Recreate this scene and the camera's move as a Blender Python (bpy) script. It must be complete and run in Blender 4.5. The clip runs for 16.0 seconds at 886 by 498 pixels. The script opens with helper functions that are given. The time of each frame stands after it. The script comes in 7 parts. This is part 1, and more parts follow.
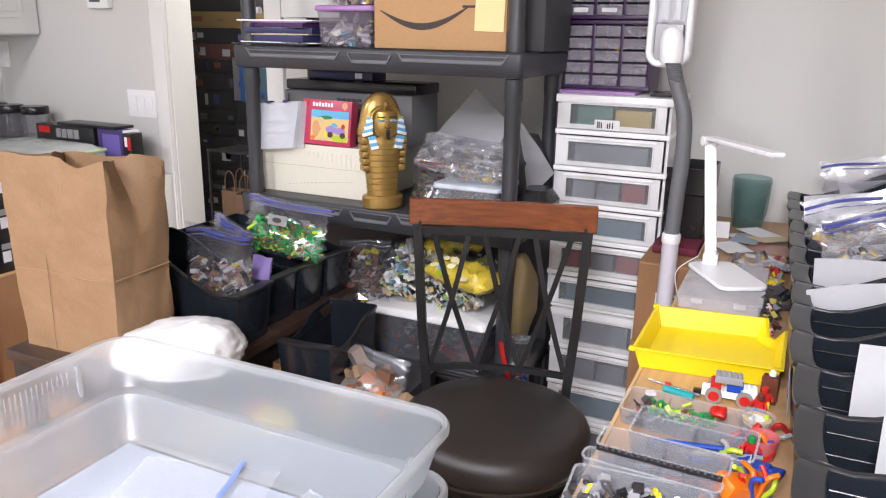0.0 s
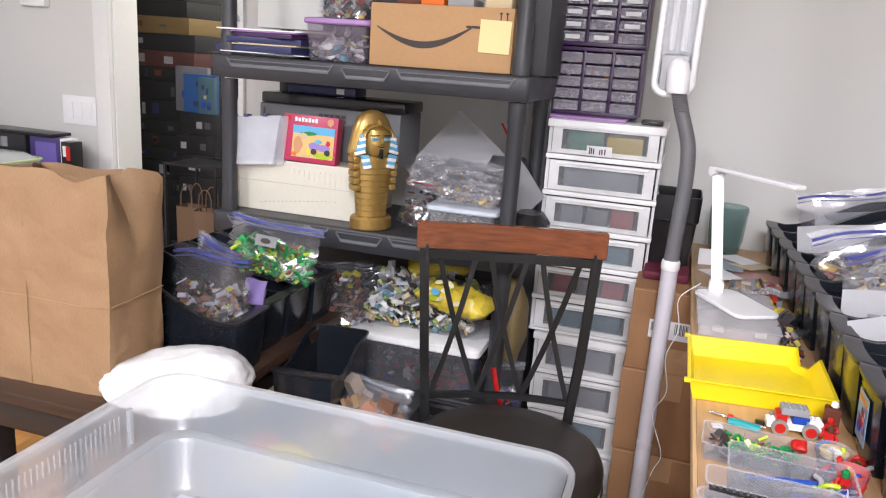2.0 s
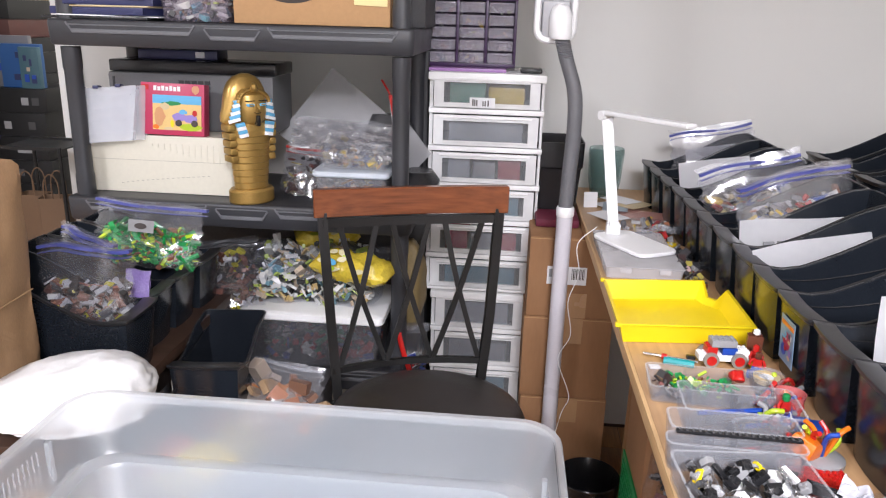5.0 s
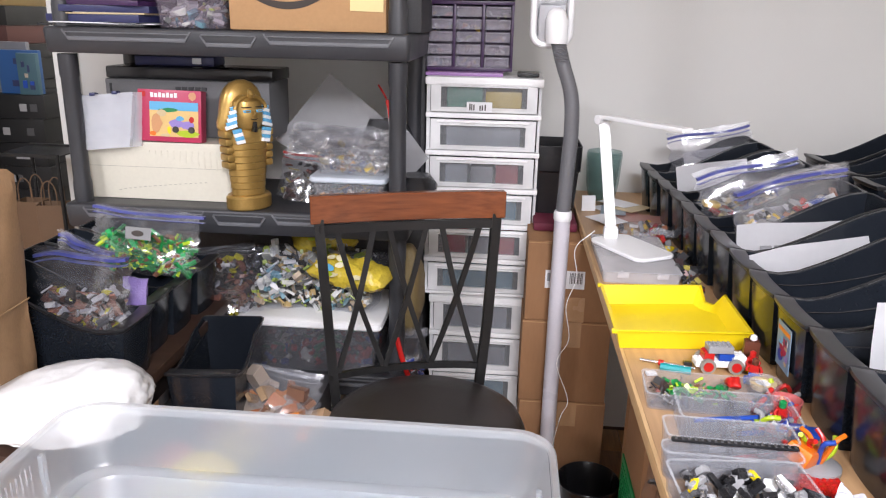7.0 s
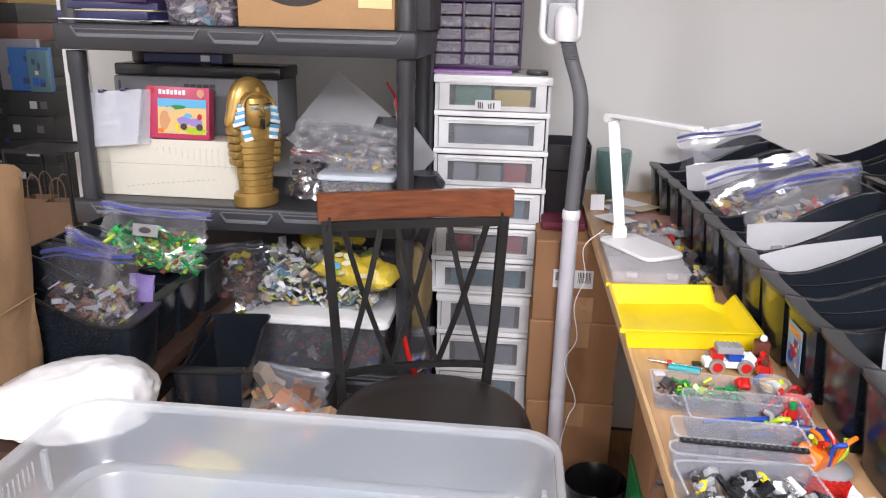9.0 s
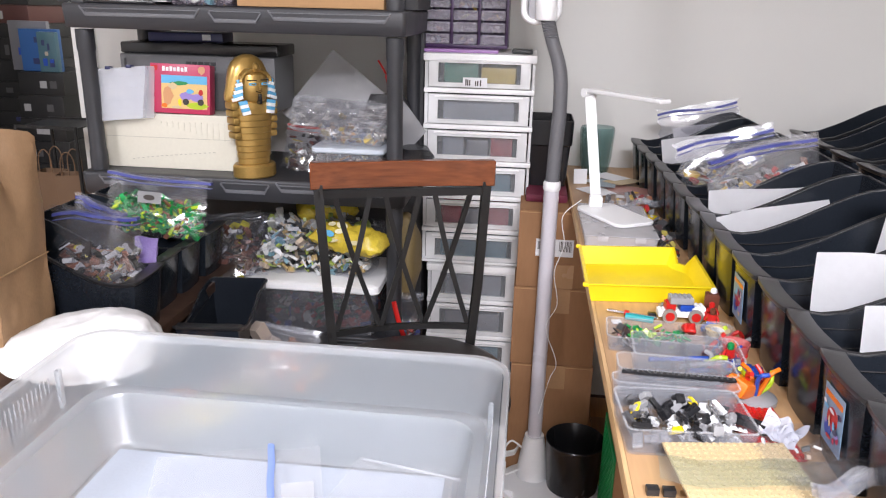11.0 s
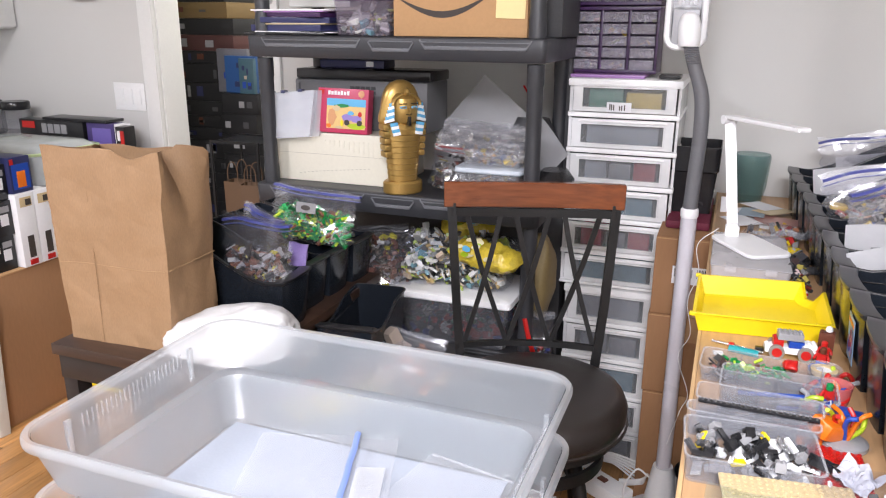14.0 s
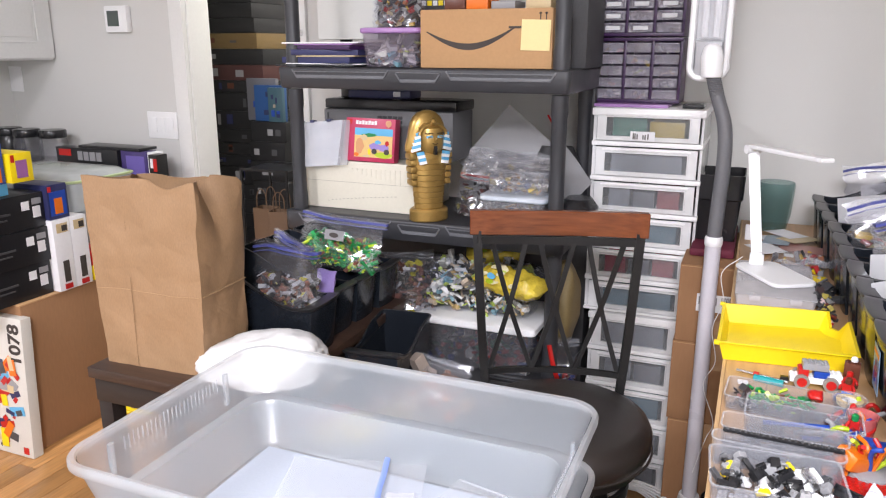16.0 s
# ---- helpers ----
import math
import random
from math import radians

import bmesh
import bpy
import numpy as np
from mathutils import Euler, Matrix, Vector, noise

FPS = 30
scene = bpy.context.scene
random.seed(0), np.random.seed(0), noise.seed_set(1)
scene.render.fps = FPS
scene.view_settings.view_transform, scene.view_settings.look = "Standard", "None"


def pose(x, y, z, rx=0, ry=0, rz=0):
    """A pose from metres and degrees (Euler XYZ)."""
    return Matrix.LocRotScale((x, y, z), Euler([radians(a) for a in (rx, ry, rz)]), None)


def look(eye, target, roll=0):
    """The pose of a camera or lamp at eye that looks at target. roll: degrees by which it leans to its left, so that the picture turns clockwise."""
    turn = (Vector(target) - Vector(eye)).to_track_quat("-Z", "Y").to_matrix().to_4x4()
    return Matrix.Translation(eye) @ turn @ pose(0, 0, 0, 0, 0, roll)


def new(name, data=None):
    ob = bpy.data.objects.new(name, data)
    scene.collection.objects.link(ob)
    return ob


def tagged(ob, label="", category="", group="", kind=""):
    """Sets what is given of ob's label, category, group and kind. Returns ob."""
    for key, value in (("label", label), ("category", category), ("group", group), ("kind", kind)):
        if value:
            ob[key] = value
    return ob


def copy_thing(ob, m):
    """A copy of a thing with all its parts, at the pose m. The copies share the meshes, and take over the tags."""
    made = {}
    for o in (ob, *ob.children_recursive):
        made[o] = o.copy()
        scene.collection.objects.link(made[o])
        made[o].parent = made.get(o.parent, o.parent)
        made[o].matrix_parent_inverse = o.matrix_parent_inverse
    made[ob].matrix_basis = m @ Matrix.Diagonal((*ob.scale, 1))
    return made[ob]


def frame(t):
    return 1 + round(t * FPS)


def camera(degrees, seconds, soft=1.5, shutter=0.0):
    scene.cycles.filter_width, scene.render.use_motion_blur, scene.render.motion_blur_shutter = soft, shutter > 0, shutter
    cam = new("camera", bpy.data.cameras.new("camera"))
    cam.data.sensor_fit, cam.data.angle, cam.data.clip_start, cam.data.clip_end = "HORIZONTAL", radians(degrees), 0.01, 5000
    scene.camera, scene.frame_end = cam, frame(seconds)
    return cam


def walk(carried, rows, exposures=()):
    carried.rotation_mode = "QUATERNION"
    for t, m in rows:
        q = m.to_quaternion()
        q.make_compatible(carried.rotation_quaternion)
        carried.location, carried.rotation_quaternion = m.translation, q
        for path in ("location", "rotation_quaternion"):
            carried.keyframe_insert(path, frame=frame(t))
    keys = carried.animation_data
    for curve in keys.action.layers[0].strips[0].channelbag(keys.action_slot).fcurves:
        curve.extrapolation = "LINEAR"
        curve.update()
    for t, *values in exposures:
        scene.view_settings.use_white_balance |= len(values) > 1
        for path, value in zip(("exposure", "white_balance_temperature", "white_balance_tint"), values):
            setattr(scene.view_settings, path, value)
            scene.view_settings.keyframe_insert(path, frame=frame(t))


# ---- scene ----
cam = camera(61.1, 16.0, 1.15)
METRES, EYE, TILT, LEAN, TURN = 1.0, 1.40, 0.0, 0.0, 24.9
ROWS = [
    (0.0, 0.0, 0.0, 0.0, 0.3, -16.06, -1.04),
    (0.5, -0.0097, -0.0081, -0.0012, 1.27, -15.84, -1.18),
    (1.0, -0.0903, -0.0012, 0.0006, 1.67, -15.43, -1.99),
    (1.5, -0.2175, 0.0155, 0.0007, -5.95, -14.52, -3.9),
    (2.0, -0.2574, 0.072, -0.008, -7.06, -14.45, -3.81),
    (2.5, -0.2659, 0.1269, -0.0107, -7.43, -14.49, -1.81),
    (3.0, -0.3143, 0.1559, -0.0153, -11.99, -14.75, -0.84),
    (3.5, -0.3804, 0.1723, -0.0077, -18.02, -15.22, -1.4),
    (4.0, -0.3891, 0.1636, -0.0083, -19.07, -15.99, -1.63),
    (4.5, -0.3713, 0.1641, -0.0163, -19.48, -17.18, -1.73),
    (7.0, -0.3519, 0.1666, -0.0053, -19.66, -17.11, -1.23),
    (7.5, -0.3542, 0.1705, -0.0058, -19.42, -16.98, -1.24),
    (8.0, -0.352, 0.1768, -0.0079, -19.23, -16.99, -1.31),
    (8.5, -0.3494, 0.1821, -0.0084, -19.09, -17.06, -1.31),
    (11.0, -0.3342, 0.042, -0.0256, -18.34, -18.07, -1.36),
    (11.5, -0.3273, 0.0104, -0.0234, -17.31, -18.53, -1.75),
    (12.0, -0.2273, -0.0412, -0.0265, -10.36, -18.68, -2.16),
    (12.5, -0.1822, -0.0797, -0.0187, -4.77, -18.77, -1.13),
    (13.0, -0.1941, -0.0645, -0.0104, -4.35, -18.13, -0.66),
    (13.5, -0.2089, -0.0553, -0.0049, -4.26, -17.28, -0.5),
    (14.0, -0.2197, -0.0561, -0.0043, -4.16, -16.83, -0.37),
    (14.5, -0.2299, -0.0599, 0.0009, -3.85, -16.38, -0.24),
    (15.0, -0.2299, -0.0667, 0.0037, -3.32, -16.03, -0.23),
    (15.5, -0.229, -0.0754, 0.0054, -2.79, -15.69, -0.15),
    (16.0, -0.2299, -0.0825, 0.0135, -2.47, -15.04, -0.07),
]
walk(cam, [(t, pose(0, 0, EYE, TILT, LEAN, TURN) @ pose(METRES * x, METRES * y, METRES * z, 90 + pitch, roll, yaw)) for t, x, y, z, yaw, pitch, roll in ROWS])


# ---- light ----
world = bpy.data.worlds.new("world")
scene.world = world
world.use_nodes = True
world.node_tree.nodes["Background"].inputs[0].default_value = (0.85, 0.92, 1, 1)
world.node_tree.nodes["Background"].inputs[1].default_value = 0.3


def area(name, x, y, z, target, size, watts, colour):
    d = bpy.data.lights.new(name, "AREA")
    d.shape, d.size, d.energy, d.color = "DISK", size, watts, colour
    ob = new(name, d)
    ob.matrix_world = look((x, y, z), target)
    return ob


area("ceiling_light_room", 0.0, -1.3, 2.46, (0.0, -1.29, 0), 1.0, 200, (0.915, 0.905, 0.985))
area("ceiling_light_kitchen", -2.2, -0.5, 2.46, (-2.2, -0.49, 0), 0.6, 70, (0.915, 0.905, 0.985))
# Unseen lamp added to brighten the store room's back wall.
area("ceiling_light_store", -1.7, 3.3, 2.46, (-1.7, 3.31, 0), 0.3, 24, (1, 0.96, 0.91))

# ---- materials ----


def material(name):
    m = bpy.data.materials.new(name)
    m.use_nodes = True
    n = m.node_tree.nodes
    return m, n, m.node_tree.links, n["Principled BSDF"]


def surf(name, col, rough=0.6, var=0.12, scale=30, bump=0.1, metal=0.0, fine=8.0, coat=0.0, stretch=(1, 1, 1), spec=0.5):
    """Base colour with stains at one scale and grain at another, both in the bump as well."""
    m, n, l, b = material(name)
    tc, mp = n.new("ShaderNodeTexCoord"), n.new("ShaderNodeMapping")
    mp.inputs["Scale"].default_value = stretch
    l.new(tc.outputs["Object"], mp.inputs["Vector"])
    a, g = n.new("ShaderNodeTexNoise"), n.new("ShaderNodeTexNoise")
    a.inputs["Scale"].default_value, a.inputs["Detail"].default_value = scale / 6, 4
    g.inputs["Scale"].default_value, g.inputs["Detail"].default_value = scale * fine, 3
    mix = n.new("ShaderNodeMath")
    mix.operation = "ADD"
    for t in (a, g):
        l.new(mp.outputs[0], t.inputs["Vector"])
    l.new(a.outputs["Fac"], mix.inputs[0])
    l.new(g.outputs["Fac"], mix.inputs[1])
    ramp = n.new("ShaderNodeMapRange")
    ramp.inputs[1].default_value, ramp.inputs[2].default_value = 0.6, 1.4
    ramp.inputs[3].default_value, ramp.inputs[4].default_value = 1 - var, 1 + var
    l.new(mix.outputs[0], ramp.inputs[0])
    mul = n.new("ShaderNodeVectorMath")
    mul.operation = "SCALE"
    mul.inputs[0].default_value = col
    l.new(ramp.outputs[0], mul.inputs["Scale"])
    l.new(mul.outputs[0], b.inputs["Base Color"])
    rr = n.new("ShaderNodeMapRange")
    rr.inputs[3].default_value, rr.inputs[4].default_value = max(0.03, rough - 0.1), min(1, rough + 0.1)
    l.new(a.outputs["Fac"], rr.inputs[0])
    l.new(rr.outputs[0], b.inputs["Roughness"])
    b.inputs["Metallic"].default_value = metal
    b.inputs["Coat Weight"].default_value = coat
    b.inputs["Specular IOR Level"].default_value = spec
    if bump:
        bp = n.new("ShaderNodeBump")
        bp.inputs["Strength"].default_value, bp.inputs["Distance"].default_value = bump, 0.002
        l.new(mix.outputs[0], bp.inputs["Height"])
        l.new(bp.outputs[0], b.inputs["Normal"])
    return m


def clear(name, col, body, rough=0.15, bump=0.0, scale=40.0):
    """Thin plastic: see-through, with a share of cloudy body and a gloss."""
    m, n, l, b = material(name)
    b.inputs["Base Color"].default_value = (*col, 1)
    b.inputs["Roughness"].default_value = rough
    tr, mx, fr, mr = n.new("ShaderNodeBsdfTransparent"), n.new("ShaderNodeMixShader"), n.new("ShaderNodeTexNoise"), n.new("ShaderNodeMapRange")
    tr.inputs[0].default_value = tuple(0.75 + 0.25 * c for c in col) + (1,)
    fr.inputs["Scale"].default_value = scale / 3
    mr.inputs[3].default_value, mr.inputs[4].default_value = body * 0.75, min(1, body * 1.25)
    tc = n.new("ShaderNodeTexCoord")
    l.new(tc.outputs["Object"], fr.inputs["Vector"])
    l.new(fr.outputs["Fac"], mr.inputs[0])
    l.new(mr.outputs[0], mx.inputs[0])
    l.new(tr.outputs[0], mx.inputs[1])
    l.new(b.outputs[0], mx.inputs[2])
    if bump:
        t2, bp = n.new("ShaderNodeTexNoise"), n.new("ShaderNodeBump")
        t2.inputs["Scale"].default_value, t2.inputs["Detail"].default_value = scale, 3
        l.new(tc.outputs["Object"], t2.inputs["Vector"])
        l.new(t2.outputs["Fac"], bp.inputs["Height"])
        bp.inputs["Strength"].default_value, bp.inputs["Distance"].default_value = bump, 0.01
        l.new(bp.outputs[0], b.inputs["Normal"])
    l.new(mx.outputs[0], n["Material Output"].inputs[0])
    return m


def frosted(name, col, body, gloss):
    """Milky polypropylene: part scatters, part lets a blurred view through."""
    m, n, l, b = material(name)
    n.remove(b)
    di, tl, rf, tr, gl = n.new("ShaderNodeBsdfDiffuse"), n.new("ShaderNodeBsdfTranslucent"), n.new("ShaderNodeBsdfRefraction"), n.new("ShaderNodeBsdfTransparent"), n.new("ShaderNodeBsdfGlossy")
    di.inputs[0].default_value = tl.inputs[0].default_value = (*col, 1)
    rf.inputs["IOR"].default_value, rf.inputs["Roughness"].default_value = 1.3, 0.3
    gl.inputs["Roughness"].default_value = gloss
    t, mr, tc = n.new("ShaderNodeTexNoise"), n.new("ShaderNodeMapRange"), n.new("ShaderNodeTexCoord")
    t.inputs["Scale"].default_value, t.inputs["Detail"].default_value = 7, 5
    mr.inputs[3].default_value, mr.inputs[4].default_value = body * 0.85, body * 1.15
    l.new(tc.outputs["Object"], t.inputs["Vector"])
    l.new(t.outputs["Fac"], mr.inputs[0])
    mix = [n.new("ShaderNodeMixShader") for _ in range(4)]
    mix[0].inputs[0].default_value, mix[1].inputs[0].default_value, mix[3].inputs[0].default_value = 0.4, 0.72, 0.028
    for k, (p, q) in enumerate(((di, tl), (rf, tr), (mix[1], mix[0]), (mix[2], gl))):
        l.new(p.outputs[0], mix[k].inputs[1])
        l.new(q.outputs[0], mix[k].inputs[2])
    l.new(mr.outputs[0], mix[2].inputs[0])
    l.new(mix[3].outputs[0], n["Material Output"].inputs[0])
    return m


def film(name, amount=0.11, bump=0.45, scale=9.0, col=(0.95, 0.96, 1), grey=0.06):
    """Crumpled clear bag: mostly see-through, with sharp glints on the creases."""
    m, n, l, b = material(name)
    n.remove(b)
    tr, gl, di = n.new("ShaderNodeBsdfTransparent"), n.new("ShaderNodeBsdfGlossy"), n.new("ShaderNodeBsdfDiffuse")
    gl.inputs["Roughness"].default_value = 0.14
    di.inputs[0].default_value = (*col, 1)
    tr.inputs[0].default_value = (*(0.97 * c for c in col), 1)
    t, t2, bp, tc = n.new("ShaderNodeTexNoise"), n.new("ShaderNodeTexVoronoi"), n.new("ShaderNodeBump"), n.new("ShaderNodeTexCoord")
    t.inputs["Scale"].default_value, t.inputs["Detail"].default_value, t2.inputs["Scale"].default_value = scale, 5, scale * 1.3
    ad = n.new("ShaderNodeMath")
    for k, q in enumerate((t, t2)):
        l.new(tc.outputs["Object"], q.inputs["Vector"])
        l.new(q.outputs[0], ad.inputs[k])
    l.new(ad.outputs[0], bp.inputs["Height"])
    bp.inputs["Strength"].default_value, bp.inputs["Distance"].default_value = bump, 0.02
    l.new(bp.outputs[0], gl.inputs["Normal"])
    l.new(bp.outputs[0], di.inputs["Normal"])
    m1, m2 = n.new("ShaderNodeMixShader"), n.new("ShaderNodeMixShader")
    m1.inputs[0].default_value, m2.inputs[0].default_value = amount, grey
    l.new(tr.outputs[0], m1.inputs[1])
    l.new(gl.outputs[0], m1.inputs[2])
    l.new(m1.outputs[0], m2.inputs[1])
    l.new(di.outputs[0], m2.inputs[2])
    l.new(m2.outputs[0], n["Material Output"].inputs[0])
    return m


def mixed(name, cols, rough=0.35):
    """Many small loose pieces in one mesh, each of its own colour."""
    m, n, l, b = material(name)
    g, r = n.new("ShaderNodeNewGeometry"), n.new("ShaderNodeValToRGB")
    r.color_ramp.interpolation = "CONSTANT"
    e = r.color_ramp.elements
    while len(e) < len(cols):
        e.new(0.5)
    for k, c in enumerate(cols):
        e[k].position, e[k].color = k / len(cols), (*c, 1)
    l.new(g.outputs["Random Per Island"], r.inputs[0])
    l.new(r.outputs[0], b.inputs["Base Color"])
    b.inputs["Roughness"].default_value = rough
    return m


def wood(name, col, rough=0.4, along=1, ring=14.0, dark=0.6, random_shift=False):
    m, n, l, b = material(name)
    tc, mp, t, t2 = n.new("ShaderNodeTexCoord"), n.new("ShaderNodeMapping"), n.new("ShaderNodeTexNoise"), n.new("ShaderNodeTexNoise")
    sc = [ring, ring, ring]
    sc[along] = ring * 0.07
    mp.inputs["Scale"].default_value = sc
    l.new(tc.outputs["Object"], mp.inputs["Vector"])
    t.inputs["Scale"].default_value, t.inputs["Detail"].default_value, t.inputs["Distortion"].default_value = 1.2, 6, 1.2
    t2.inputs["Scale"].default_value, t2.inputs["Detail"].default_value = 9, 4
    l.new(mp.outputs[0], t.inputs["Vector"])
    l.new(mp.outputs[0], t2.inputs["Vector"])
    mm = n.new("ShaderNodeMath")
    l.new(t.outputs["Fac"], mm.inputs[0])
    l.new(t2.outputs["Fac"], mm.inputs[1])
    r = n.new("ShaderNodeMapRange")
    r.inputs[1].default_value, r.inputs[2].default_value, r.inputs[3].default_value, r.inputs[4].default_value = 0.7, 1.3, dark, 1.2
    l.new(mm.outputs[0], r.inputs[0])
    v = n.new("ShaderNodeVectorMath")
    v.operation = "SCALE"
    v.inputs[0].default_value = col
    l.new(r.outputs[0], v.inputs["Scale"])
    if random_shift:
        oi, w, v2 = n.new("ShaderNodeObjectInfo"), n.new("ShaderNodeMapRange"), n.new("ShaderNodeVectorMath")
        w.inputs[3].default_value, w.inputs[4].default_value = 0.72, 1.2
        v2.operation = "SCALE"
        l.new(oi.outputs["Random"], w.inputs[0])
        l.new(v.outputs[0], v2.inputs[0])
        l.new(w.outputs[0], v2.inputs["Scale"])
        l.new(oi.outputs["Random"], mp.inputs["Location"])
        l.new(v2.outputs[0], b.inputs["Base Color"])
    else:
        l.new(v.outputs[0], b.inputs["Base Color"])
    b.inputs["Roughness"].default_value = rough
    bp = n.new("ShaderNodeBump")
    bp.inputs["Strength"].default_value, bp.inputs["Distance"].default_value = 0.15, 0.001
    l.new(mm.outputs[0], bp.inputs["Height"])
    l.new(bp.outputs[0], b.inputs["Normal"])
    return m


WALL = surf("wall_paint", (0.66, 0.655, 0.63), 0.75, 0.03, 12, 0.12, fine=30)
WHITE = surf("white_paint", (0.8, 0.8, 0.78), 0.4, 0.03, 12, 0.04)
CEIL = surf("ceiling_paint", (0.8, 0.8, 0.78), 0.9, 0.03, 20, 0.1)
PLANK = wood("oak_plank", (0.46, 0.235, 0.085), 0.33, 1, 16, 0.7, True)
GROUT = surf("floor_joint", (0.09, 0.045, 0.02), 0.7, 0.2)
DESK = wood("desk_wood", (0.5, 0.305, 0.155), 0.42, 1, 9, 0.88)
DESKE = wood("desk_edge", (0.6, 0.39, 0.195), 0.5, 1, 20, 0.8)
SHELFP = surf("shelf_plastic", (0.036, 0.037, 0.042), 0.42, 0.15, 60, 0.12)
SHELFL = surf("shelf_highlight", (0.13, 0.133, 0.145), 0.45, 0.15, 60, 0.1)
BLACK = surf("black_plastic", (0.018, 0.018, 0.02), 0.24, 0.25, 40, 0.05)
BRIM = surf("black_rim", (0.021, 0.021, 0.023), 0.3, 0.2, 40, 0.05)
BINM = surf("bin_plastic", (0.0125, 0.0155, 0.021), 0.2, 0.2, 40, 0.02, spec=0.5)
BLACKM = surf("black_matt", (0.042, 0.042, 0.045), 0.6, 0.25, 30, 0.1)
METAL = surf("dark_metal", (0.015, 0.0145, 0.0145), 0.42, 0.2, 60, 0.08, 0.3)
CHERRY = wood("cherry_wood", (0.2, 0.06, 0.022), 0.2, 0, 14, 0.55)
LEATHER = surf("brown_leather", (0.026, 0.0215, 0.0195), 0.31, 0.2, 40, 0.35, fine=14)
DWOODB = wood("black_stained_wood", (0.022, 0.016, 0.014), 0.45, 0, 12, 0.6)
DWOOD = wood("dark_wood", (0.05, 0.027, 0.018), 0.4, 0, 12, 0.6)
KRAFT = surf("kraft_paper", (0.27, 0.162, 0.083), 0.62, 0.14, 14, 0.0, fine=30, stretch=(1, 1, 0.3))
kn, kl = KRAFT.node_tree.nodes, KRAFT.node_tree.links
kt, kv, ka, kb, kc_ = kn.new("ShaderNodeTexNoise"), kn.new("ShaderNodeTexVoronoi"), kn.new("ShaderNodeMath"), kn.new("ShaderNodeBump"), kn.new("ShaderNodeTexCoord")
kt.inputs["Scale"].default_value, kt.inputs["Detail"].default_value, kt.inputs["Distortion"].default_value = 9, 3, 0.0
kv.feature, kv.inputs["Scale"].default_value = "DISTANCE_TO_EDGE", 9
for kk, kq in enumerate((kt, kv)):
    kl.new(kc_.outputs["Object"], kq.inputs["Vector"])
    kl.new(kq.outputs[0], ka.inputs[kk])
kl.new(ka.outputs[0], kb.inputs["Height"])
kb.inputs["Strength"].default_value, kb.inputs["Distance"].default_value = 0.4, 0.012
kl.new(kb.outputs[0], kn["Principled BSDF"].inputs["Normal"])
KRAFTD = surf("kraft_crease", (0.33, 0.205, 0.105), 0.75, 0.06, 14, 0.1)
CARD = surf("cardboard", (0.3, 0.155, 0.072), 0.8, 0.08, 14, 0.12, stretch=(1, 1, 0.25))
CARDL = surf("cardboard_light", (0.47, 0.275, 0.13), 0.8, 0.06, 14, 0.1)
TAPE = surf("packing_tape", (0.42, 0.25, 0.13), 0.25, 0.05, 20, 0.03)
INK = surf("dark_ink", (0.05, 0.04, 0.035), 0.7, 0.1)
TOTE = frosted("cloudy_plastic", (0.74, 0.82, 0.89), 0.15, 0.3)
TOTER = frosted("cloudy_rim", (0.8, 0.83, 0.86), 0.27, 0.2)
CLEAR = clear("clear_plastic", (0.82, 0.83, 0.86), 0.13, 0.14)
CASE = clear("frosted_case", (0.62, 0.63, 0.67), 0.12, 0.22)
EDGE = clear("case_edge", (0.75, 0.76, 0.79), 0.24, 0.15)
CLEARD = clear("drawer_plastic", (0.93, 0.935, 0.94), 0.8, 0.2)
PANE = clear("drawer_window", (0.82, 0.84, 0.86), 0.08, 0.1)
DRAWB = clear("drawer_tub", (0.8, 0.82, 0.85), 0.04, 0.1)
SMOKE = clear("smoked_plastic", (0.6, 0.57, 0.64), 0.26, 0.1)
SMOKED = clear("smoked_tub", (0.25, 0.25, 0.27), 0.28, 0.12)
PURPTUB = clear("purple_tint_tub", (0.5, 0.44, 0.52), 0.13, 0.12)
BAGF = film("zip_bag_film", 0.11, 0.55, 6, (0.95, 0.96, 1), 0.025)
BAGW = film("hazy_bag_film", 0.13, 0.65, 7, (0.95, 0.95, 0.98), 0.05)
BAGG = film("grey_bag_film", 0.1, 0.3, 9, (0.85, 0.85, 0.87), 0.36)
CRINK = film("crinkled_film", 0.34, 1.0, 22, (0.9, 0.9, 0.93), 0.1)
BLUEZ = surf("blue_zip", (0.06, 0.07, 0.27), 0.35, 0.15)
WPLAST = surf("white_plastic", (0.88, 0.88, 0.88), 0.35, 0.04, 20, 0.03)
LAMPW = surf("lamp_white", (0.84, 0.84, 0.85), 0.3, 0.02, 20, 0.02)
LAMPG = surf("lamp_pole_grey", (0.62, 0.6, 0.65), 0.3, 0.04, 20, 0.02)
FLEX = surf("flex_grey", (0.14, 0.14, 0.15), 0.45, 0.1)
PURPLE = surf("purple_plastic", (0.045, 0.014, 0.07), 0.35, 0.15)
LILAC = surf("lilac_plastic", (0.36, 0.19, 0.44), 0.35, 0.06)
YELLOW = surf("yellow_plastic", (0.85, 0.65, 0.01), 0.36, 0.02, 14, 0.015)
GOLD = surf("gold_plastic", (0.45, 0.285, 0.085), 0.33, 0.15, 30, 0.05, 0.65)
CREAM = surf("cream_plastic", (0.66, 0.63, 0.53), 0.45, 0.04, 14, 0.03)
GREYP = surf("grey_plastic", (0.13, 0.13, 0.135), 0.5, 0.1)
PAPER = surf("white_paper", (0.78, 0.78, 0.8), 0.7, 0.03, 10, 0.08)
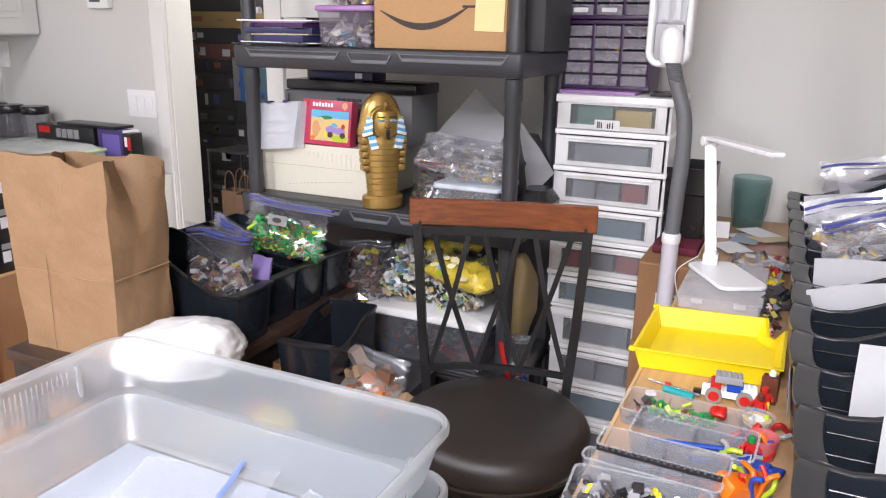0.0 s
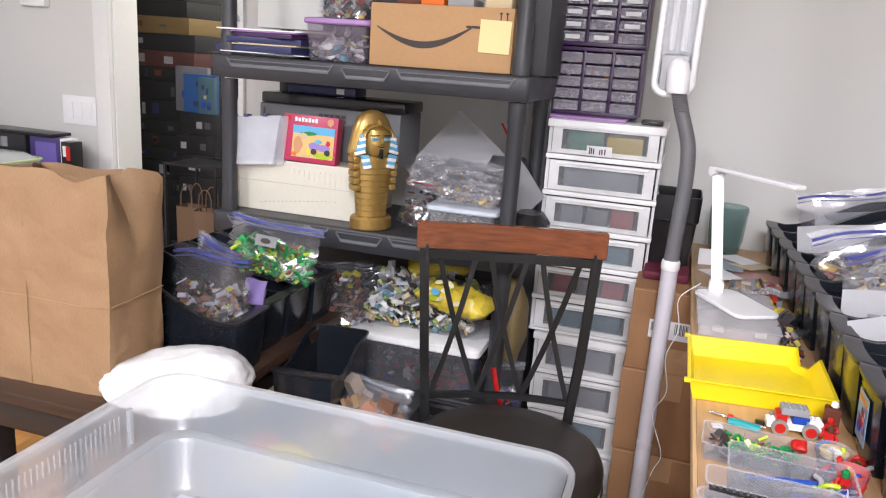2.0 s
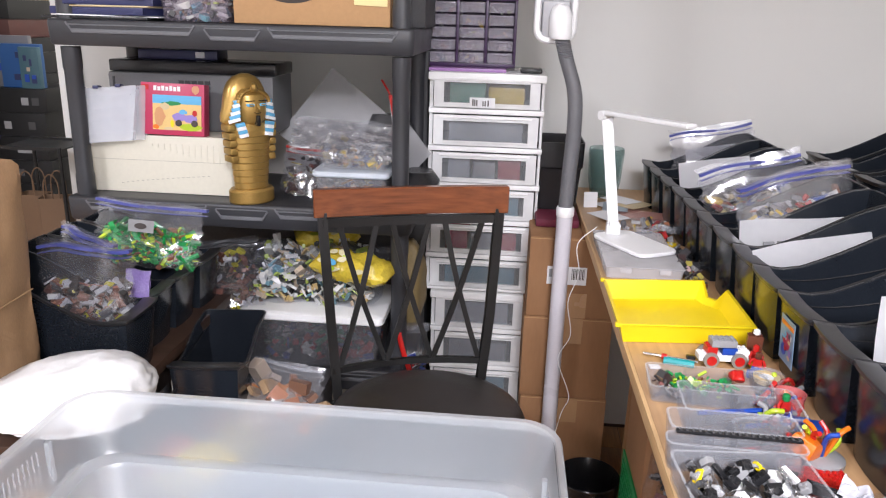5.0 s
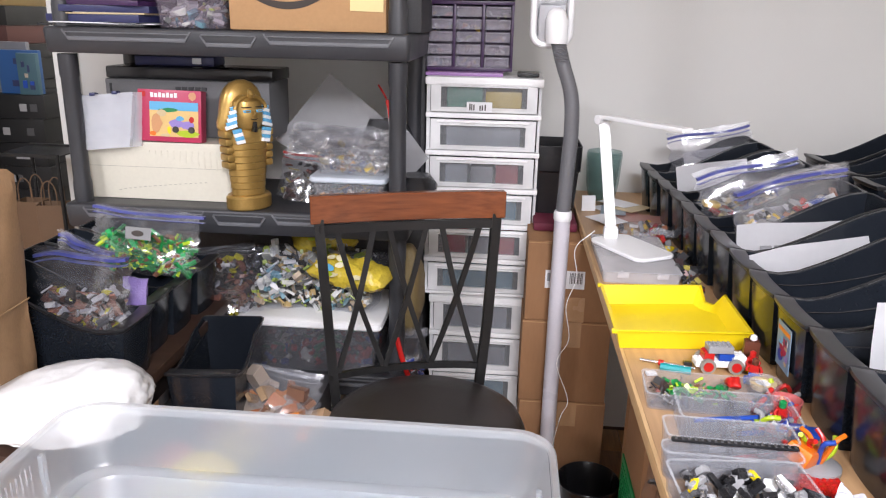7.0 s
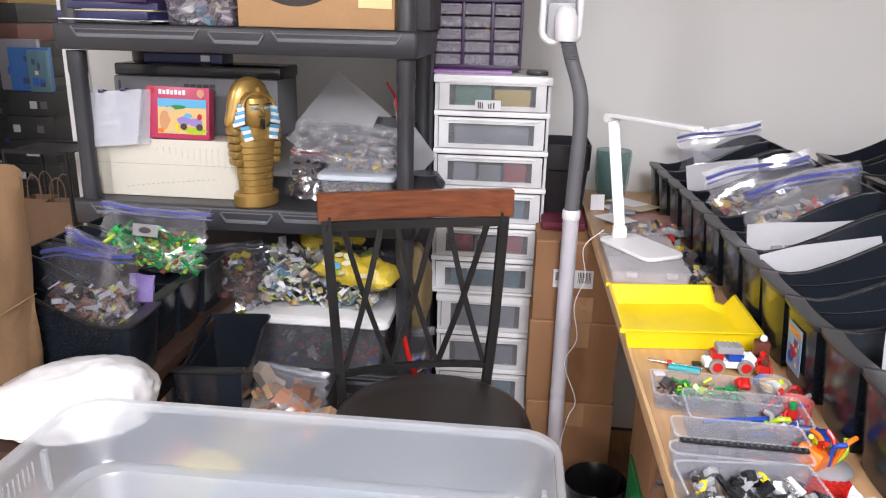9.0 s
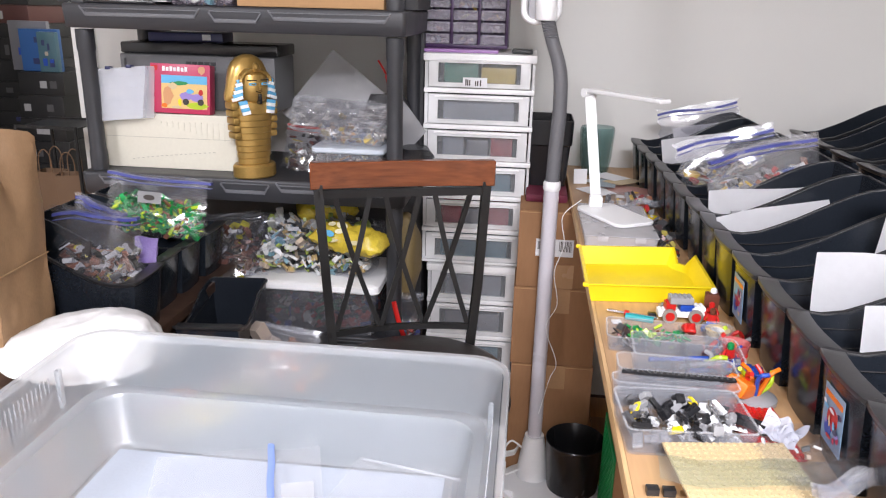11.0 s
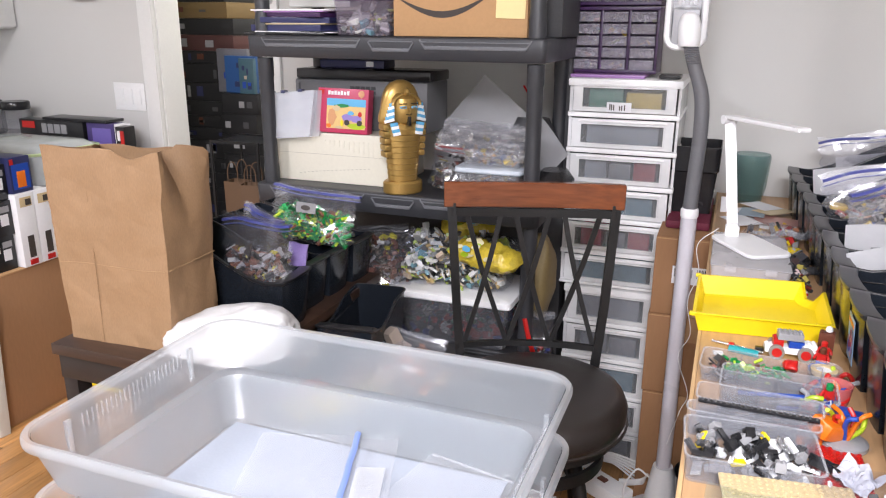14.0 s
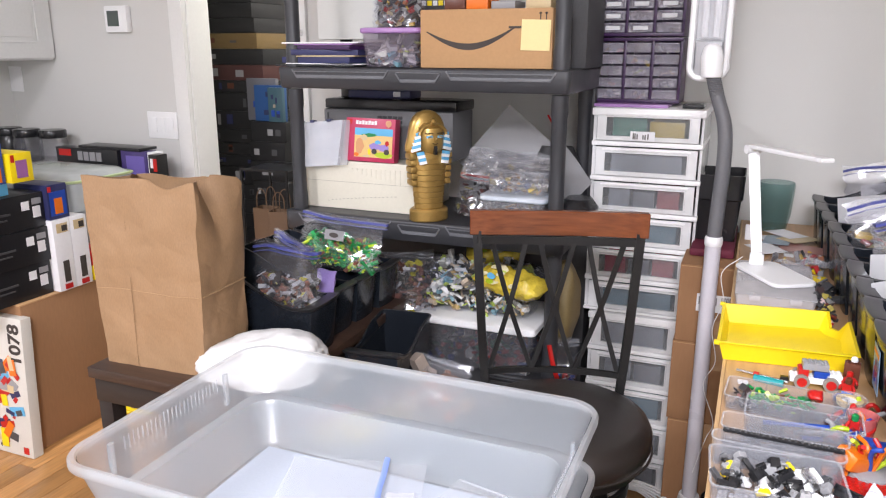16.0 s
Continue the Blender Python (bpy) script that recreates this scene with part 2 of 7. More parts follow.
STICKY = surf("sticky_note", (0.82, 0.68, 0.34), 0.75, 0.03)
CLOTH = surf("white_film_bag", (0.7, 0.7, 0.7), 0.4, 0.02, 20, 0.35, fine=4)
MAROON = surf("maroon_cloth", (0.12, 0.01, 0.03), 0.7, 0.2)
TEAL = clear("teal_glass", (0.2, 0.36, 0.34), 0.22, 0.2, 0.6, 60)
FOIL = surf("foil", (0.6, 0.6, 0.62), 0.2, 0.1, 60, 0.8, 0.9)
YBAGP = surf("pale_print", (0.72, 0.66, 0.42), 0.25, 0.25, 40, 0.3)
YBAG = surf("yellow_wrapper", (0.62, 0.47, 0.05), 0.25, 0.22, 50, 0.7, fine=3)


def plain(name, r, g, b, rough=0.35):
    return surf(name, (r, g, b), rough, 0.06, 30, 0.03)


RED, BLUE, GREEN = plain("red", 0.5, 0.015, 0.012), plain("blue", 0.012, 0.06, 0.36), plain("green", 0.01, 0.22, 0.06)
ORANGE, LIME, GREY = plain("orange", 0.75, 0.17, 0.01), plain("lime", 0.42, 0.55, 0.02), plain("mid_grey", 0.3, 0.3, 0.31)
DGREY, TAN, BROWN = plain("dark_grey", 0.07, 0.07, 0.075), plain("tan", 0.6, 0.47, 0.27), plain("brown", 0.12, 0.035, 0.018)
PINK, NAVY, SKY = plain("magenta", 0.48, 0.035, 0.1), plain("navy", 0.026, 0.03, 0.1), plain("sky_blue", 0.12, 0.42, 0.68)
CLRED = clear("clear_red", (0.75, 0.2, 0.2), 0.5, 0.12)
MIXALL = mixed("mixed_bricks", [(0.5, 0.5, 0.5), (0.03, 0.03, 0.03), (0.6, 0.6, 0.58), (0.4, 0.02, 0.02), (0.12, 0.12, 0.13), (0.6, 0.4, 0.03), (0.02, 0.06, 0.3), (0.3, 0.12, 0.06), (0.5, 0.42, 0.25), (0.25, 0.25, 0.26)])
MIXGREEN = mixed("green_bricks", [(0.01, 0.24, 0.06), (0.01, 0.32, 0.08), (0.42, 0.6, 0.03), (0.01, 0.16, 0.04), (0.02, 0.3, 0.07), (0.5, 0.66, 0.04), (0.22, 0.08, 0.04), (0.01, 0.22, 0.05)])
MIXDEEP = mixed("deep_bricks", [(0.02, 0.025, 0.05), (0.03, 0.03, 0.03), (0.45, 0.22, 0.05), (0.55, 0.5, 0.42), (0.02, 0.04, 0.12), (0.06, 0.06, 0.07), (0.5, 0.35, 0.04), (0.12, 0.05, 0.03)])
MIXBROWN = mixed("brown_bricks", [(0.2, 0.08, 0.055), (0.4, 0.4, 0.42), (0.03, 0.025, 0.025), (0.25, 0.12, 0.09), (0.1, 0.08, 0.08), (0.34, 0.34, 0.36), (0.16, 0.07, 0.055), (0.08, 0.08, 0.09), (0.03, 0.03, 0.03), (0.2, 0.09, 0.06), (0.4, 0.36, 0.03), (0.07, 0.03, 0.02)])
MIXLIGHT = mixed("light_bricks", [(0.6, 0.6, 0.6), (0.7, 0.7, 0.7), (0.1, 0.1, 0.1), (0.16, 0.3, 0.36), (0.4, 0.4, 0.38), (0.5, 0.4, 0.3), (0.65, 0.65, 0.6), (0.02, 0.02, 0.02), (0.4, 0.5, 0.1), (0.5, 0.36, 0.16), (0.72, 0.72, 0.7)])
MIXDARK = mixed("dark_bricks", [(0.02, 0.02, 0.02), (0.06, 0.06, 0.06), (0.03, 0.03, 0.035), (0.25, 0.25, 0.25), (0.15, 0.03, 0.02), (0.3, 0.25, 0.05), (0.05, 0.03, 0.03)])
MIXRED = mixed("red_bricks", [(0.45, 0.02, 0.02), (0.5, 0.03, 0.02), (0.05, 0.05, 0.05), (0.6, 0.6, 0.6), (0.3, 0.02, 0.02), (0.02, 0.2, 0.08), (0.02, 0.05, 0.3)])

# ---- builders ----


def mesh(name, bm, mats, smooth=None):
    me = bpy.data.meshes.new(name)
    bm.normal_update()
    bm.to_mesh(me)
    bm.free()
    for m in mats if isinstance(mats, (list, tuple)) else [mats]:
        me.materials.append(m)
    if smooth is not None:
        me.polygons.foreach_set("use_smooth", [True] * len(me.polygons))
        if smooth < 180:
            me.set_sharp_from_angle(angle=radians(smooth))
    return me


def part(name, bm, mats, parent=None, label="", smooth=40):
    ob = new(name, mesh(name, bm, mats, smooth) if isinstance(bm, bmesh.types.BMesh) else bm)
    ob.parent = parent
    return tagged(ob, label)


def thing(name, label, category, x=0.0, y=0.0, z=0.0, turn=0.0, group="", kind=""):
    ob = new(name)
    ob.empty_display_size = 0.05
    ob.matrix_basis = pose(x, y, z, 0, 0, turn)
    return tagged(ob, label, category, group, kind)


def one(name, bm, mats, label, category, m=None, group="", smooth=40, kind=""):
    """A thing of a single mesh."""
    ob = part(name, bm, mats, None, label, smooth)
    if m is not None:
        ob.matrix_basis = m
    return tagged(ob, label, category, group, kind)


def box(bm, x0, x1, y0, y1, z0, z1, bevel=0.0, mi=0, m=None):
    r = bmesh.ops.create_cube(bm, size=1)["verts"]
    for v in r:
        v.co = Vector(((x0 + x1) / 2 + v.co.x * (x1 - x0), (y0 + y1) / 2 + v.co.y * (y1 - y0), (z0 + z1) / 2 + v.co.z * (z1 - z0)))
        if m is not None:
            v.co = m @ v.co
    fs = {f for v in r for f in v.link_faces}
    for f in fs:
        f.material_index = mi
    if bevel:
        bmesh.ops.bevel(bm, geom=[e for e in {e for v in r for e in v.link_edges}], offset=bevel, segments=2, affect="EDGES", profile=0.6, material=-1)
    return bm


def bx(*a, **k):
    return box(bmesh.new(), *a, **k)


def loft(bm, rings, cap0=True, cap1=True, mi=0, closed=True):
    vs = [[bm.verts.new(p) for p in r] for r in rings]
    n = len(vs[0])
    for a, b in zip(vs, vs[1:]):
        for i in range(n if closed else n - 1):
            f = bm.faces.new((a[i], a[(i + 1) % n], b[(i + 1) % n], b[i]))
            f.material_index = mi
    if cap0:
        bm.faces.new(vs[0][::-1]).material_index = mi
    if cap1:
        bm.faces.new(vs[-1]).material_index = mi
    return bm


def rrect(w, d, r, z, n=5, cx=0.0, cy=0.0):
    out = []
    for k, (sx, sy) in enumerate(((1, 1), (-1, 1), (-1, -1), (1, -1))):
        for i in range(n):
            a = math.pi / 2 * (k + i / (n - 1))
            out.append(Vector((cx + sx * (w / 2 - r) + r * math.cos(a), cy + sy * (d / 2 - r) + r * math.sin(a), z)))
    return out


def circ(r, z, n=24, cx=0.0, cy=0.0, ry=None):
    return [Vector((cx + r * math.cos(2 * math.pi * i / n), cy + (ry or r) * math.sin(2 * math.pi * i / n), z)) for i in range(n)]


def turned(bm, prof, n=24, cx=0.0, cy=0.0, ry=1.0, mi=0):
    return loft(bm, [circ(max(r, 0.0004), z, n, cx, cy, max(r, 0.0004) * ry) for r, z in prof], mi=mi)


def tube(bm, pts, r, n=8, mi=0, flat=1.0):
    """A round bar along points."""
    rings = []
    pts = [Vector(p) for p in pts]
    for i, p in enumerate(pts):
        d = (pts[min(i + 1, len(pts) - 1)] - pts[max(i - 1, 0)]).normalized()
        u = d.cross(Vector((0, 0, 1)) if abs(d.z) < 0.9 else Vector((0, 1, 0))).normalized()
        w = d.cross(u)
        rings.append([p + u * (r * math.cos(2 * math.pi * k / n)) + w * (r * flat * math.sin(2 * math.pi * k / n)) for k in range(n)])
    return loft(bm, rings, mi=mi)


def curve_pts(pts, n=8):
    """Smooth points through the given ones."""
    p = [Vector(q) for q in pts]
    p = [2 * p[0] - p[1]] + p + [2 * p[-1] - p[-2]]
    out = []
    for i in range(1, len(p) - 2):
        for k in range(n):
            t = k / n
            a, b, c, d = p[i - 1:i + 3]
            out.append(0.5 * ((2 * b) + (c - a) * t + (2 * a - 5 * b + 4 * c - d) * t * t + (3 * b - a - 3 * c + d) * t ** 3))
    return out + [p[-2]]


def crumple(bm, amount, scale=12.0, seed=0.0):
    for v in bm.verts:
        q = v.co * scale + Vector((seed, seed * 2, 0))
        v.co += Vector((noise.noise(q), noise.noise(q + Vector((9, 0, 0))), noise.noise(q + Vector((0, 9, 0))))) * amount


def pillow(w, d, h, seed, amount=0.012, scale=14):
    b = bmesh.new()
    bmesh.ops.create_uvsphere(b, u_segments=28, v_segments=16, radius=1)
    for v in b.verts:
        x, y, z = v.co
        v.co = Vector((w / 2 * math.copysign(abs(x) ** 0.6, x), d / 2 * math.copysign(abs(y) ** 0.6, y), h / 2 * z + h / 2))
    crumple(b, amount, scale, seed)
    return b


rng = random.Random(7)


def heap(name, n, place, size, mat, parent=None, label="", seed=1, leafy=False):
    """A heap of loose toy bricks as one mesh; place(rng) gives each one's spot."""
    g = random.Random(seed)
    vs, fs = [], []
    for _ in range(n):
        c = Vector(place(g))
        s = g.uniform(0.6, 1.3) * size
        d = Vector((s * g.choice((0.5, 1, 1, 1.6)), s * g.choice((0.5, 0.5, 1)), s * g.choice((0.25, 0.5, 0.6))))
        if leafy or g.random() < 0.35:
            d = Vector((s * g.choice((1.1, 1.8)), s * g.choice((0.28, 0.4)), s * g.choice((0.12, 0.2, 0.3))))
        rot = Euler((g.uniform(-0.9, 0.9), g.uniform(-0.9, 0.9), g.uniform(0, 6.3))).to_matrix()
        k = len(vs)
        for dz in (-1, 1):
            for dx, dy in ((-1, -1), (1, -1), (1, 1), (-1, 1)):
                vs.append(c + rot @ Vector((dx * d.x / 2, dy * d.y / 2, dz * d.z / 2)))
        fs += [(k + 3, k + 2, k + 1, k), (k + 4, k + 5, k + 6, k + 7)] + [(k + i, k + (i + 1) % 4, k + 4 + (i + 1) % 4, k + 4 + i) for i in range(4)]
    me = bpy.data.meshes.new(name)
    me.from_pydata([tuple(v) for v in vs], [], fs)
    me.materials.append(mat)
    ob = new(name, me)
    ob.parent = parent
    return tagged(ob, label, kind="stuff")


def lettering(name, text, size, mat, parent, m, label=""):
    cu = bpy.data.curves.new(name, "FONT")
    cu.body, cu.size, cu.extrude, cu.offset = text, size, 0.0004, size * 0.03
    cu.align_x = cu.align_y = "CENTER"
    tmp = bpy.data.objects.new(name, cu)
    me = bpy.data.meshes.new_from_object(tmp)
    bpy.data.objects.remove(tmp)
    me.materials.append(mat)
    ob = new(name, me)
    ob.parent = parent
    ob.matrix_basis = m
    return tagged(ob, label)


# ---- structure ----
FL = tagged(part("floor", bx(-3.7, 1.2, -2.7, 3.9, -0.06, -0.004), GROUT), "honey oak strip floor", "floor", kind="structure")


def wall(name, *b, label="light grey painted wall"):
    return tagged(part(name, bx(*b), WALL), label, "wall", kind="structure")


wall("wall_north_right", -1.9, 1.1, 2.45, 2.58, 0, 2.5)
wall("wall_north_left", -3.6, -2.42, 2.45, 2.58, 0, 2.5)
wall("wall_north_lintel", -2.42, -1.9, 2.45, 2.58, 2.05, 2.5)
wall("wall_west", -3.6, -3.5, -2.6, 2.45, 0, 2.5)
wall("wall_east", 1.1, 1.2, -2.6, 2.58, 0, 2.5)
wall("wall_south", -3.6, 1.2, -2.7, -2.6, 0, 2.5)
wall("wall_store_north", -3.6, -0.9, 3.75, 3.85, 0, 2.5)
wall("wall_store_west", -3.6, -3.5, 2.58, 3.75, 0, 2.5)
wall("wall_store_east", -1.0, -0.9, 2.58, 3.75, 0, 2.5)
tagged(part("ceiling", bx(-3.6, 1.2, -2.7, 3.85, 2.5, 2.6), CEIL), "white painted ceiling", "ceiling", kind="structure")
dc = thing("door_casing", "white painted door casing round a doorway", "trim", kind="structure")
part("casing_left", bx(-2.495, -2.415, 2.43, 2.452, 0, 2.12, 0.006), WHITE, dc)
part("casing_right", bx(-1.905, -1.825, 2.43, 2.452, 0, 2.12, 0.006), WHITE, dc)
part("casing_head", bx(-2.495, -1.825, 2.428, 2.452, 2.05, 2.13, 0.006), WHITE, dc)
part("jamb_left", bx(-2.422, -2.41, 2.447, 2.585, 0, 2.06, 0.002), WHITE, dc)
part("jamb_right", bx(-1.91, -1.898, 2.447, 2.585, 0, 2.06, 0.002), WHITE, dc)
part("casing_bead", bx(-2.43, -2.418, 2.424, 2.436, 0, 2.05, 0.004), WHITE, dc)
tagged(part("baseboard", bx(-3.5, -2.5, 2.437, 2.452, 0, 0.1, 0.004), WHITE), "white painted baseboard", "baseboard", kind="structure")

# ---- floor lamp ----
fl = thing("floor_lamp", "white daylight floor lamp with grey gooseneck", "lamp", -0.245, 1.87, 0)
b = bmesh.new()
loft(b, [circ(0.15, 0, 32, 0.05, -0.03, 0.12), circ(0.15, 0.018, 32, 0.05, -0.03, 0.12), circ(0.135, 0.03, 32, 0.05, -0.03, 0.105)])
part("base", b, LAMPW, fl)
part("socket", turned(bmesh.new(), [(0.05, 0.025), (0.045, 0.06), (0.033, 0.14), (0.028, 0.165)]), LAMPW, fl)
part("pole", turned(bmesh.new(), [(0.0205, 0.16), (0.0205, 0.92)]), LAMPG, fl, "pale grey tube")
part("collar", turned(bmesh.new(), [(0.0215, 0.91), (0.023, 0.914), (0.023, 0.93), (0.0205, 0.935)]), LAMPW, fl)
neck = curve_pts([(0.0, 0, 0.93), (0.003, 0, 1.03), (0.006, 0, 1.13), (0.0, 0, 1.22), (-0.026, 0.003, 1.3), (-0.043, 0.005, 1.36)], 24)
b = bmesh.new()
rings = []
for i, p in enumerate(neck):
    r = 0.0192 if i % 2 else 0.0174
    rings.append(circ(r, p.z, 14, p.x, p.y))
loft(b, rings)
part("gooseneck", b, FLEX, fl, "ribbed grey gooseneck", smooth=60)
b = bmesh.new()
loft(b, [circ(0.024, 1.342, 16, -0.043, 0.003), circ(0.027, 1.35, 16, -0.043, 0.003), circ(0.027, 1.395, 16, -0.045, 0.003), circ(0.02, 1.415, 16, -0.046, 0.003), circ(0.008, 1.423, 16, -0.046, 0.003)])
part("joint", b, LAMPW, fl)
def head_ring(w, h, r, y):
    return [Vector((p.x - 0.056, y + 0.042, p.y + 1.6)) for p in rrect(w, h, r, 0, 7)]


hd = part("lamp_head", loft(bmesh.new(), [head_ring(w, h, r, y) for w, h, r, y in ((0.1, 0.536, 0.034, -0.024), (0.104, 0.54, 0.036, -0.018), (0.104, 0.54, 0.036, 0.02), (0.09, 0.526, 0.03, 0.032), (0.07, 0.506, 0.02, 0.032), (0.07, 0.506, 0.02, -0.02), (0.078, 0.514, 0.024, -0.026), (0.092, 0.528, 0.03, -0.027), (0.1, 0.536, 0.034, -0.024))], False, False), LAMPW, fl, "white rounded frame of the lamp head")
part("back_shell", bx(-0.094, -0.018, 0.06, 0.072, 1.345, 1.855, 0.004), LAMPW, hd)
part("foot_plate", bx(-0.088, -0.024, 0.018, 0.05, 1.345, 1.43, 0.006), plain("lamp_grey", 0.4, 0.4, 0.42), hd)
part("tube", tube(bmesh.new(), [(-0.07, 0.03, 1.44), (-0.07, 0.03, 1.83)], 0.009), LAMPW, hd)
part("tube", tube(bmesh.new(), [(-0.042, 0.03, 1.44), (-0.042, 0.03, 1.83)], 0.009), LAMPW, hd)
part("cover", bx(-0.09, -0.022, 0.016, 0.018, 1.435, 1.84), CLEAR, hd)
part("cord", tube(bmesh.new(), curve_pts([(-0.03, -0.02, 0.06), (-0.09, -0.02, 0.03), (-0.1, -0.05, 0.1), (-0.07, -0.04, 0.16), (-0.035, -0.02, 0.13)]), 0.003, 6), WPLAST, fl)
one("waste_can", loft(bmesh.new(), [circ(0.074, 0, 32), circ(0.084, 0.148, 32), circ(0.086, 0.155, 32), circ(0.084, 0.158, 32), circ(0.082, 0.155, 32), circ(0.071, 0.006, 32)]), BLACK, "small glossy black round can on the lamp base", "can", pose(-0.128, 1.83, 0.03))

# ---- drawer towers ----
SHADES = [plain("box_green", 0.03, 0.2, 0.13), plain("box_yellow", 0.55, 0.38, 0.05), plain("box_grey", 0.22, 0.23, 0.26), plain("box_dark", 0.16, 0.16, 0.18), plain("box_red", 0.3, 0.04, 0.05), plain("box_blue", 0.07, 0.16, 0.21), PINK]


def drawer_tower(x0, x1, y0, z0, z1, n, label, fills):
    w, d, h = x1 - x0, 0.33, (z1 - z0) / n
    t = thing("drawer_tower", label, "drawer unit", (x0 + x1) / 2, y0, z0)
    fr = bmesh.new()
    for s in (-1, 1):
        box(fr, s * (w / 2 - 0.008), s * w / 2, 0.012, d, 0, z1 - z0 - 0.012, 0.001)
    box(fr, -w / 2, w / 2, d - 0.006, d, 0, z1 - z0 - 0.012)
    part("frame", fr, CLEARD, t, "cloudy plastic side frame")
    part("top", bx(-w / 2 - 0.004, w / 2 + 0.004, -0.004, d, z1 - z0 - 0.022, z1 - z0, 0.004), WPLAST, t)
    for i in range(n):
        zb = z1 - z0 - (i + 1) * h
        part("rail", bx(-w / 2 - 0.002, w / 2 + 0.002, -0.002, d - 0.02, zb - 0.006 if i < n - 1 else zb, zb + 0.008, 0.003), WPLAST, t)
        hw, t0, t1 = w / 2 - 0.012, zb + 0.011, zb + h - 0.01
        a, e, f = w / 2 - 0.036, zb + 0.02, zb + h - 0.022
        dr = part("drawer", loft(bmesh.new(), [rrect(2 * hw, d - 0.04, 0.006, zz, 3, 0, d / 2 - 0.012) for zz in (t0, t1 - 0.006)] + [rrect(2 * hw - 0.004, d - 0.044, 0.005, zz, 3, 0, d / 2 - 0.012) for zz in (t1 - 0.006, t0 + 0.002)]), DRAWB, t, smooth=20)

        def frame_ring(qx, q0, q1, y):
            return [Vector((-qx, y, q0)), Vector((qx, y, q0)), Vector((qx, y, q1)), Vector((-qx, y, q1))]

        part("front", loft(bmesh.new(), [frame_ring(hw, t0, t1, 0.005), frame_ring(hw, t0, t1, 0.0), frame_ring(a, e, f, 0.0), frame_ring(a, e, f, 0.005)], False, False), CLEARD, dr, "cloudy drawer front", smooth=20)
        part("window_rim", loft(bmesh.new(), [frame_ring(a, e, f, 0.004), frame_ring(a, e, f, -0.004), frame_ring(a - 0.004, e + 0.004, f - 0.004, -0.004), frame_ring(a - 0.004, e + 0.004, f - 0.004, 0.004)], False, False), CLEARD, dr, smooth=20)
        part("window_pane", bx(-a + 0.004, a - 0.004, 0.001, 0.003, e + 0.004, f - 0.004), PANE, dr)
        part("pull", bx(-w / 2 + 0.03, w / 2 - 0.03, -0.005, -0.0005, zb + h - 0.019, zb + h - 0.013, 0.002), WPLAST, dr)
        gx = -w / 2 + 0.05
        for k, sh in enumerate(fills[i]):
            ww = (w - 0.1) / len(fills[i])
            one("parts_box", bx(gx + 0.004, gx + ww - 0.004, y0 * 0 + 0.02, 0.2, 0, h * (0.5 if k % 2 else 0.6), 0.003), sh, "small coloured parts box inside a drawer", "box", pose((x0 + x1) / 2, y0, z0 + zb + 0.014), "parts boxes in the drawers")
            gx += ww
    return t


S = SHADES
drawer_tower(-0.6215, -0.306, 2.09, 0.612, 1.242, 6, "white and cloudy plastic six-drawer tower", [[S[0], S[1]], [S[2]], [S[2], S[3], S[4]], [S[5]], [S[6], S[3], S[4]], [S[5]]])
drawer_tower(-0.602, -0.318, 2.09, 0.0, 0.606, 5, "white and cloudy plastic five-drawer tower", [[S[2]], [S[2], S[3]], [S[5]], [S[2]], [S[3]]])
one("label_card", bx(-0.035, 0.035, -0.001, 0.001, -0.014, 0.014), PAPER, "small white printed card on the drawer", "label", pose(-0.475, 2.083, 1.163))
for q in (-0.026, -0.021, -0.015, 0.002, 0.008, 0.016):
    part("print_bar", bx(q - 0.0018, q + 0.0018, -0.0016, -0.001, -0.009, 0.004 + 0.2 * abs(q)), INK, bpy.data.objects["label_card"])


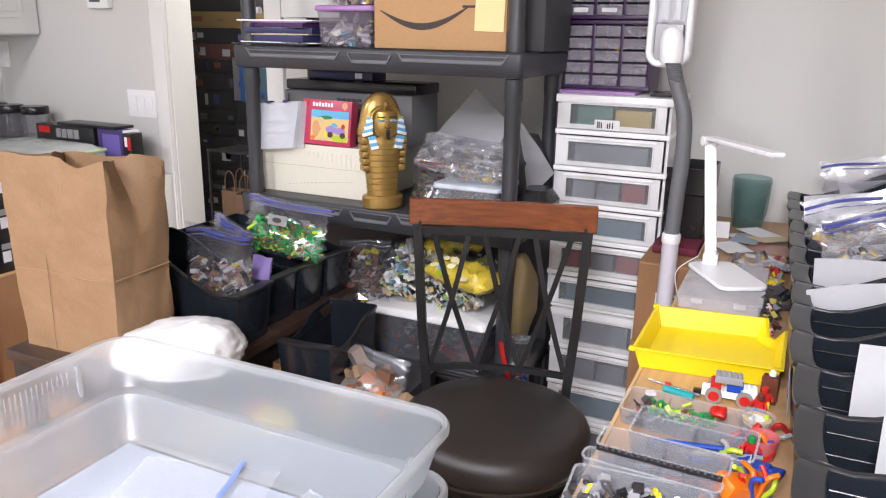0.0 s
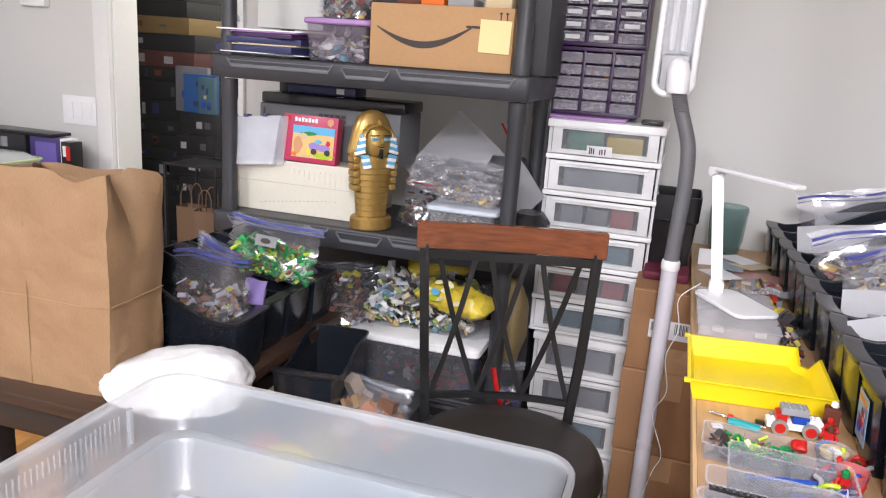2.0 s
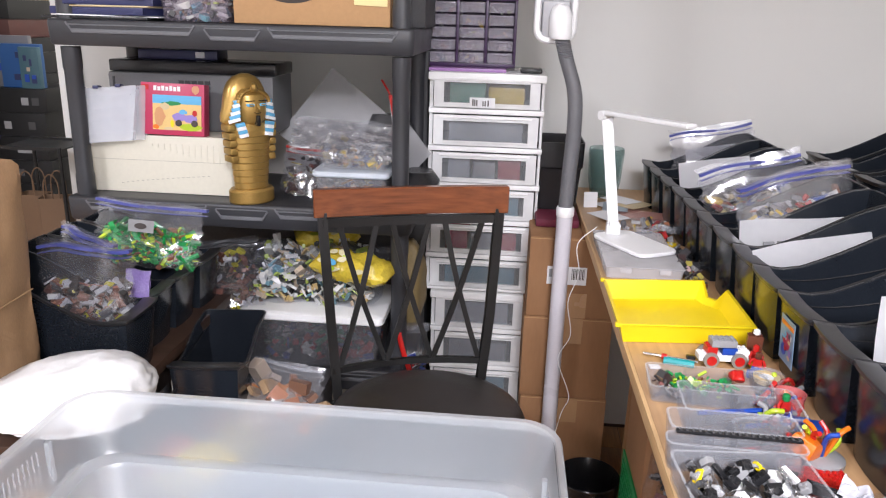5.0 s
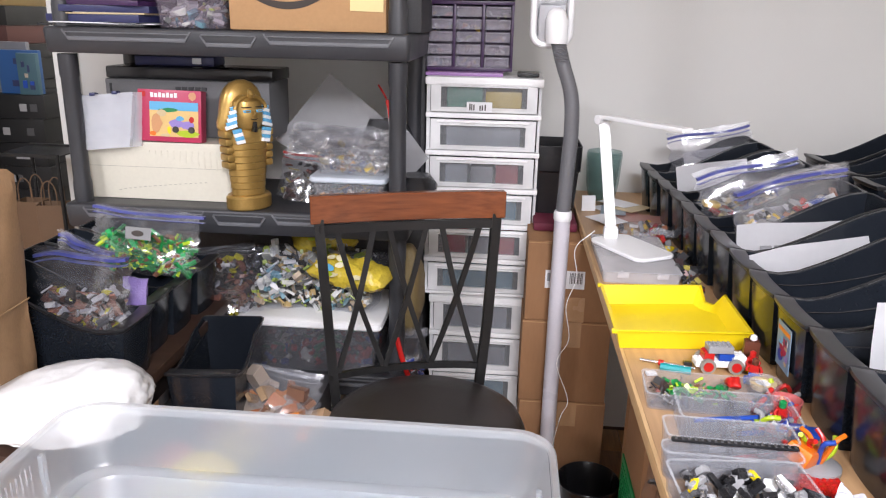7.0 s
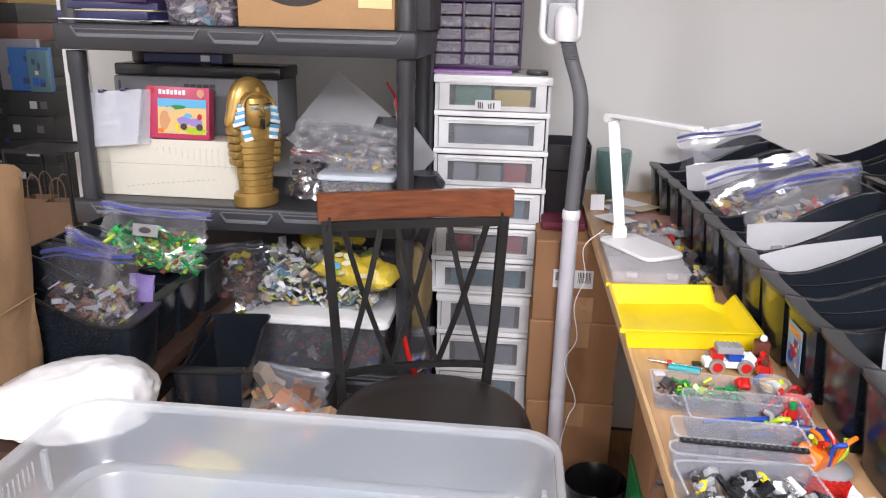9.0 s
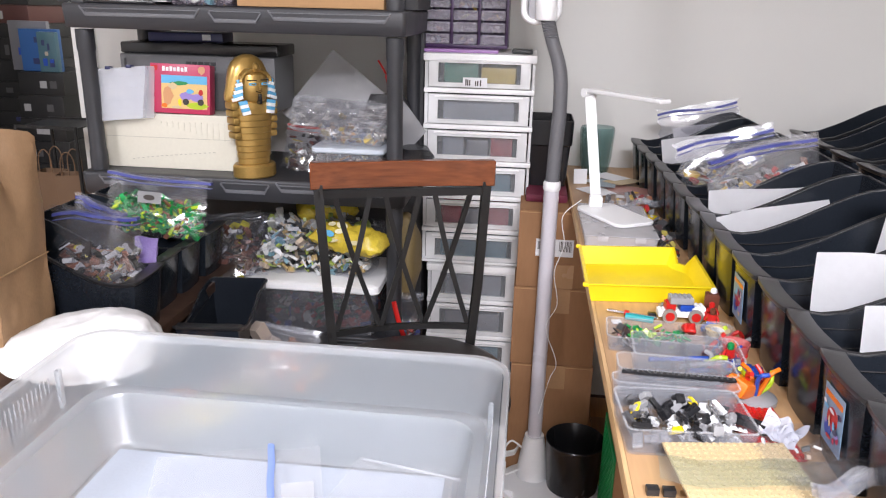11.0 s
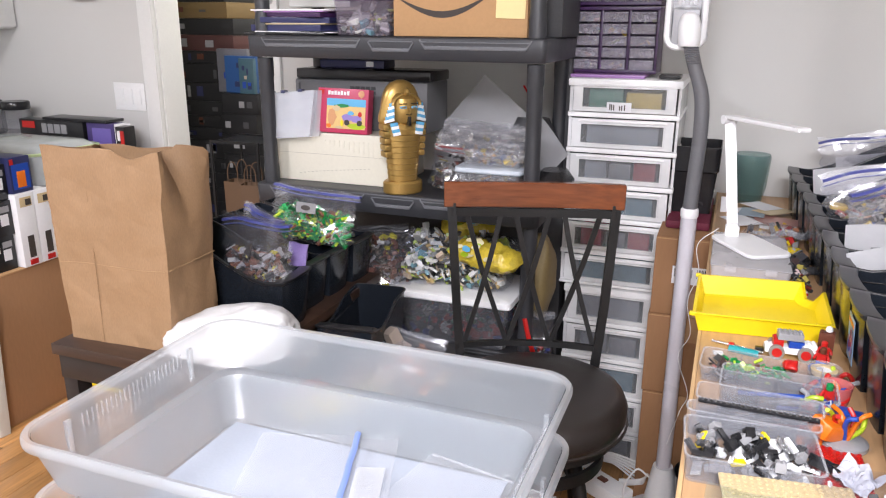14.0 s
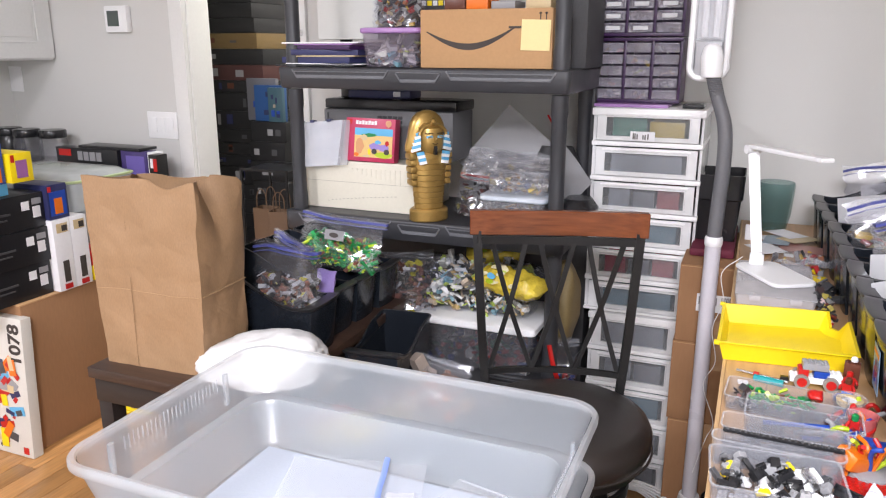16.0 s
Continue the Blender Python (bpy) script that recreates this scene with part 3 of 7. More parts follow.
def organizer(z, label, rows, labels):
    w, d, h = 0.252, 0.155, 0.19
    t = thing("parts_organizer", label, "organizer", -0.517, 2.195, z)
    for k in range(4):
        xx = -w / 2 + k * (w - 0.008) / 3
        part("side_panel", bx(xx, xx + 0.008, 0, d, 0.01, h - 0.01, 0.001), PURPLE, t)
    for zz in (0, h - 0.01):
        part("end_panel", bx(-w / 2, w / 2, -0.001, d, zz, zz + 0.01, 0.001), PURPLE, t)
    part("back_panel", bx(-w / 2 + 0.008, w / 2 - 0.008, d - 0.004, d - 0.0005, 0.01, h - 0.01), PURPLE, t)
    ch, cw = (h - 0.02) / rows, (w - 0.008) / 3
    for r in range(rows):
        for c in range(3):
            xx, zz = -w / 2 + 0.008 + c * cw, 0.01 + r * ch
            dr = part("drawer", loft(bmesh.new(), [rrect(cw - 0.012, d - 0.02, 0.003, zz + 0.002, 3, xx + cw / 2 - 0.004, d / 2 - 0.004), rrect(cw - 0.012, d - 0.02, 0.003, zz + ch - 0.004, 3, xx + cw / 2 - 0.004, d / 2 - 0.004)], True, False), SMOKE, t)
            part("drawer_front", bx(xx + 0.001, xx + cw - 0.009, -0.007, -0.001, zz + 0.001, zz + ch - 0.005, 0.0025), SMOKE, dr)
            part("pull", bx(xx + 0.004, xx + cw - 0.012, -0.015, -0.006, zz + ch - 0.010, zz + ch - 0.006, 0.0015), SMOKE, dr)
            if labels and (r, c) not in ((0, 2), (1, 1)):
                part("label", bx(xx + 0.016, xx + 0.058, -0.0085, -0.007, zz + 0.008, zz + ch - 0.014), PAPER, dr, "white paper label")
                part("picture_mark", bx(xx + 0.024, xx + 0.05, -0.009, -0.0084, zz + 0.014, zz + ch - 0.02), INK, dr)
            elif rng.random() < 0.75:
                heap("filling", 9, lambda g, X=xx, Z=zz: (X + g.uniform(0.012, cw - 0.02), g.uniform(0.01, 0.1), Z + g.uniform(0.004, ch * 0.4)), 0.013, [MIXLIGHT, MIXALL, MIXDARK][(r + c) % 3], dr, seed=r * 7 + c)
    return t


organizer(1.252, "dark purple parts organizer with fifteen smoked drawers", 5, False)
organizer(1.446, "dark purple parts organizer with paper-labelled drawers", 5, True)
one("purple_sheet", bx(-0.14, 0.075, -0.07, 0.08, 0, 0.009, 0.002), LILAC, "lilac plastic sheet under the organizers", "sheet", pose(-0.49, 2.2, 1.242))
one("phone_case", bx(-0.03, 0.03, -0.04, 0.04, 0, 0.012, 0.004), BLACK, "small flat black plastic case", "case", pose(-0.345, 2.17, 1.243))
one("black_board", bx(-0.006, 0.006, -0.14, 0.14, 0, 1.52, 0.002), BLACKM, "black board standing behind the shelf end", "board", pose(-0.64, 2.3, 0))

# ---- shelving unit ----
sh = thing("shelving_unit", "dark grey plastic shelving unit, crowded", "shelf", -1.081, 2.005, 0)
SW, SD = 0.905, 0.41
for z in (0.03, 0.472, 0.914, 1.356, 1.798):
    b = bmesh.new()
    loft(b, [rrect(SW - 0.014, SD - 0.014, 0.012, z - 0.062), rrect(SW - 0.006, SD - 0.006, 0.014, z - 0.056), rrect(SW, SD, 0.016, z - 0.008), rrect(SW - 0.004, SD - 0.004, 0.015, z - 0.002), rrect(SW - 0.01, SD - 0.01, 0.014, z), rrect(SW - 0.06, SD - 0.06, 0.012, z - 0.0005)])
    sl = part("shelf", b, SHELFP, sh)
    # Paler bars paint in the highlights along the recess on the board front.
    for x0, x1, zz in ((-0.385, -0.09, -0.026), (-0.04, 0.07, -0.034), (0.115, 0.4, -0.026)):
        part("groove", bx(x0, x1, -SD / 2 - 0.0025, -SD / 2 + 0.004, z + zz - 0.006, z + zz + 0.004, 0.002), SHELFL, sl)
        for xe, tilt in ((x0 - 0.006, -35), (x1 + 0.006, 35)):
            part("groove_end", bx(-0.0022, 0.0022, -SD / 2 - 0.0022, -SD / 2 + 0.004, -0.013, 0.013, 0.001, 0, pose(xe, 0, z + zz + 0.009, 0, tilt, 0)), SHELFL, sl)
        part("groove_edge", bx(x0 - 0.012, x1 + 0.012, -SD / 2 - 0.003, -SD / 2 + 0.004, z - 0.014, z - 0.011, 0.001), SHELFL, sl)
for sx in (-1, 1):
    for sy in (-1, 1):
        for z0, z1 in ((0.03, 0.406), (0.472, 0.848), (0.914, 1.29), (1.356, 1.732)):
            part("post", turned(bmesh.new(), [(0.0235, z0), (0.0235, z0 + 0.05), (0.0215, z0 + 0.06), (0.0215, z1 - 0.06), (0.0235, z1 - 0.05), (0.0235, z1)], 20, sx * (SW / 2 - 0.036), sy * (SD / 2 - 0.042)), SHELFP, sh)

# top tier
am = thing("shipping_box", "brown shipping box with a curved dark arrow", "box", -0.886, 1.99, 1.357)
part("carton", bx(-0.192, 0.192, -0.14, 0.14, 0, 0.158, 0.003), CARDL, am)
b = bmesh.new()
up, lo = [], []
for i in range(25):
    t = i / 24
    x = -0.172 + 0.262 * t
    zz = 0.105 - 0.055 * math.sin(math.pi * min(1, t * 0.92 + 0.04)) + 0.012 * t
    th = 0.002 + 0.009 * math.sin(math.pi * t)
    up.append(b.verts.new((x, -0.1412, zz + th)))
    lo.append(b.verts.new((x, -0.1412, zz - th * 0.6)))
for i in range(24):
    b.faces.new((lo[i], lo[i + 1], up[i + 1], up[i]))
part("curved_arrow", b, INK, am)
part("arrow_tip", bx(0.07, 0.11, -0.1416, -0.1408, 0.106, 0.112, 0, 0, None), INK, am)
for q in (0.158, 0.174):
    part("up_mark", box(bx(q - 0.0012, q + 0.0012, -0.1416, -0.1406, 0.128, 0.148), q - 0.004, q + 0.004, -0.1416, -0.1406, 0.143, 0.146), INK, am)
part("sticky_note", bx(0.104, 0.184, -0.1435, -0.142, 0.052, 0.132, 0, 0, Matrix.Rotation(radians(1.5), 4, "Y")), STICKY, am, "pale yellow sticky note")
one("dark_carton", bx(-0.033, 0.033, -0.12, 0.12, 0, 0.26, 0.004), BLACKM, "black carton at the end of the top tier", "box", pose(-0.652, 2.05, 1.357))
for k, (xx, c, hh) in enumerate(((-0.99, BROWN, 0.03), (-0.93, ORANGE, 0.035), (-0.85, GREY, 0.022), (-0.75, TAN, 0.028))):
    one("small_carton", bx(-0.035, 0.035, -0.05, 0.05, 0, hh, 0.003), c, "small toy box lying on the shipping box", "box", pose(xx, 1.95, 1.516), "small boxes on the shipping box")


def lidded_tub(w, d, h, matb, matl, label, m, n, pal, seed, lidh=0.012, brick=0.018):
    t = thing("plastic_tub", label, "tub")
    t.matrix_basis = m
    part("tub_body", loft(bmesh.new(), [rrect(w * 0.9, d * 0.9, 0.012, 0), rrect(w, d, 0.015, h), rrect(w - 0.005, d - 0.005, 0.013, h), rrect(w * 0.9 - 0.005, d * 0.9 - 0.005, 0.01, 0.003)]), matb, t)
    if matl:
        part("lid", loft(bmesh.new(), [rrect(w + 0.006, d + 0.006, 0.016, h - 0.004), rrect(w + 0.012, d + 0.012, 0.018, h), rrect(w + 0.01, d + 0.01, 0.018, h + lidh * 0.8), rrect(w - 0.006, d - 0.006, 0.012, h + lidh)]), matl, t)
    heap("filling", n, lambda g: (g.uniform(-0.41, 0.41) * w, g.uniform(-0.41, 0.41) * d, 0.008 + abs(g.gauss(0, 0.3)) * h * 0.8 if g.random() < 0.85 else g.uniform(0.01, h * 0.75)), brick, pal, t, seed=seed)
    return t


lidded_tub(0.185, 0.13, 0.1, PURPTUB, LILAC, "smoky tub of toy pieces with a lilac lid", pose(-1.175, 1.91, 1.357), 130, MIXLIGHT, 3, 0.012, 0.024)


def zip_bag(w, h, thick, m, label, pal, n, seed, fill=0.6, film_mat=None, zip_mat=None, brick=0.016, lean=0.0, leafy=False):
    """A standing or lying zip bag: pillow of film, coloured zip and a heap inside."""
    t = thing("zip_bag", label, "plastic bag")
    t.matrix_basis = m
    film_mat, zip_mat = film_mat or BAGF, zip_mat or BLUEZ
    nu, nv = 15, 12

    def th(u, v):
        f = max(0.0, 1 - (v / fill) ** 3) if v < fill else 0.0
        return 0.004 + thick / 2 * (math.sin(math.pi * u) ** 0.6) * (0.25 * (1 - v) + 0.75 * f ** 0.6)

    b = bmesh.new()
    rows = []
    for s in (-1, 1):
        g = [[b.verts.new(((u / nu - 0.5) * w * (1 - 0.06 * math.sin(3 * v + seed)), s * th(u / nu, v / nv) + lean * (v / nv) ** 2, v / nv * h)) for u in range(nu + 1)] for v in range(nv + 1)]
        for v in range(nv):
            for u in range(nu):
                q = (g[v][u], g[v][u + 1], g[v + 1][u + 1], g[v + 1][u])
                b.faces.new(q if s < 0 else q[::-1])
        rows.append(g)
    crumple(b, 0.007, 22, seed)
    part("bag_film", b, film_mat, t, smooth=50)
    zb = bmesh.new()
    zp = [Vector(((u / nu - 0.5) * w * (1 - 0.06 * math.sin(3 + seed)), lean + 0.006 * math.sin(u * 0.8 + seed), h * (0.93 + 0.02 * math.sin(u * 0.45 + seed)))) for u in range(nu + 1)]
    loft(zb, [[p + Vector((0, -0.0085, -0.003)), p + Vector((0, 0.0085, -0.003)), p + Vector((0, 0.0085, 0.0035)), p + Vector((0, -0.0085, 0.0035))] for p in zp])
    loft(zb, [[p + Vector((0, -0.0075, -0.013)), p + Vector((0, 0.0075, -0.013)), p + Vector((0, 0.0075, -0.0115)), p + Vector((0, -0.0075, -0.0115))] for p in zp])
    part("zip", zb, zip_mat, t, "blue zip strip")
    heap("filling", n, lambda g: (lambda u, v: ((u - 0.5) * w * 0.92, g.uniform(-0.9, 0.9) * th(u, v), v * h + 0.008))(g.uniform(0.06, 0.94), fill * 0.9 * g.random() ** 1.3), brick, pal, t, seed=seed, leafy=leafy)
    return t


tt = thing("toy_box", "dark toy box with yellow print on the top tier", "box", -1.13, 2.03, 1.357)
part("carton", bx(-0.115, 0.1, -0.05, 0.12, 0, 0.24, 0.003), BLACKM, tt)
for k in range(5):
    part("print_bar", bx(0.0 + k * 0.018, 0.014 + k * 0.018, -0.0515, -0.05, 0.176, 0.19), YELLOW if k % 2 else PAPER, tt)
zip_bag(0.165, 0.1, 0.1, pose(-1.17, 1.905, 1.47), "clear bag of toy pieces lying on the lilac lid", MIXALL, 60, 5, 0.75)
# flat things at the left of the top tier
for k, (c, th, ww, dx) in enumerate(((BLACK, 0.006, 0.27, -0.02), (WPLAST, 0.003, 0.25, 0.0), (NAVY, 0.018, 0.25, 0.0), (TAN, 0.004, 0.2, 0.02), (NAVY, 0.016, 0.22, 0.005), (PURPLE, 0.012, 0.23, 0.01), (LILAC, 0.004, 0.23, 0.0), (WPLAST, 0.004, 0.25, -0.01))):
    z0 = 1.357 + sum((0.006, 0.003, 0.018, 0.004, 0.016, 0.012, 0.004)[:k]) + 0.0006 * k
    one("folder", bx(-ww / 2, ww / 2, -0.15, 0.15, 0, th, 0.0015), c, "flat folder in the pile on the shelf", "folder", pose(-1.40 + dx, 1.975, z0, 0, 0.4 * math.sin(k * 1.7), 6 * math.sin(k * 2.1)), "pile of folders")
one("white_carton", bx(-0.11, 0.11, -0.05, 0.05, 0, 0.17, 0.004), surf("pale_card", (0.6, 0.6, 0.57), 0.5, 0.05), "pale cardboard box standing on the folders", "box", pose(-1.42, 2.09, 1.438))
one("mug_rim", tube(bmesh.new(), [(0, 0, 0), (0.035, 0, 0.004)], 0.011, 12), WPLAST, "short white plastic cap on the folders", "cap", pose(-1.56, 1.93, 1.452))

# middle tier
CREAMD = plain("cream_shadow_line", 0.38, 0.36, 0.3)
pr = thing("printer", "cream plastic printer with sculpted front", "printer", -1.312, 2.025, 0.915)
part("housing", loft(bmesh.new(), [rrect(0.4, 0.28, 0.012, 0), rrect(0.4, 0.28, 0.012, 0.125), rrect(0.39, 0.27, 0.02, 0.152)]), CREAM, pr)
for k in range(13):
    x = -0.02 + k * 0.0165
    part("rib", bx(x, x + 0.004, -0.1408, -0.139, 0.132 - min(0.05, 0.004 * k + 0.008), 0.132, 0.001), CREAM, pr)
for k in range(18):
    x = -0.11 + k * 0.014
    part("dimple", bx(x, x + 0.006, -0.1412, -0.1398, 0.022 + 0.028 * (k / 17) ** 0.8, 0.0235 + 0.028 * (k / 17) ** 0.8), CREAMD, pr)
part("panel_line", bx(-0.2, 0.2, -0.1407, -0.1395, 0.086, 0.087), CREAMD, pr)
gb = thing("document_case", "dark grey plastic case with a black lid", "case", -1.258, 2.05, 1.068)
part("case_body", bx(-0.228, 0.228, -0.066, 0.11, 0, 0.152, 0.006), GREYP, gb)
part("case_lid", bx(-0.232, 0.232, -0.05, 0.113, 0.152, 0.184, 0.006), BLACK, gb)
part("side_handle", bx(-0.215, -0.209, -0.068, -0.06, 0.11, 0.14, 0.001), BLACKM, gb)
for k in range(5):
    for r in range(2):
        part("vent", bx(-0.03 + k * 0.018, -0.016 + k * 0.018, -0.0685, -0.065, 0.112 + r * 0.014, 0.121 + r * 0.014), BLACKM, gb)
nb_ = thing("flat_case", "flat navy case lying on the dark case", "case", -1.33, 2.1, 1.2525, 4)
part("case_body", bx(-0.1, 0.12, -0.05, 0.05, 0, 0.026, 0.004), NAVY, nb_)
part("case_tag", bx(0.06, 0.085, -0.0515, -0.0495, 0.006, 0.022), PAPER, nb_)
one("dark_pouch", pillow(0.1, 0.06, 0.19, 14, 0.012), BLACKM, "dark cloth pouch behind the shelf post", "pouch", pose(-1.455, 2.185, 1.1), smooth=50)
bk = thing("picture_box", "pink and red toy box with a beach scene", "box")
bk.matrix_basis = pose(-1.272, 1.905, 1.068, -7, 1, 2) @ Matrix.Scale(0.95, 4)
part("carton", bx(-0.088, 0.088, -0.02, 0.02, 0, 0.14, 0.002), PINK, bk)
part("picture_sky", bx(-0.055, 0.08, -0.0215, -0.02, 0.085, 0.108), SKY, bk)
part("picture_sand", bx(-0.055, 0.08, -0.0213, -0.02, 0.014, 0.086), plain("sand", 0.72, 0.5, 0.2), bk)
g = random.Random(22)


def blot(n, rx, rz, seed):
    """A flat printed shape with an uneven outline."""
    q = random.Random(seed)
    bm_ = bmesh.new()
    bm_.faces.new([bm_.verts.new((rx * q.uniform(0.75, 1.1) * math.cos(2 * math.pi * i / n), 0, rz * q.uniform(0.75, 1.1) * math.sin(2 * math.pi * i / n))) for i in range(n)])
    return bm_


LAVENDER = plain("lavender", 0.3, 0.22, 0.55)
for k, (x, z, rx, rz, c) in enumerate(((0.05, 0.024, 0.034, 0.01, LIME), (0.0, 0.086, 0.03, 0.006, GREEN), (-0.035, 0.05, 0.016, 0.03, plain("peach", 0.6, 0.3, 0.14)), (-0.02, 0.078, 0.014, 0.01, TAN), (0.02, 0.05, 0.024, 0.012, LAVENDER), (0.05, 0.046, 0.02, 0.012, LAVENDER), (0.03, 0.064, 0.012, 0.007, SKY), (0.062, 0.062, 0.008, 0.009, RED), (0.0, 0.032, 0.006, 0.012, YELLOW), (-0.046, 0.022, 0.01, 0.007, ORANGE), (-0.01, 0.018, 0.014, 0.005, TAN), (0.036, 0.09, 0.02, 0.004, SKY))):
    pb_ = part("picture_patch", blot(11, rx, rz, k), c, bk)
    pb_.matrix_basis = pose(x, -0.0218 - 0.0002 * k, z)
for q in (0.018, 0.062):
    b = bmesh.new()
    bmesh.ops.create_cone(b, cap_ends=True, segments=14, radius1=0.009, radius2=0.009, depth=0.002, matrix=pose(q, -0.0238, 0.034, 90))
    part("picture_wheel", b, INK, bk)
for k in range(7):
    part("title_letter_bar", bx(-0.052 + k * 0.011, -0.044 + k * 0.011, -0.0215, -0.02, 0.119, 0.132 - 0.002 * (k % 2)), PAPER, bk)
part("brand_square", bx(-0.084, -0.066, -0.0215, -0.02, 0.12, 0.134), RED, bk)
face = part("picture_face", blot(12, 0.011, 0.012, 5), plain("printed_skin", 0.6, 0.3, 0.16), bk)
face.matrix_basis = pose(0.064, -0.0216, 0.124)
cc = thing("compartment_case", "clear plastic compartment case leaning on the printer", "case")
cc.matrix_basis = pose(-1.427, 1.868, 1.05, -8, -5, 6) @ Matrix.Scale(1.1, 4)
CASEP = clear("case_plastic", (0.85, 0.87, 0.92), 0.33, 0.15)
for j in range(2):
    hull = loft(bmesh.new(), [[Vector((x * w + q, -0.02 + 0.021 * j + y, z)) for x, y in ((-1, 0), (1, 0), (1, 0.019), (-1, 0.019))] for z, w, q in ((0, 0.062, -0.008 + 0.02 * j), (0.005, 0.064, -0.008 + 0.02 * j), (0.12, 0.078, 0.014 * j), (0.126, 0.078, 0.014 * j))])
    sh_ = part("shell", hull, CASEP, cc, "clear ribbed compartment shell", smooth=20)
    for k in range(4):
        part("divider", bx(-0.062, 0.064, -0.0225 + 0.021 * j, -0.0185 + 0.021 * j, 0.02 + k * 0.028, 0.0225 + k * 0.028), CASEP, sh_)
for q in (-0.06, -0.022, 0.03):
    part("latch", bx(q, q + 0.013, -0.023, 0.0, 0.123, 0.131, 0.002), NAVY, cc)
zip_bag(0.07, 0.05, 0.03, pose(-1.52, 1.95, 1.07), "small crumpled white film bag", MIXLIGHT, 12, 41, 0.5, CRINK, WPLAST)

# gold statue bank
b = bmesh.new()
turned(b, [(0.056, 0), (0.059, 0.004), (0.059, 0.03), (0.054, 0.036)], 28, ry=0.75)
prof = []
for k in range(9):
    z = 0.036 + k * 0.0165
    r = 0.043 + 0.0015 * k
    prof += [(r, z), (r + 0.0014, z + 0.0015), (r + 0.0014, z + 0.0145), (r, z + 0.016)]
turned(b, prof + [(0.053, 0.19), (0.045, 0.2)], 28, ry=0.7)
for s in (-1, 1):
    for k in range(5):
        z = 0.105 + k * 0.019
        box(b, s * 0.045 - 0.01, s * 0.045 + 0.01, -0.022, 0.02, z, z + 0.0175, 0.005, 0, pose(s * 0.006 + s * 0.0012 * k, 0, 0))
NEMES = [(0.19, 0.045, 0.03), (0.194, 0.06, 0.034), (0.203, 0.067, 0.038), (0.216, 0.067, 0.041), (0.236, 0.061, 0.043), (0.26, 0.056, 0.045), (0.28, 0.051, 0.043), (0.297, 0.042, 0.037), (0.309, 0.029, 0.027), (0.316, 0.012, 0.012)]
loft(b, [[Vector((w * math.cos(a), 0.012 + d * (math.sin(a) if math.sin(a) > 0 else 0.55 * math.sin(a)), z)) for a in [2 * math.pi * i / 28 for i in range(28)]] for z, w, d in NEMES])
loft(b, [circ(0.012, 0.196, 20, 0, -0.022, 0.012), circ(0.028, 0.204, 20, 0, -0.02, 0.022), circ(0.036, 0.222, 20, 0, -0.018, 0.029), circ(0.038, 0.246, 20, 0, -0.016, 0.03), circ(0.036, 0.268, 20, 0, -0.013, 0.028), circ(0.02, 0.282, 20, 0, -0.008, 0.018)])
for k in range(13):
    a0, a1 = math.pi * (k / 13) , math.pi * ((k + 1) / 13)
    tube(b, [(0.041 * math.cos(a), -0.03 + 0.002 * math.sin(a), 0.25 + 0.03 * math.sin(a)) for a in (a0, a1)], 0.0052, 8)
for s in (-1, 1):
    for k in range(6):
        z = 0.253 - k * 0.0088
        w = 0.0075 + 0.0014 * k
        box(b, -w, w, -0.005, 0.005, -0.0043, 0.0043, 0.0008, 1 + k % 2, pose(s * (0.043 + 0.0012 * k), -0.026 + 0.0008 * k, z, 0, s * 16, s * 22))
    for k in range(4):
        z = 0.199 - k * 0.0086
        box(b, -0.0105, 0.0105, -0.006, 0.006, -0.0043, 0.0043, 0.0008, 1 + k % 2, pose(s * (0.04 - 0.0022 * k), -0.033 - 0.001 * k, z, 0, s * 10, s * 12))
    box(b, s * 0.016 - 0.0085, s * 0.016 + 0.0085, -0.048, -0.036, 0.2425, 0.249, 0.002, 1)
    box(b, s * 0.016 - 0.0055, s * 0.016 + 0.0055, -0.0486, -0.036, 0.2442, 0.2476, 0.001, 0)
    box(b, s * 0.017 - 0.011, s * 0.017 + 0.011, -0.0478, -0.036, 0.2545, 0.2565, 0.0008, 3)
box(b, -0.004, 0.004, -0.053, -0.036, 0.196, 0.221, 0.001, 3)
tube(b, curve_pts([(-0.009, -0.0465, 0.228), (0, -0.0495, 0.2255), (0.009, -0.0465, 0.228)], 4), 0.001, 5, 3)
tube(b, curve_pts([(0, -0.05, 0.247), (0, -0.054, 0.238), (0, -0.05, 0.234)], 4), 0.0028, 6)
loft(b, [circ(0.007, 0.276, 10, 0.0, -0.034), circ(0.009, 0.284, 10, 0.0, -0.037), circ(0.007, 0.293, 10, 0.0, -0.034), circ(0.003, 0.298, 10, 0.0, -0.03)])
one("statue", b, [GOLD, SKY, WPLAST, BLACK], "gold statue bank with blue and white striped headdress", "statue", pose(-1.053, 1.848, 0.915, 0, 0, 48) @ Matrix.Scale(1.02, 4), smooth=24)

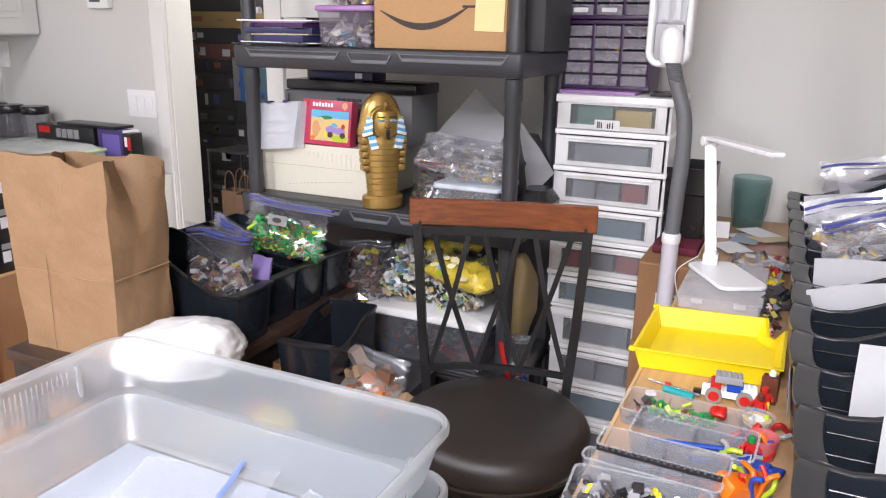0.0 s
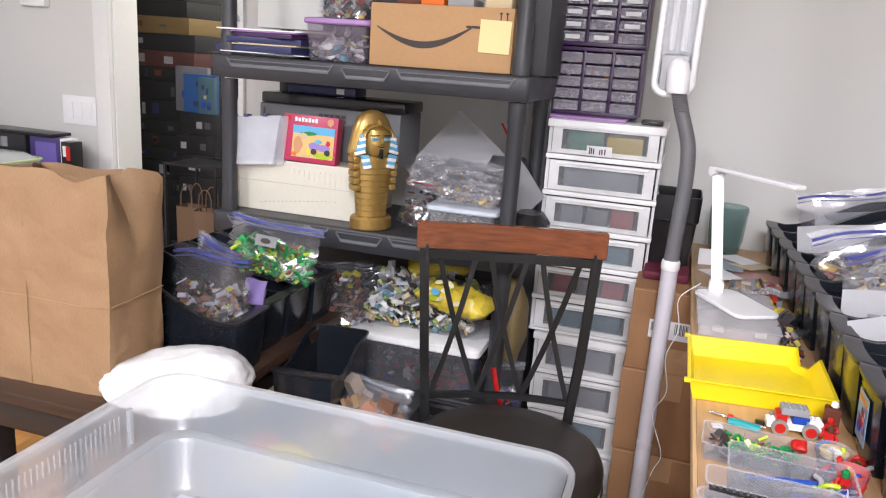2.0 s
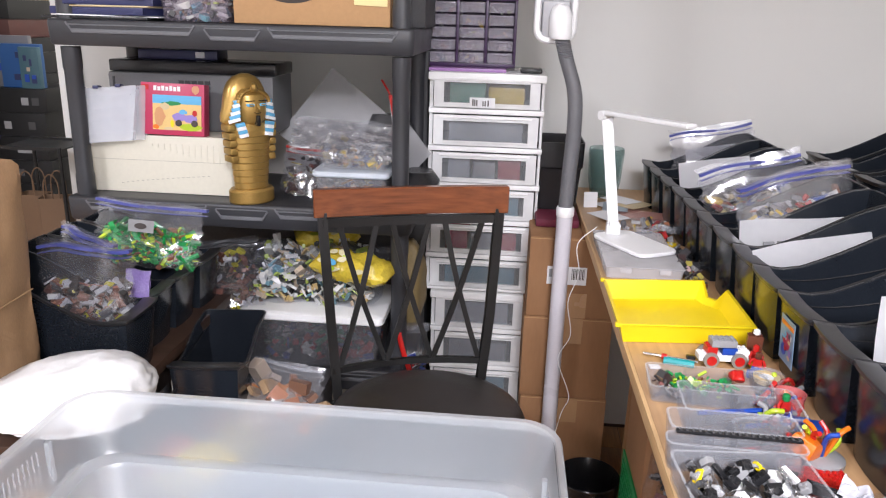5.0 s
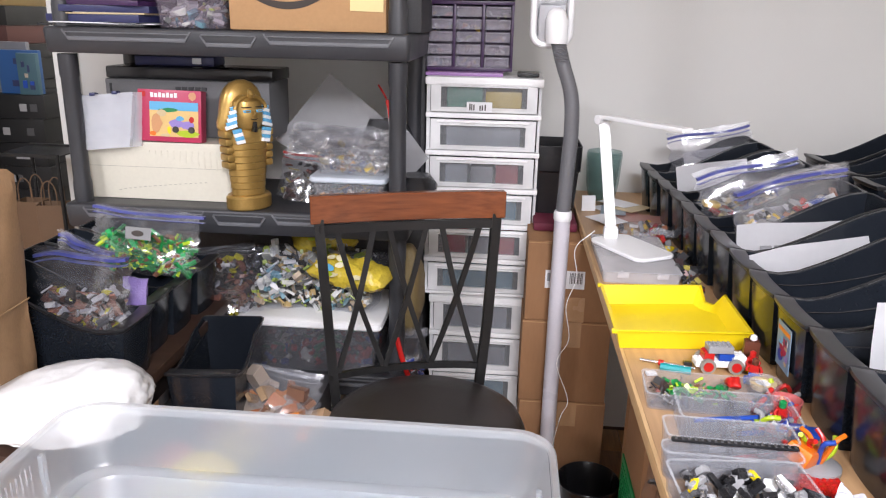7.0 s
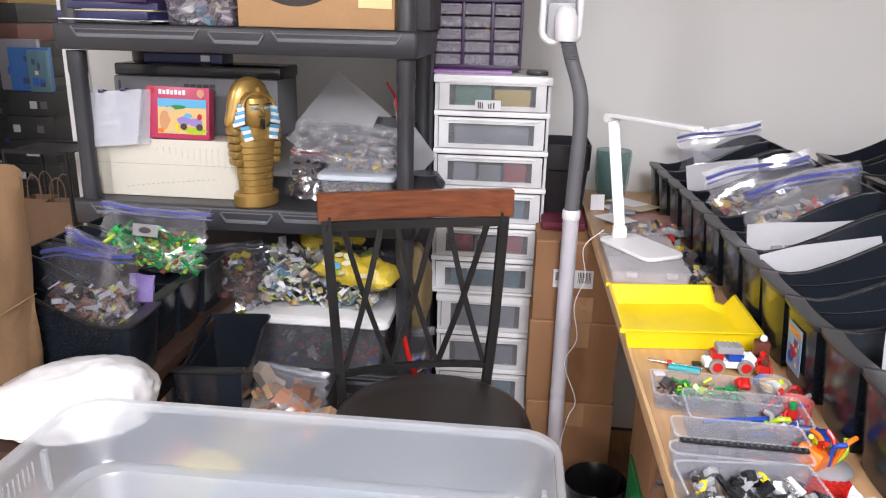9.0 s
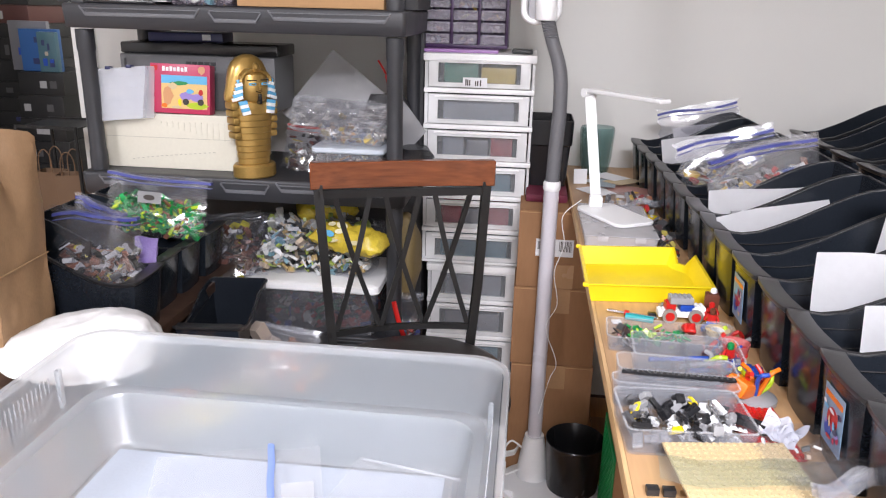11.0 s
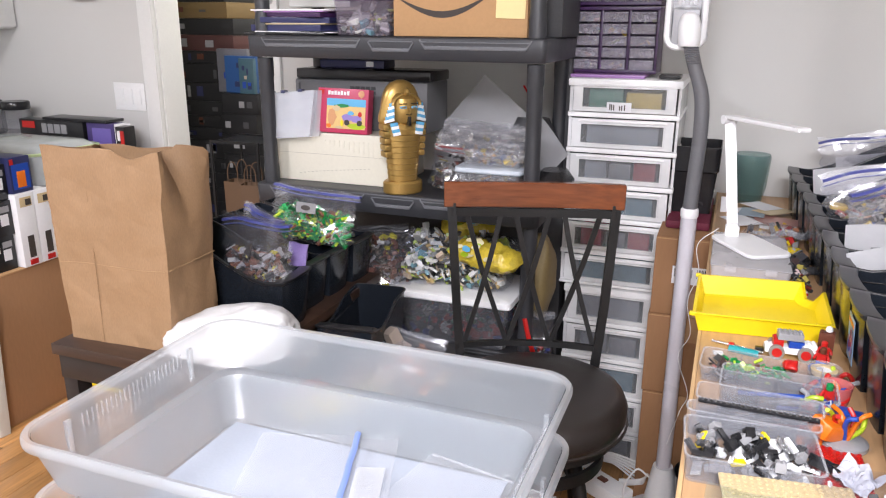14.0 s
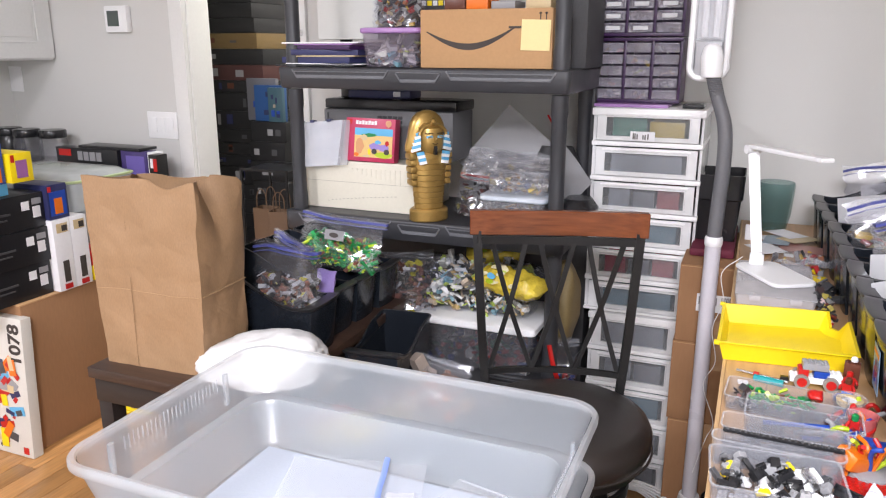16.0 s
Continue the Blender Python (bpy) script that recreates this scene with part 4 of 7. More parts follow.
# bags and tubs at the right of the middle tier
lidded_tub(0.19, 0.16, 0.075, CLEAR, clear("blue_white_lid", (0.75, 0.82, 0.9), 0.75, 0.3), "clear lidded tub of toy pieces on the shelf", pose(-0.795, 1.93, 0.915), 110, MIXDEEP, 12)
lidded_tub(0.185, 0.15, 0.07, CLEAR, None, "clear tub of toy pieces stacked on another", pose(-0.79, 1.94, 1.004), 170, MIXDEEP, 13)
zip_bag(0.26, 0.13, 0.035, pose(-0.815, 1.845, 1.045, -58, 4, 6), "shiny crinkled film bag draped over the tubs", MIXLIGHT, 4, 15, 0.7, CRINK, CLEAR)
zip_bag(0.15, 0.13, 0.09, pose(-0.93, 1.93, 0.916, -12, 8, 0), "clear bag of dark toy pieces", MIXDARK, 90, 16, 0.8, BAGF, RED)
b = bmesh.new()
for pa, pb_, pc in (((-1.06, 2.12, 1.05), (-0.917, 2.2, 1.236), (-0.71, 2.12, 1.09)), ((-1.06, 2.12, 1.05), (-0.71, 2.12, 1.09), (-0.86, 2.06, 0.93)), ((-0.74, 2.1, 1.17), (-0.61, 2.06, 1.02), (-0.69, 2.07, 0.93))):
    pa, pb_, pc = Vector(pa), Vector(pb_), Vector(pc)
    N = 12
    gv_ = {}
    for i in range(N + 1):
        for j in range(N + 1 - i):
            p = pa + (pb_ - pa) * (i / N) + (pc - pa) * (j / N)
            gv_[i, j] = b.verts.new(p + Vector((0, 0.012 * noise.noise(p * 9) + 0.005 * noise.noise(p * 31), 0)))
    for i in range(N):
        for j in range(N - i):
            b.faces.new((gv_[i, j], gv_[i + 1, j], gv_[i, j + 1]))
            if i + j < N - 1:
                b.faces.new((gv_[i + 1, j], gv_[i + 1, j + 1], gv_[i, j + 1]))
one("grey_film_bag", b, BAGG, "large grey see-through film bag, crumpled", "plastic bag")
one("red_strip", tube(bmesh.new(), curve_pts([(-0.745, 2.03, 1.22), (-0.72, 2.02, 1.18), (-0.71, 2.02, 1.13)]), 0.005, 6, flat=0.4), RED, "red zip strip of the film bag", "strip")
one("black_pouch", loft(bmesh.new(), [rrect(0.1, 0.12, 0.03, 0), rrect(0.11, 0.13, 0.04, 0.04), rrect(0.07, 0.09, 0.03, 0.07)]), surf("black_film", (0.015, 0.015, 0.017), 0.18, 0.2, 50, 0.5), "shiny black film pouch", "pouch", pose(-0.635, 2.0, 0.915))
one("black_bundle", loft(bmesh.new(), [rrect(0.16, 0.1, 0.04, 0), rrect(0.18, 0.1, 0.05, 0.12), rrect(0.1, 0.06, 0.03, 0.2)]), BLACKM, "black cloth bundle at the back of the shelf", "bundle", pose(-0.74, 2.14, 0.915))

# lower tier
lidded_tub(0.38, 0.26, 0.135, SMOKED, WPLAST, "smoked tub of toy pieces with a white lid", pose(-0.895, 1.93, 0.473), 170, MIXRED, 21, 0.02, 0.028)
zip_bag(0.38, 0.2, 0.12, pose(-0.90, 1.835, 0.672, -62, 0, 0), "large clear bag of light toy pieces on the white lid", MIXLIGHT, 620, 22, 0.95, BAGF, CLEAR, 0.022)
zip_bag(0.16, 0.2, 0.1, pose(-1.1, 1.83, 0.615, -30, 0, 30), "clear bag of dark toy pieces", MIXBROWN, 150, 24, 0.85, BAGF, BLACKM, 0.022)


# Added black block: stands in for the darkness at the back of the tier.
one("dark_crate", bx(-0.44, 0.44, -0.04, 0.04, 0, 0.35, 0.006), BLACKM, "black block added to darken the back of the shelf", "crate", pose(-1.068, 2.17, 0.473))


def snack_bag(m, w, d, h, seed, label):
    """A crinkled wrapper with pinched ends and printed patches."""
    t = thing("snack_bag", label, "bag")
    t.matrix_basis = m
    b = bmesh.new()
    n, rr = 26, []
    for i in range(n + 1):
        u = -1 + 2 * i / n
        f = max(0.08, 1 - abs(u) ** 7)
        rr.append([Vector((u * w / 2, d / 2 * (0.8 + 0.2 * f) * math.cos(a) + 0.006 * noise.noise(Vector((u * 7, math.cos(a) * 4, seed))), h / 2 + (h / 2) * f * math.sin(a) + 0.012 * f * noise.noise(Vector((u * 6, a * 2, seed + 3))))) for a in [2 * math.pi * k / 22 for k in range(22)]])
    loft(b, rr)
    part("wrapper", b, YBAG, t, smooth=35)
    q = random.Random(seed)
    for k in range(9):
        u, a = q.uniform(-0.36, 0.2), radians(q.uniform(100, 170))
        p = part("print_patch", blot(9, q.uniform(0.008, 0.02), q.uniform(0.005, 0.012), seed + k), (YBAGP, YBAGP, LIME, YBAGP, SKY)[k % 5], t)
        p.matrix_basis = pose(u * w, (d / 2 + 0.007) * math.cos(a), h / 2 + (h / 2 + 0.009) * math.sin(a), -(90 - (180 - a * 180 / math.pi)), 0, 0) @ pose(0, 0, 0, 0, q.uniform(-30, 30), 0)
    return t


snack_bag(pose(-0.785, 1.83, 0.72, 4, 5, -12), 0.215, 0.11, 0.07, 4, "crumpled yellow wrapper bag with pale print")
snack_bag(pose(-0.9, 2.02, 0.745, 0, 0, 20), 0.18, 0.12, 0.08, 6, "crumpled yellow wrapper bag, pushed to the back")
one("paper_wrap", pillow(0.07, 0.1, 0.26, 8, 0.014), surf("khaki", (0.2, 0.145, 0.06), 0.6, 0.2), "khaki paper bundle beside the post", "bundle", pose(-0.64, 1.9, 0.56), smooth=50)
zip_bag(0.1, 0.2, 0.06, pose(-0.635, 1.85, 0.4, 0, 0, 10), "clear bag with red strips", MIXRED, 40, 27, 0.6, BAGF, CLEAR)
one("red_band", tube(bmesh.new(), curve_pts([(-0.66, 1.81, 0.585), (-0.645, 1.805, 0.53), (-0.625, 1.805, 0.47)]), 0.007, 8, flat=0.4), RED, "flat red plastic band by the shelf post", "band")

# ---- swivel chair ----
ch = thing("swivel_stool", "dark metal swivel stool with round leather seat", "chair", -0.545, 1.475, 0, 17.5)
b = bmesh.new()
turned(b, [(0.19, 0.472), (0.213, 0.478), (0.222, 0.5), (0.222, 0.525), (0.213, 0.545), (0.19, 0.556), (0.12, 0.562), (0.002, 0.564)], 48)
part("seat", b, LEATHER, ch, "dark brown leather cushion", smooth=70)
part("piping", loft(bmesh.new(), [circ(0.2215, 0.4795, 48), circ(0.2255, 0.482, 48), circ(0.2255, 0.486, 48), circ(0.221, 0.488, 48)], False, False), LEATHER, ch)
part("seat_frame", turned(bmesh.new(), [(0.19, 0.445), (0.2, 0.448), (0.2, 0.47), (0.19, 0.474)], 40), METAL, ch)
part("swivel", turned(bmesh.new(), [(0.09, 0.405), (0.1, 0.41), (0.1, 0.44), (0.09, 0.447)], 28), METAL, ch)
part("apron_ring", loft(bmesh.new(), [circ(0.165, 0.375, 36), circ(0.175, 0.375, 36), circ(0.175, 0.405, 36), circ(0.165, 0.405, 36)], False, False), METAL, ch)
for k in range(4):
    a = radians(45 + 90 * k)
    c, s_ = math.cos(a), math.sin(a)
    lg = part("leg", tube(bmesh.new(), curve_pts([(0.13 * c, 0.13 * s_, 0.41), (0.16 * c, 0.16 * s_, 0.3), (0.19 * c, 0.19 * s_, 0.12), (0.225 * c, 0.225 * s_, 0.0)], 5), 0.017, 10), METAL, ch)
    part("brace", tube(bmesh.new(), curve_pts([(0.08 * c, 0.08 * s_, 0.405), (0.13 * c, 0.13 * s_, 0.35), (0.155 * c, 0.155 * s_, 0.26)], 5), 0.008, 8), METAL, ch)
    a2 = radians(135 + 90 * k)
    part("stretcher", tube(bmesh.new(), curve_pts([(0.195 * c, 0.195 * s_, 0.1), (0.15 * (c + math.cos(a2)) * 0.5, 0.15 * (s_ + math.sin(a2)) * 0.5, 0.15), (0.195 * math.cos(a2), 0.195 * math.sin(a2), 0.1)], 6), 0.01, 8), METAL, ch)


def bow(u):
    """Depth of the curved back at u in -1..1."""
    return 0.16 + 0.03 * (1 - u * u)


HB, BX = 0.2165, -0.009
for s_ in (-1, 1):
    b = bmesh.new()
    rr = []
    for z, dx, dy in ((0.45, -0.030, -0.005), (0.5, -0.030, 0.01), (0.7, -0.016, 0.0), (0.965, 0.0, 0.012)):
        x, y = BX + s_ * (HB + dx - 0.012), bow(1) + dy
        rr.append([Vector((x + q, y + w, z)) for q, w in ((-0.011, -0.008), (0.011, -0.008), (0.011, 0.008), (-0.011, 0.008))])
    loft(b, rr)
    part("back_post", b, METAL, ch)
    part("bolt", turned(bmesh.new(), [(0.006, 0.497), (0.007, 0.505), (0.004, 0.512)], 10, BX + s_ * (HB - 0.03), bow(1) - 0.012), METAL, ch)


def rail(z0, z1, half, thick, n=16, lift=0.0):
    b = bmesh.new()
    rr = []
    for i in range(n + 1):
        u = -1 + 2 * i / n
        y, x = bow(u) + (z0 - 0.5) * 0.02, BX + u * half
        e = lift * (1 - u * u)
        rr.append([Vector((x, y - thick, z0 + e)), Vector((x, y + thick, z0 + e)), Vector((x, y + thick, z1 + e)), Vector((x, y - thick, z1 + e))])
    return loft(b, rr)


b = rail(0.955, 1.018, HB + 0.006, 0.011, 20, -0.004)
bmesh.ops.bevel(b, geom=b.edges[:], offset=0.002, segments=1, affect="EDGES")
part("top_rail", b, CHERRY, ch, "curved cherry-stained wooden rail")
part("upper_bar", rail(0.932, 0.952, HB - 0.012, 0.007, lift=-0.006), METAL, ch)
part("lower_bar", rail(0.575, 0.59, HB - 0.028, 0.006), METAL, ch)
for c in (-0.6, 0.0, 0.6):
    for s_ in (-1, 1):
        b = bmesh.new()
        rr = []
        for i in range(9):
            t = i / 8
            z = 0.934 - t * 0.35
            u = (c + s_ * (-0.21 + 0.51 * t - 0.04 * math.sin(math.pi * t))) * (1 - 0.08 * t)
            x, y = BX + u * (HB - 0.012), bow(u) + (z - 0.5) * 0.02 + s_ * 0.0015
            rr.append([Vector((x - 0.0065, y - 0.004, z)), Vector((x + 0.0065, y - 0.004, z)), Vector((x + 0.0065, y + 0.004, z)), Vector((x - 0.0065, y + 0.004, z))])
        loft(b, rr[::-1])
        part("lattice_bar", b, METAL, ch)

# ---- desk ----
dk = thing("desk", "long wooden work table with pale top", "table", 0, 0, 0)
part("tabletop", bx(-0.18, 0.95, 0.1, 2.44, 0.845, 0.865, 0.002), DESK, dk)
part("edge_strip", bx(-0.186, -0.18, 0.1, 2.44, 0.843, 0.8655, 0.001), DESKE, dk, "pale raw plywood edge")
for y in (0.2, 2.36):
    for x in (0.3, 0.85):
        part("leg", bx(x - 0.03, x + 0.03, y - 0.03, y + 0.03, 0, 0.845, 0.003), DWOOD, dk)

# cartons under the desk
for k, (z0, z1, dx) in enumerate(((0.0, 0.37, 0.004), (0.371, 0.612, 0.0), (0.613, 0.838, 0.004))):
    c = thing("carton", "closed brown carton stacked under the desk", "box", -0.215 + dx, 2.15, z0, 0, "stacked cartons")
    part("carton_body", bx(-0.115, 0.125, -0.23, 0.22, 0, z1 - z0, 0.003), CARD, c)
    part("tape_tab", bx(-0.03, 0.045, -0.2315, -0.2295, (z1 - z0) - 0.075 if k < 2 else 0.0, (z1 - z0) if k < 2 else 0.07), TAPE, c, "clear brown tape tab")
    part("flap_line", bx(-0.113, 0.123, -0.2312, -0.2296, (z1 - z0) - 0.006, (z1 - z0) - 0.004), CARDL, c)
    if k == 2:
        part("label", bx(-0.065, 0.04, -0.2318, -0.23, 0.095, 0.145), PAPER, c, "white bar-code label")
        for q in range(9):
            part("code_bar", bx(0.0 + q * 0.004, 0.0015 + q * 0.004 + 0.001 * (q % 2), -0.2324, -0.2316, 0.11, 0.14), INK, c)
        part("code_bar", bx(-0.06, -0.012, -0.2324, -0.2316, 0.115, 0.138), GREY, c)
one("tall_carton", bx(-0.1, 0.1, -0.02, 0.02, 0, 0.78, 0.003), CARD, "flat brown carton standing under the desk", "box", pose(0.06, 1.87, 0, 0, 0, 20))
one("maroon_cloth", bx(-0.06, 0.06, -0.16, 0.2, 0, 0.024, 0.008), MAROON, "folded maroon cloth on the cartons", "cloth", pose(-0.252, 2.17, 0.839))
b = loft(bmesh.new(), [rrect(0.11, 0.16, 0.012, 0), rrect(0.125, 0.18, 0.014, 0.12), rrect(0.135, 0.19, 0.016, 0.125), rrect(0.138, 0.19, 0.016, 0.195), rrect(0.132, 0.182, 0.014, 0.195), rrect(0.11, 0.16, 0.01, 0.01)])
one("black_bin", b, BLACK, "black plastic bin on the folded cloth", "bin", pose(-0.252, 2.2, 0.864))
gp = thing("green_plate", "green studded building plate leaning under the desk", "building plate", -0.065, 1.53, 0.0)
part("plate", bx(-0.004, 0.0, -0.06, 0.16, 0.02, 0.36, 0.0005), GREEN, gp)
b = bmesh.new()
for i in range(13):
    for j in range(20):
        box(b, -0.006, -0.004, -0.054 + i * 0.016, -0.046 + i * 0.016, 0.03 + j * 0.016, 0.038 + j * 0.016)
tagged(part("studs", b, GREEN, gp, smooth=None), kind="stuff")
part("stand_box", bx(0.001, 0.16, -0.06, 0.16, 0, 0.6, 0.003), CARD, gp, "brown carton behind the plate")
zip_bag(0.2, 0.3, 0.1, pose(-0.02, 1.4, 0.42, 0, 0, 80), "large clear bag of grey pieces under the desk edge", MIXDARK, 60, 51, 0.45, BAGF, WPLAST)
one("bag_stand", bx(-0.06, 0.1, -0.12, 0.12, 0, 0.41, 0.004), CARD, "low brown carton under the desk", "box", pose(0.03, 1.36, 0))
one("lamp_cord", tube(bmesh.new(), curve_pts([(-0.17, 1.8, 0.905), (-0.215, 1.79, 0.86), (-0.205, 1.8, 0.78), (-0.225, 1.81, 0.7), (-0.21, 1.83, 0.6), (-0.235, 1.85, 0.52), (-0.2, 1.84, 0.42), (-0.215, 1.85, 0.36), (-0.24, 1.81, 0.27)], 6), 0.0011, 6), WPLAST, "thin white cord hanging from the desk lamp", "cord")

# power strips on the floor
ps = thing("power_strip", "white power strip on the floor", "power strip", -0.60, 2.02, 0.0, -38)
part("strip_body", bx(-0.17, 0.17, -0.028, 0.028, 0, 0.04, 0.006), WPLAST, ps)
for k in range(5):
    part("plug", turned(bmesh.new(), [(0.018, 0.04), (0.018, 0.062), (0.014, 0.068)], 12, -0.12 + k * 0.052, 0), BLACK, ps)
p2 = thing("surge_protector", "white surge protector box on the floor", "power strip", -0.40, 1.9, 0.0, -32)
part("strip_body", bx(-0.07, 0.07, -0.035, 0.035, 0, 0.05, 0.006), WPLAST, p2)
part("switch", bx(-0.035, -0.005, -0.012, 0.008, 0.05, 0.056, 0.002), BROWN, p2)
for k in range(6):
    cp = [(-0.50 + 0.012 * k, 2.0, 0.02), (-0.42, 2.02 - 0.01 * k, 0.05 + 0.012 * k), (-0.33 + 0.006 * k, 1.97, 0.035 + 0.01 * k), (-0.30, 1.92 - 0.008 * k, 0.06 + 0.008 * k), (-0.37, 1.93, 0.03 + 0.004 * k)]
    one("white_cable", tube(bmesh.new(), curve_pts(cp, 6), 0.0032, 6), WPLAST, "tangled white cable on the floor", "cable", None, "cables by the lamp")

# ---- book bins ----


def bin_rings(L, W, hf, hb, inset, grow, zoff=0.0, bottom=None, lipw=0.0, dip=0.006):
    """One ring round a bin whose low front bows out and whose sides sweep up to the back."""
    pts = []
    hw = W / 2 - inset + grow
    front = [(-hw + 2 * hw * i / 8, -0.006 * math.sin(math.pi * i / 8) ** 0.6 + inset - grow * 1.0) for i in range(9)]
    side = [(hw, 0.02 + (L - 0.03) * i / 9) for i in range(10)]
    back = [(hw - 0.01 - (2 * hw - 0.02) * i / 3, L - inset + grow) for i in range(4)]
    side2 = [(-hw, 0.02 + (L - 0.03) * (9 - i) / 9) for i in range(10)]
    for x, y in front + side + back + side2:
        t = min(1, max(0, y / L))
        u = min(1, max(0, (t - 0.18) / 0.8))
        sm = u * u * (3 - 2 * u)
        top = hf + (hb - hf) * sm - dip * math.sin(math.pi * min(1, t * (3 if dip < 0.01 else 1.6)))
        k = lipw * max(0, 1 - t * 3.5)
        if bottom is not None:
            x, y = x * 0.92, 0.01 + y * (L - 0.016) / L
        pts.append(Vector((x, y + k * 0.9, (top + zoff) if bottom is None else bottom)))
    return pts


def book_bin(L=0.3, W=0.125, hf=0.125, hb=0.215, dip=0.006):
    t = thing("book_bin", "black plastic book bin", "bin")
    b = bmesh.new()
    loft(b, [bin_rings(L, W, hf, hb, 0.006, 0, 0, 0.0, 0.0, dip), bin_rings(L, W, hf, hb, 0.003, 0, dip=dip), bin_rings(L, W, hf, hb, 0.006, 0, dip=dip), bin_rings(L, W, hf, hb, 0.01, 0, 0, 0.004, 0.0, dip)])
    part("bin_body", b, BINM, t, smooth=50)
    b = bmesh.new()
    loft(b, [bin_rings(L, W, hf, hb, 0.004, 0, -0.009, dip=dip), bin_rings(L, W, hf, hb, 0, 0.001, -0.005, dip=dip), bin_rings(L, W, hf, hb, 0, 0.001, 0.0005, dip=dip), bin_rings(L, W, hf, hb, 0.003, 0, 0.0015, dip=dip), bin_rings(L, W, hf, hb, 0.0035, 0, -0.001, None, 0.027, dip), bin_rings(L, W, hf, hb, 0.006, 0, -0.008, None, 0.027, dip)], False, False)
    part("rim", b, BRIM, t, "dull black rolled rim", smooth=60)
    for k in (0.6, 0.82):
        b = bmesh.new()
        for s_ in (-1, 1):
            tube(b, [(s_ * (W / 2 - 0.0095), 0.03 + i * 0.026, k * (hf + (hb - hf) * max(0, i / 10 - 0.16) ** 1.5)) for i in range(10)], 0.0011, 5)
        part("side_rib", b, BLACK, t)
    return t


BIN = book_bin()
PITCH, FIRST = 0.1272, 0.325


def bin_x(y):
    """Front line of the row of bins, drawing away from the desk edge as it nears the room."""
    return 0.04 - 0.0135 * (y - 0.7) ** 2 + 0.011 * math.exp(-((y - 0.6) / 0.35) ** 2)


BIN.matrix_basis = pose(bin_x(FIRST), FIRST, 0.8655, 0, 0, -90)
tagged(BIN, group="bins along the desk")
for k in range(1, 16):
    y = FIRST + PITCH * k
    o = copy_thing(BIN, pose(bin_x(y) + 0.002 * math.sin(k * 1.7), y, 0.8655, 0, 0, -90 + 0.5 * math.sin(k * 2.3)))
    if k in (9, 10, 11, 13):
        tagged(o, "black plastic book bin holding bagged toy pieces")
# a second row on a low riser
one("riser", bx(-0.2, 0.2, -0.5, 0.5, 0, 0.055, 0.003), BLACKM, "low black riser board behind the bins", "riser", pose(0.66, 1.9, 0.866))
for k in range(5):
    copy_thing(BIN, pose(0.452, 1.5 + 0.165 * k, 0.922, 0, 0, -90 + 2 * math.sin(k)))
# stickers on bin fronts
STK = plain("faded_sky", 0.2, 0.32, 0.46)
for k, (y, c1, c2) in enumerate(((FIRST + 3 * PITCH, STK, RED), (FIRST + 6 * PITCH, STK, PINK))):
    st = thing("sticker", "colourful picture sticker on a bin front", "sticker", 0, 0, 0, 0, "bin stickers")
    st.matrix_basis = pose(bin_x(y) - 0.0004, y, 0.93, 0, -4, 0) @ Matrix.Scale(0.8, 4)
    part("sheet", bx(-0.0012, 0.0, -0.035, 0.035, -0.045, 0.045), c1, st)
    part("blob", loft(bmesh.new(), [[Vector((q, p.x, p.y)) for p in circ(0.018, 0, 14)] for q in (-0.0012, -0.0018)]), c2, st)
    part("blob", loft(bmesh.new(), [[Vector((q, p.x + 0.012, p.y - 0.02)) for p in circ(0.012, 0, 12)] for q in (-0.0012, -0.0022)]), BLUE, st)
    part("band", bx(-0.002, -0.001, -0.03, 0.03, 0.028, 0.036), ORANGE, st)
    q_ = random.Random(k + 40)
    for j in range(14):
        p_ = part("picture_patch", blot(7, q_.uniform(0.003, 0.01), q_.uniform(0.003, 0.008), j + 9 * k), (PINK, LAVENDER, NAVY, TAN, RED, PAPER, SKY)[j % 7], st)
        p_.matrix_basis = pose(-0.0024 - 0.0001 * j, q_.uniform(-0.026, 0.026), q_.uniform(-0.036, 0.022), 0, 0, 90)


def sheet(x, y, z, w, h, m, label, bend=0.02, seed=0):
    b = bmesh.new()
    g = [[b.verts.new(((i / 8 - 0.5) * w, bend * math.sin(math.pi * i / 8) + 0.012 * (j / 6) ** 2 * bend / 0.02, j / 6 * h)) for i in range(9)] for j in range(7)]
    for j in range(6):
        for i in range(8):
            b.faces.new((g[j][i], g[j][i + 1], g[j + 1][i + 1], g[j + 1][i]))
    crumple(b, 0.003, 12, seed)
    r = bmesh.ops.solidify(b, geom=b.faces[:], thickness=0.0008)
    o = thing("paper_sheet", label, "paper")
    o.matrix_basis = pose(x, y, z) @ m
    part("sheet", b, PAPER, o)
    return o


P1 = sheet(0.178, 1.45, 0.875, 0.21, 0.155, pose(0, 0, 0, -6, -4, 3), "white printed sheet standing in a bin", 0.008, 1)
for k in range(4):
    part("print_bar", bx(-0.06 + k * 0.028, -0.04 + k * 0.028, -0.004 + 0.012 * math.sin(0.9 + k * 0.4), 0.0, 0.1, 0.112, 0, 0, pose(0, -0.003, 0)), GREY, P1)
sheet(0.185, 1.32, 0.875, 0.21, 0.15, pose(0, 0, 0, -6, -12, 3), "white folded sheet leaning in a bin", 0.015, 2)
sheet(0.195, 0.955, 0.875, 0.18, 0.175, pose(0, 0, 0, -6, 0, 0), "white sheet standing in a bin", 0.008, 3)
sheet(0.215, 0.825, 0.875, 0.18, 0.145, pose(0, 0, 0, -8, 0, 0), "white sheet standing in a bin", 0.008, 4)
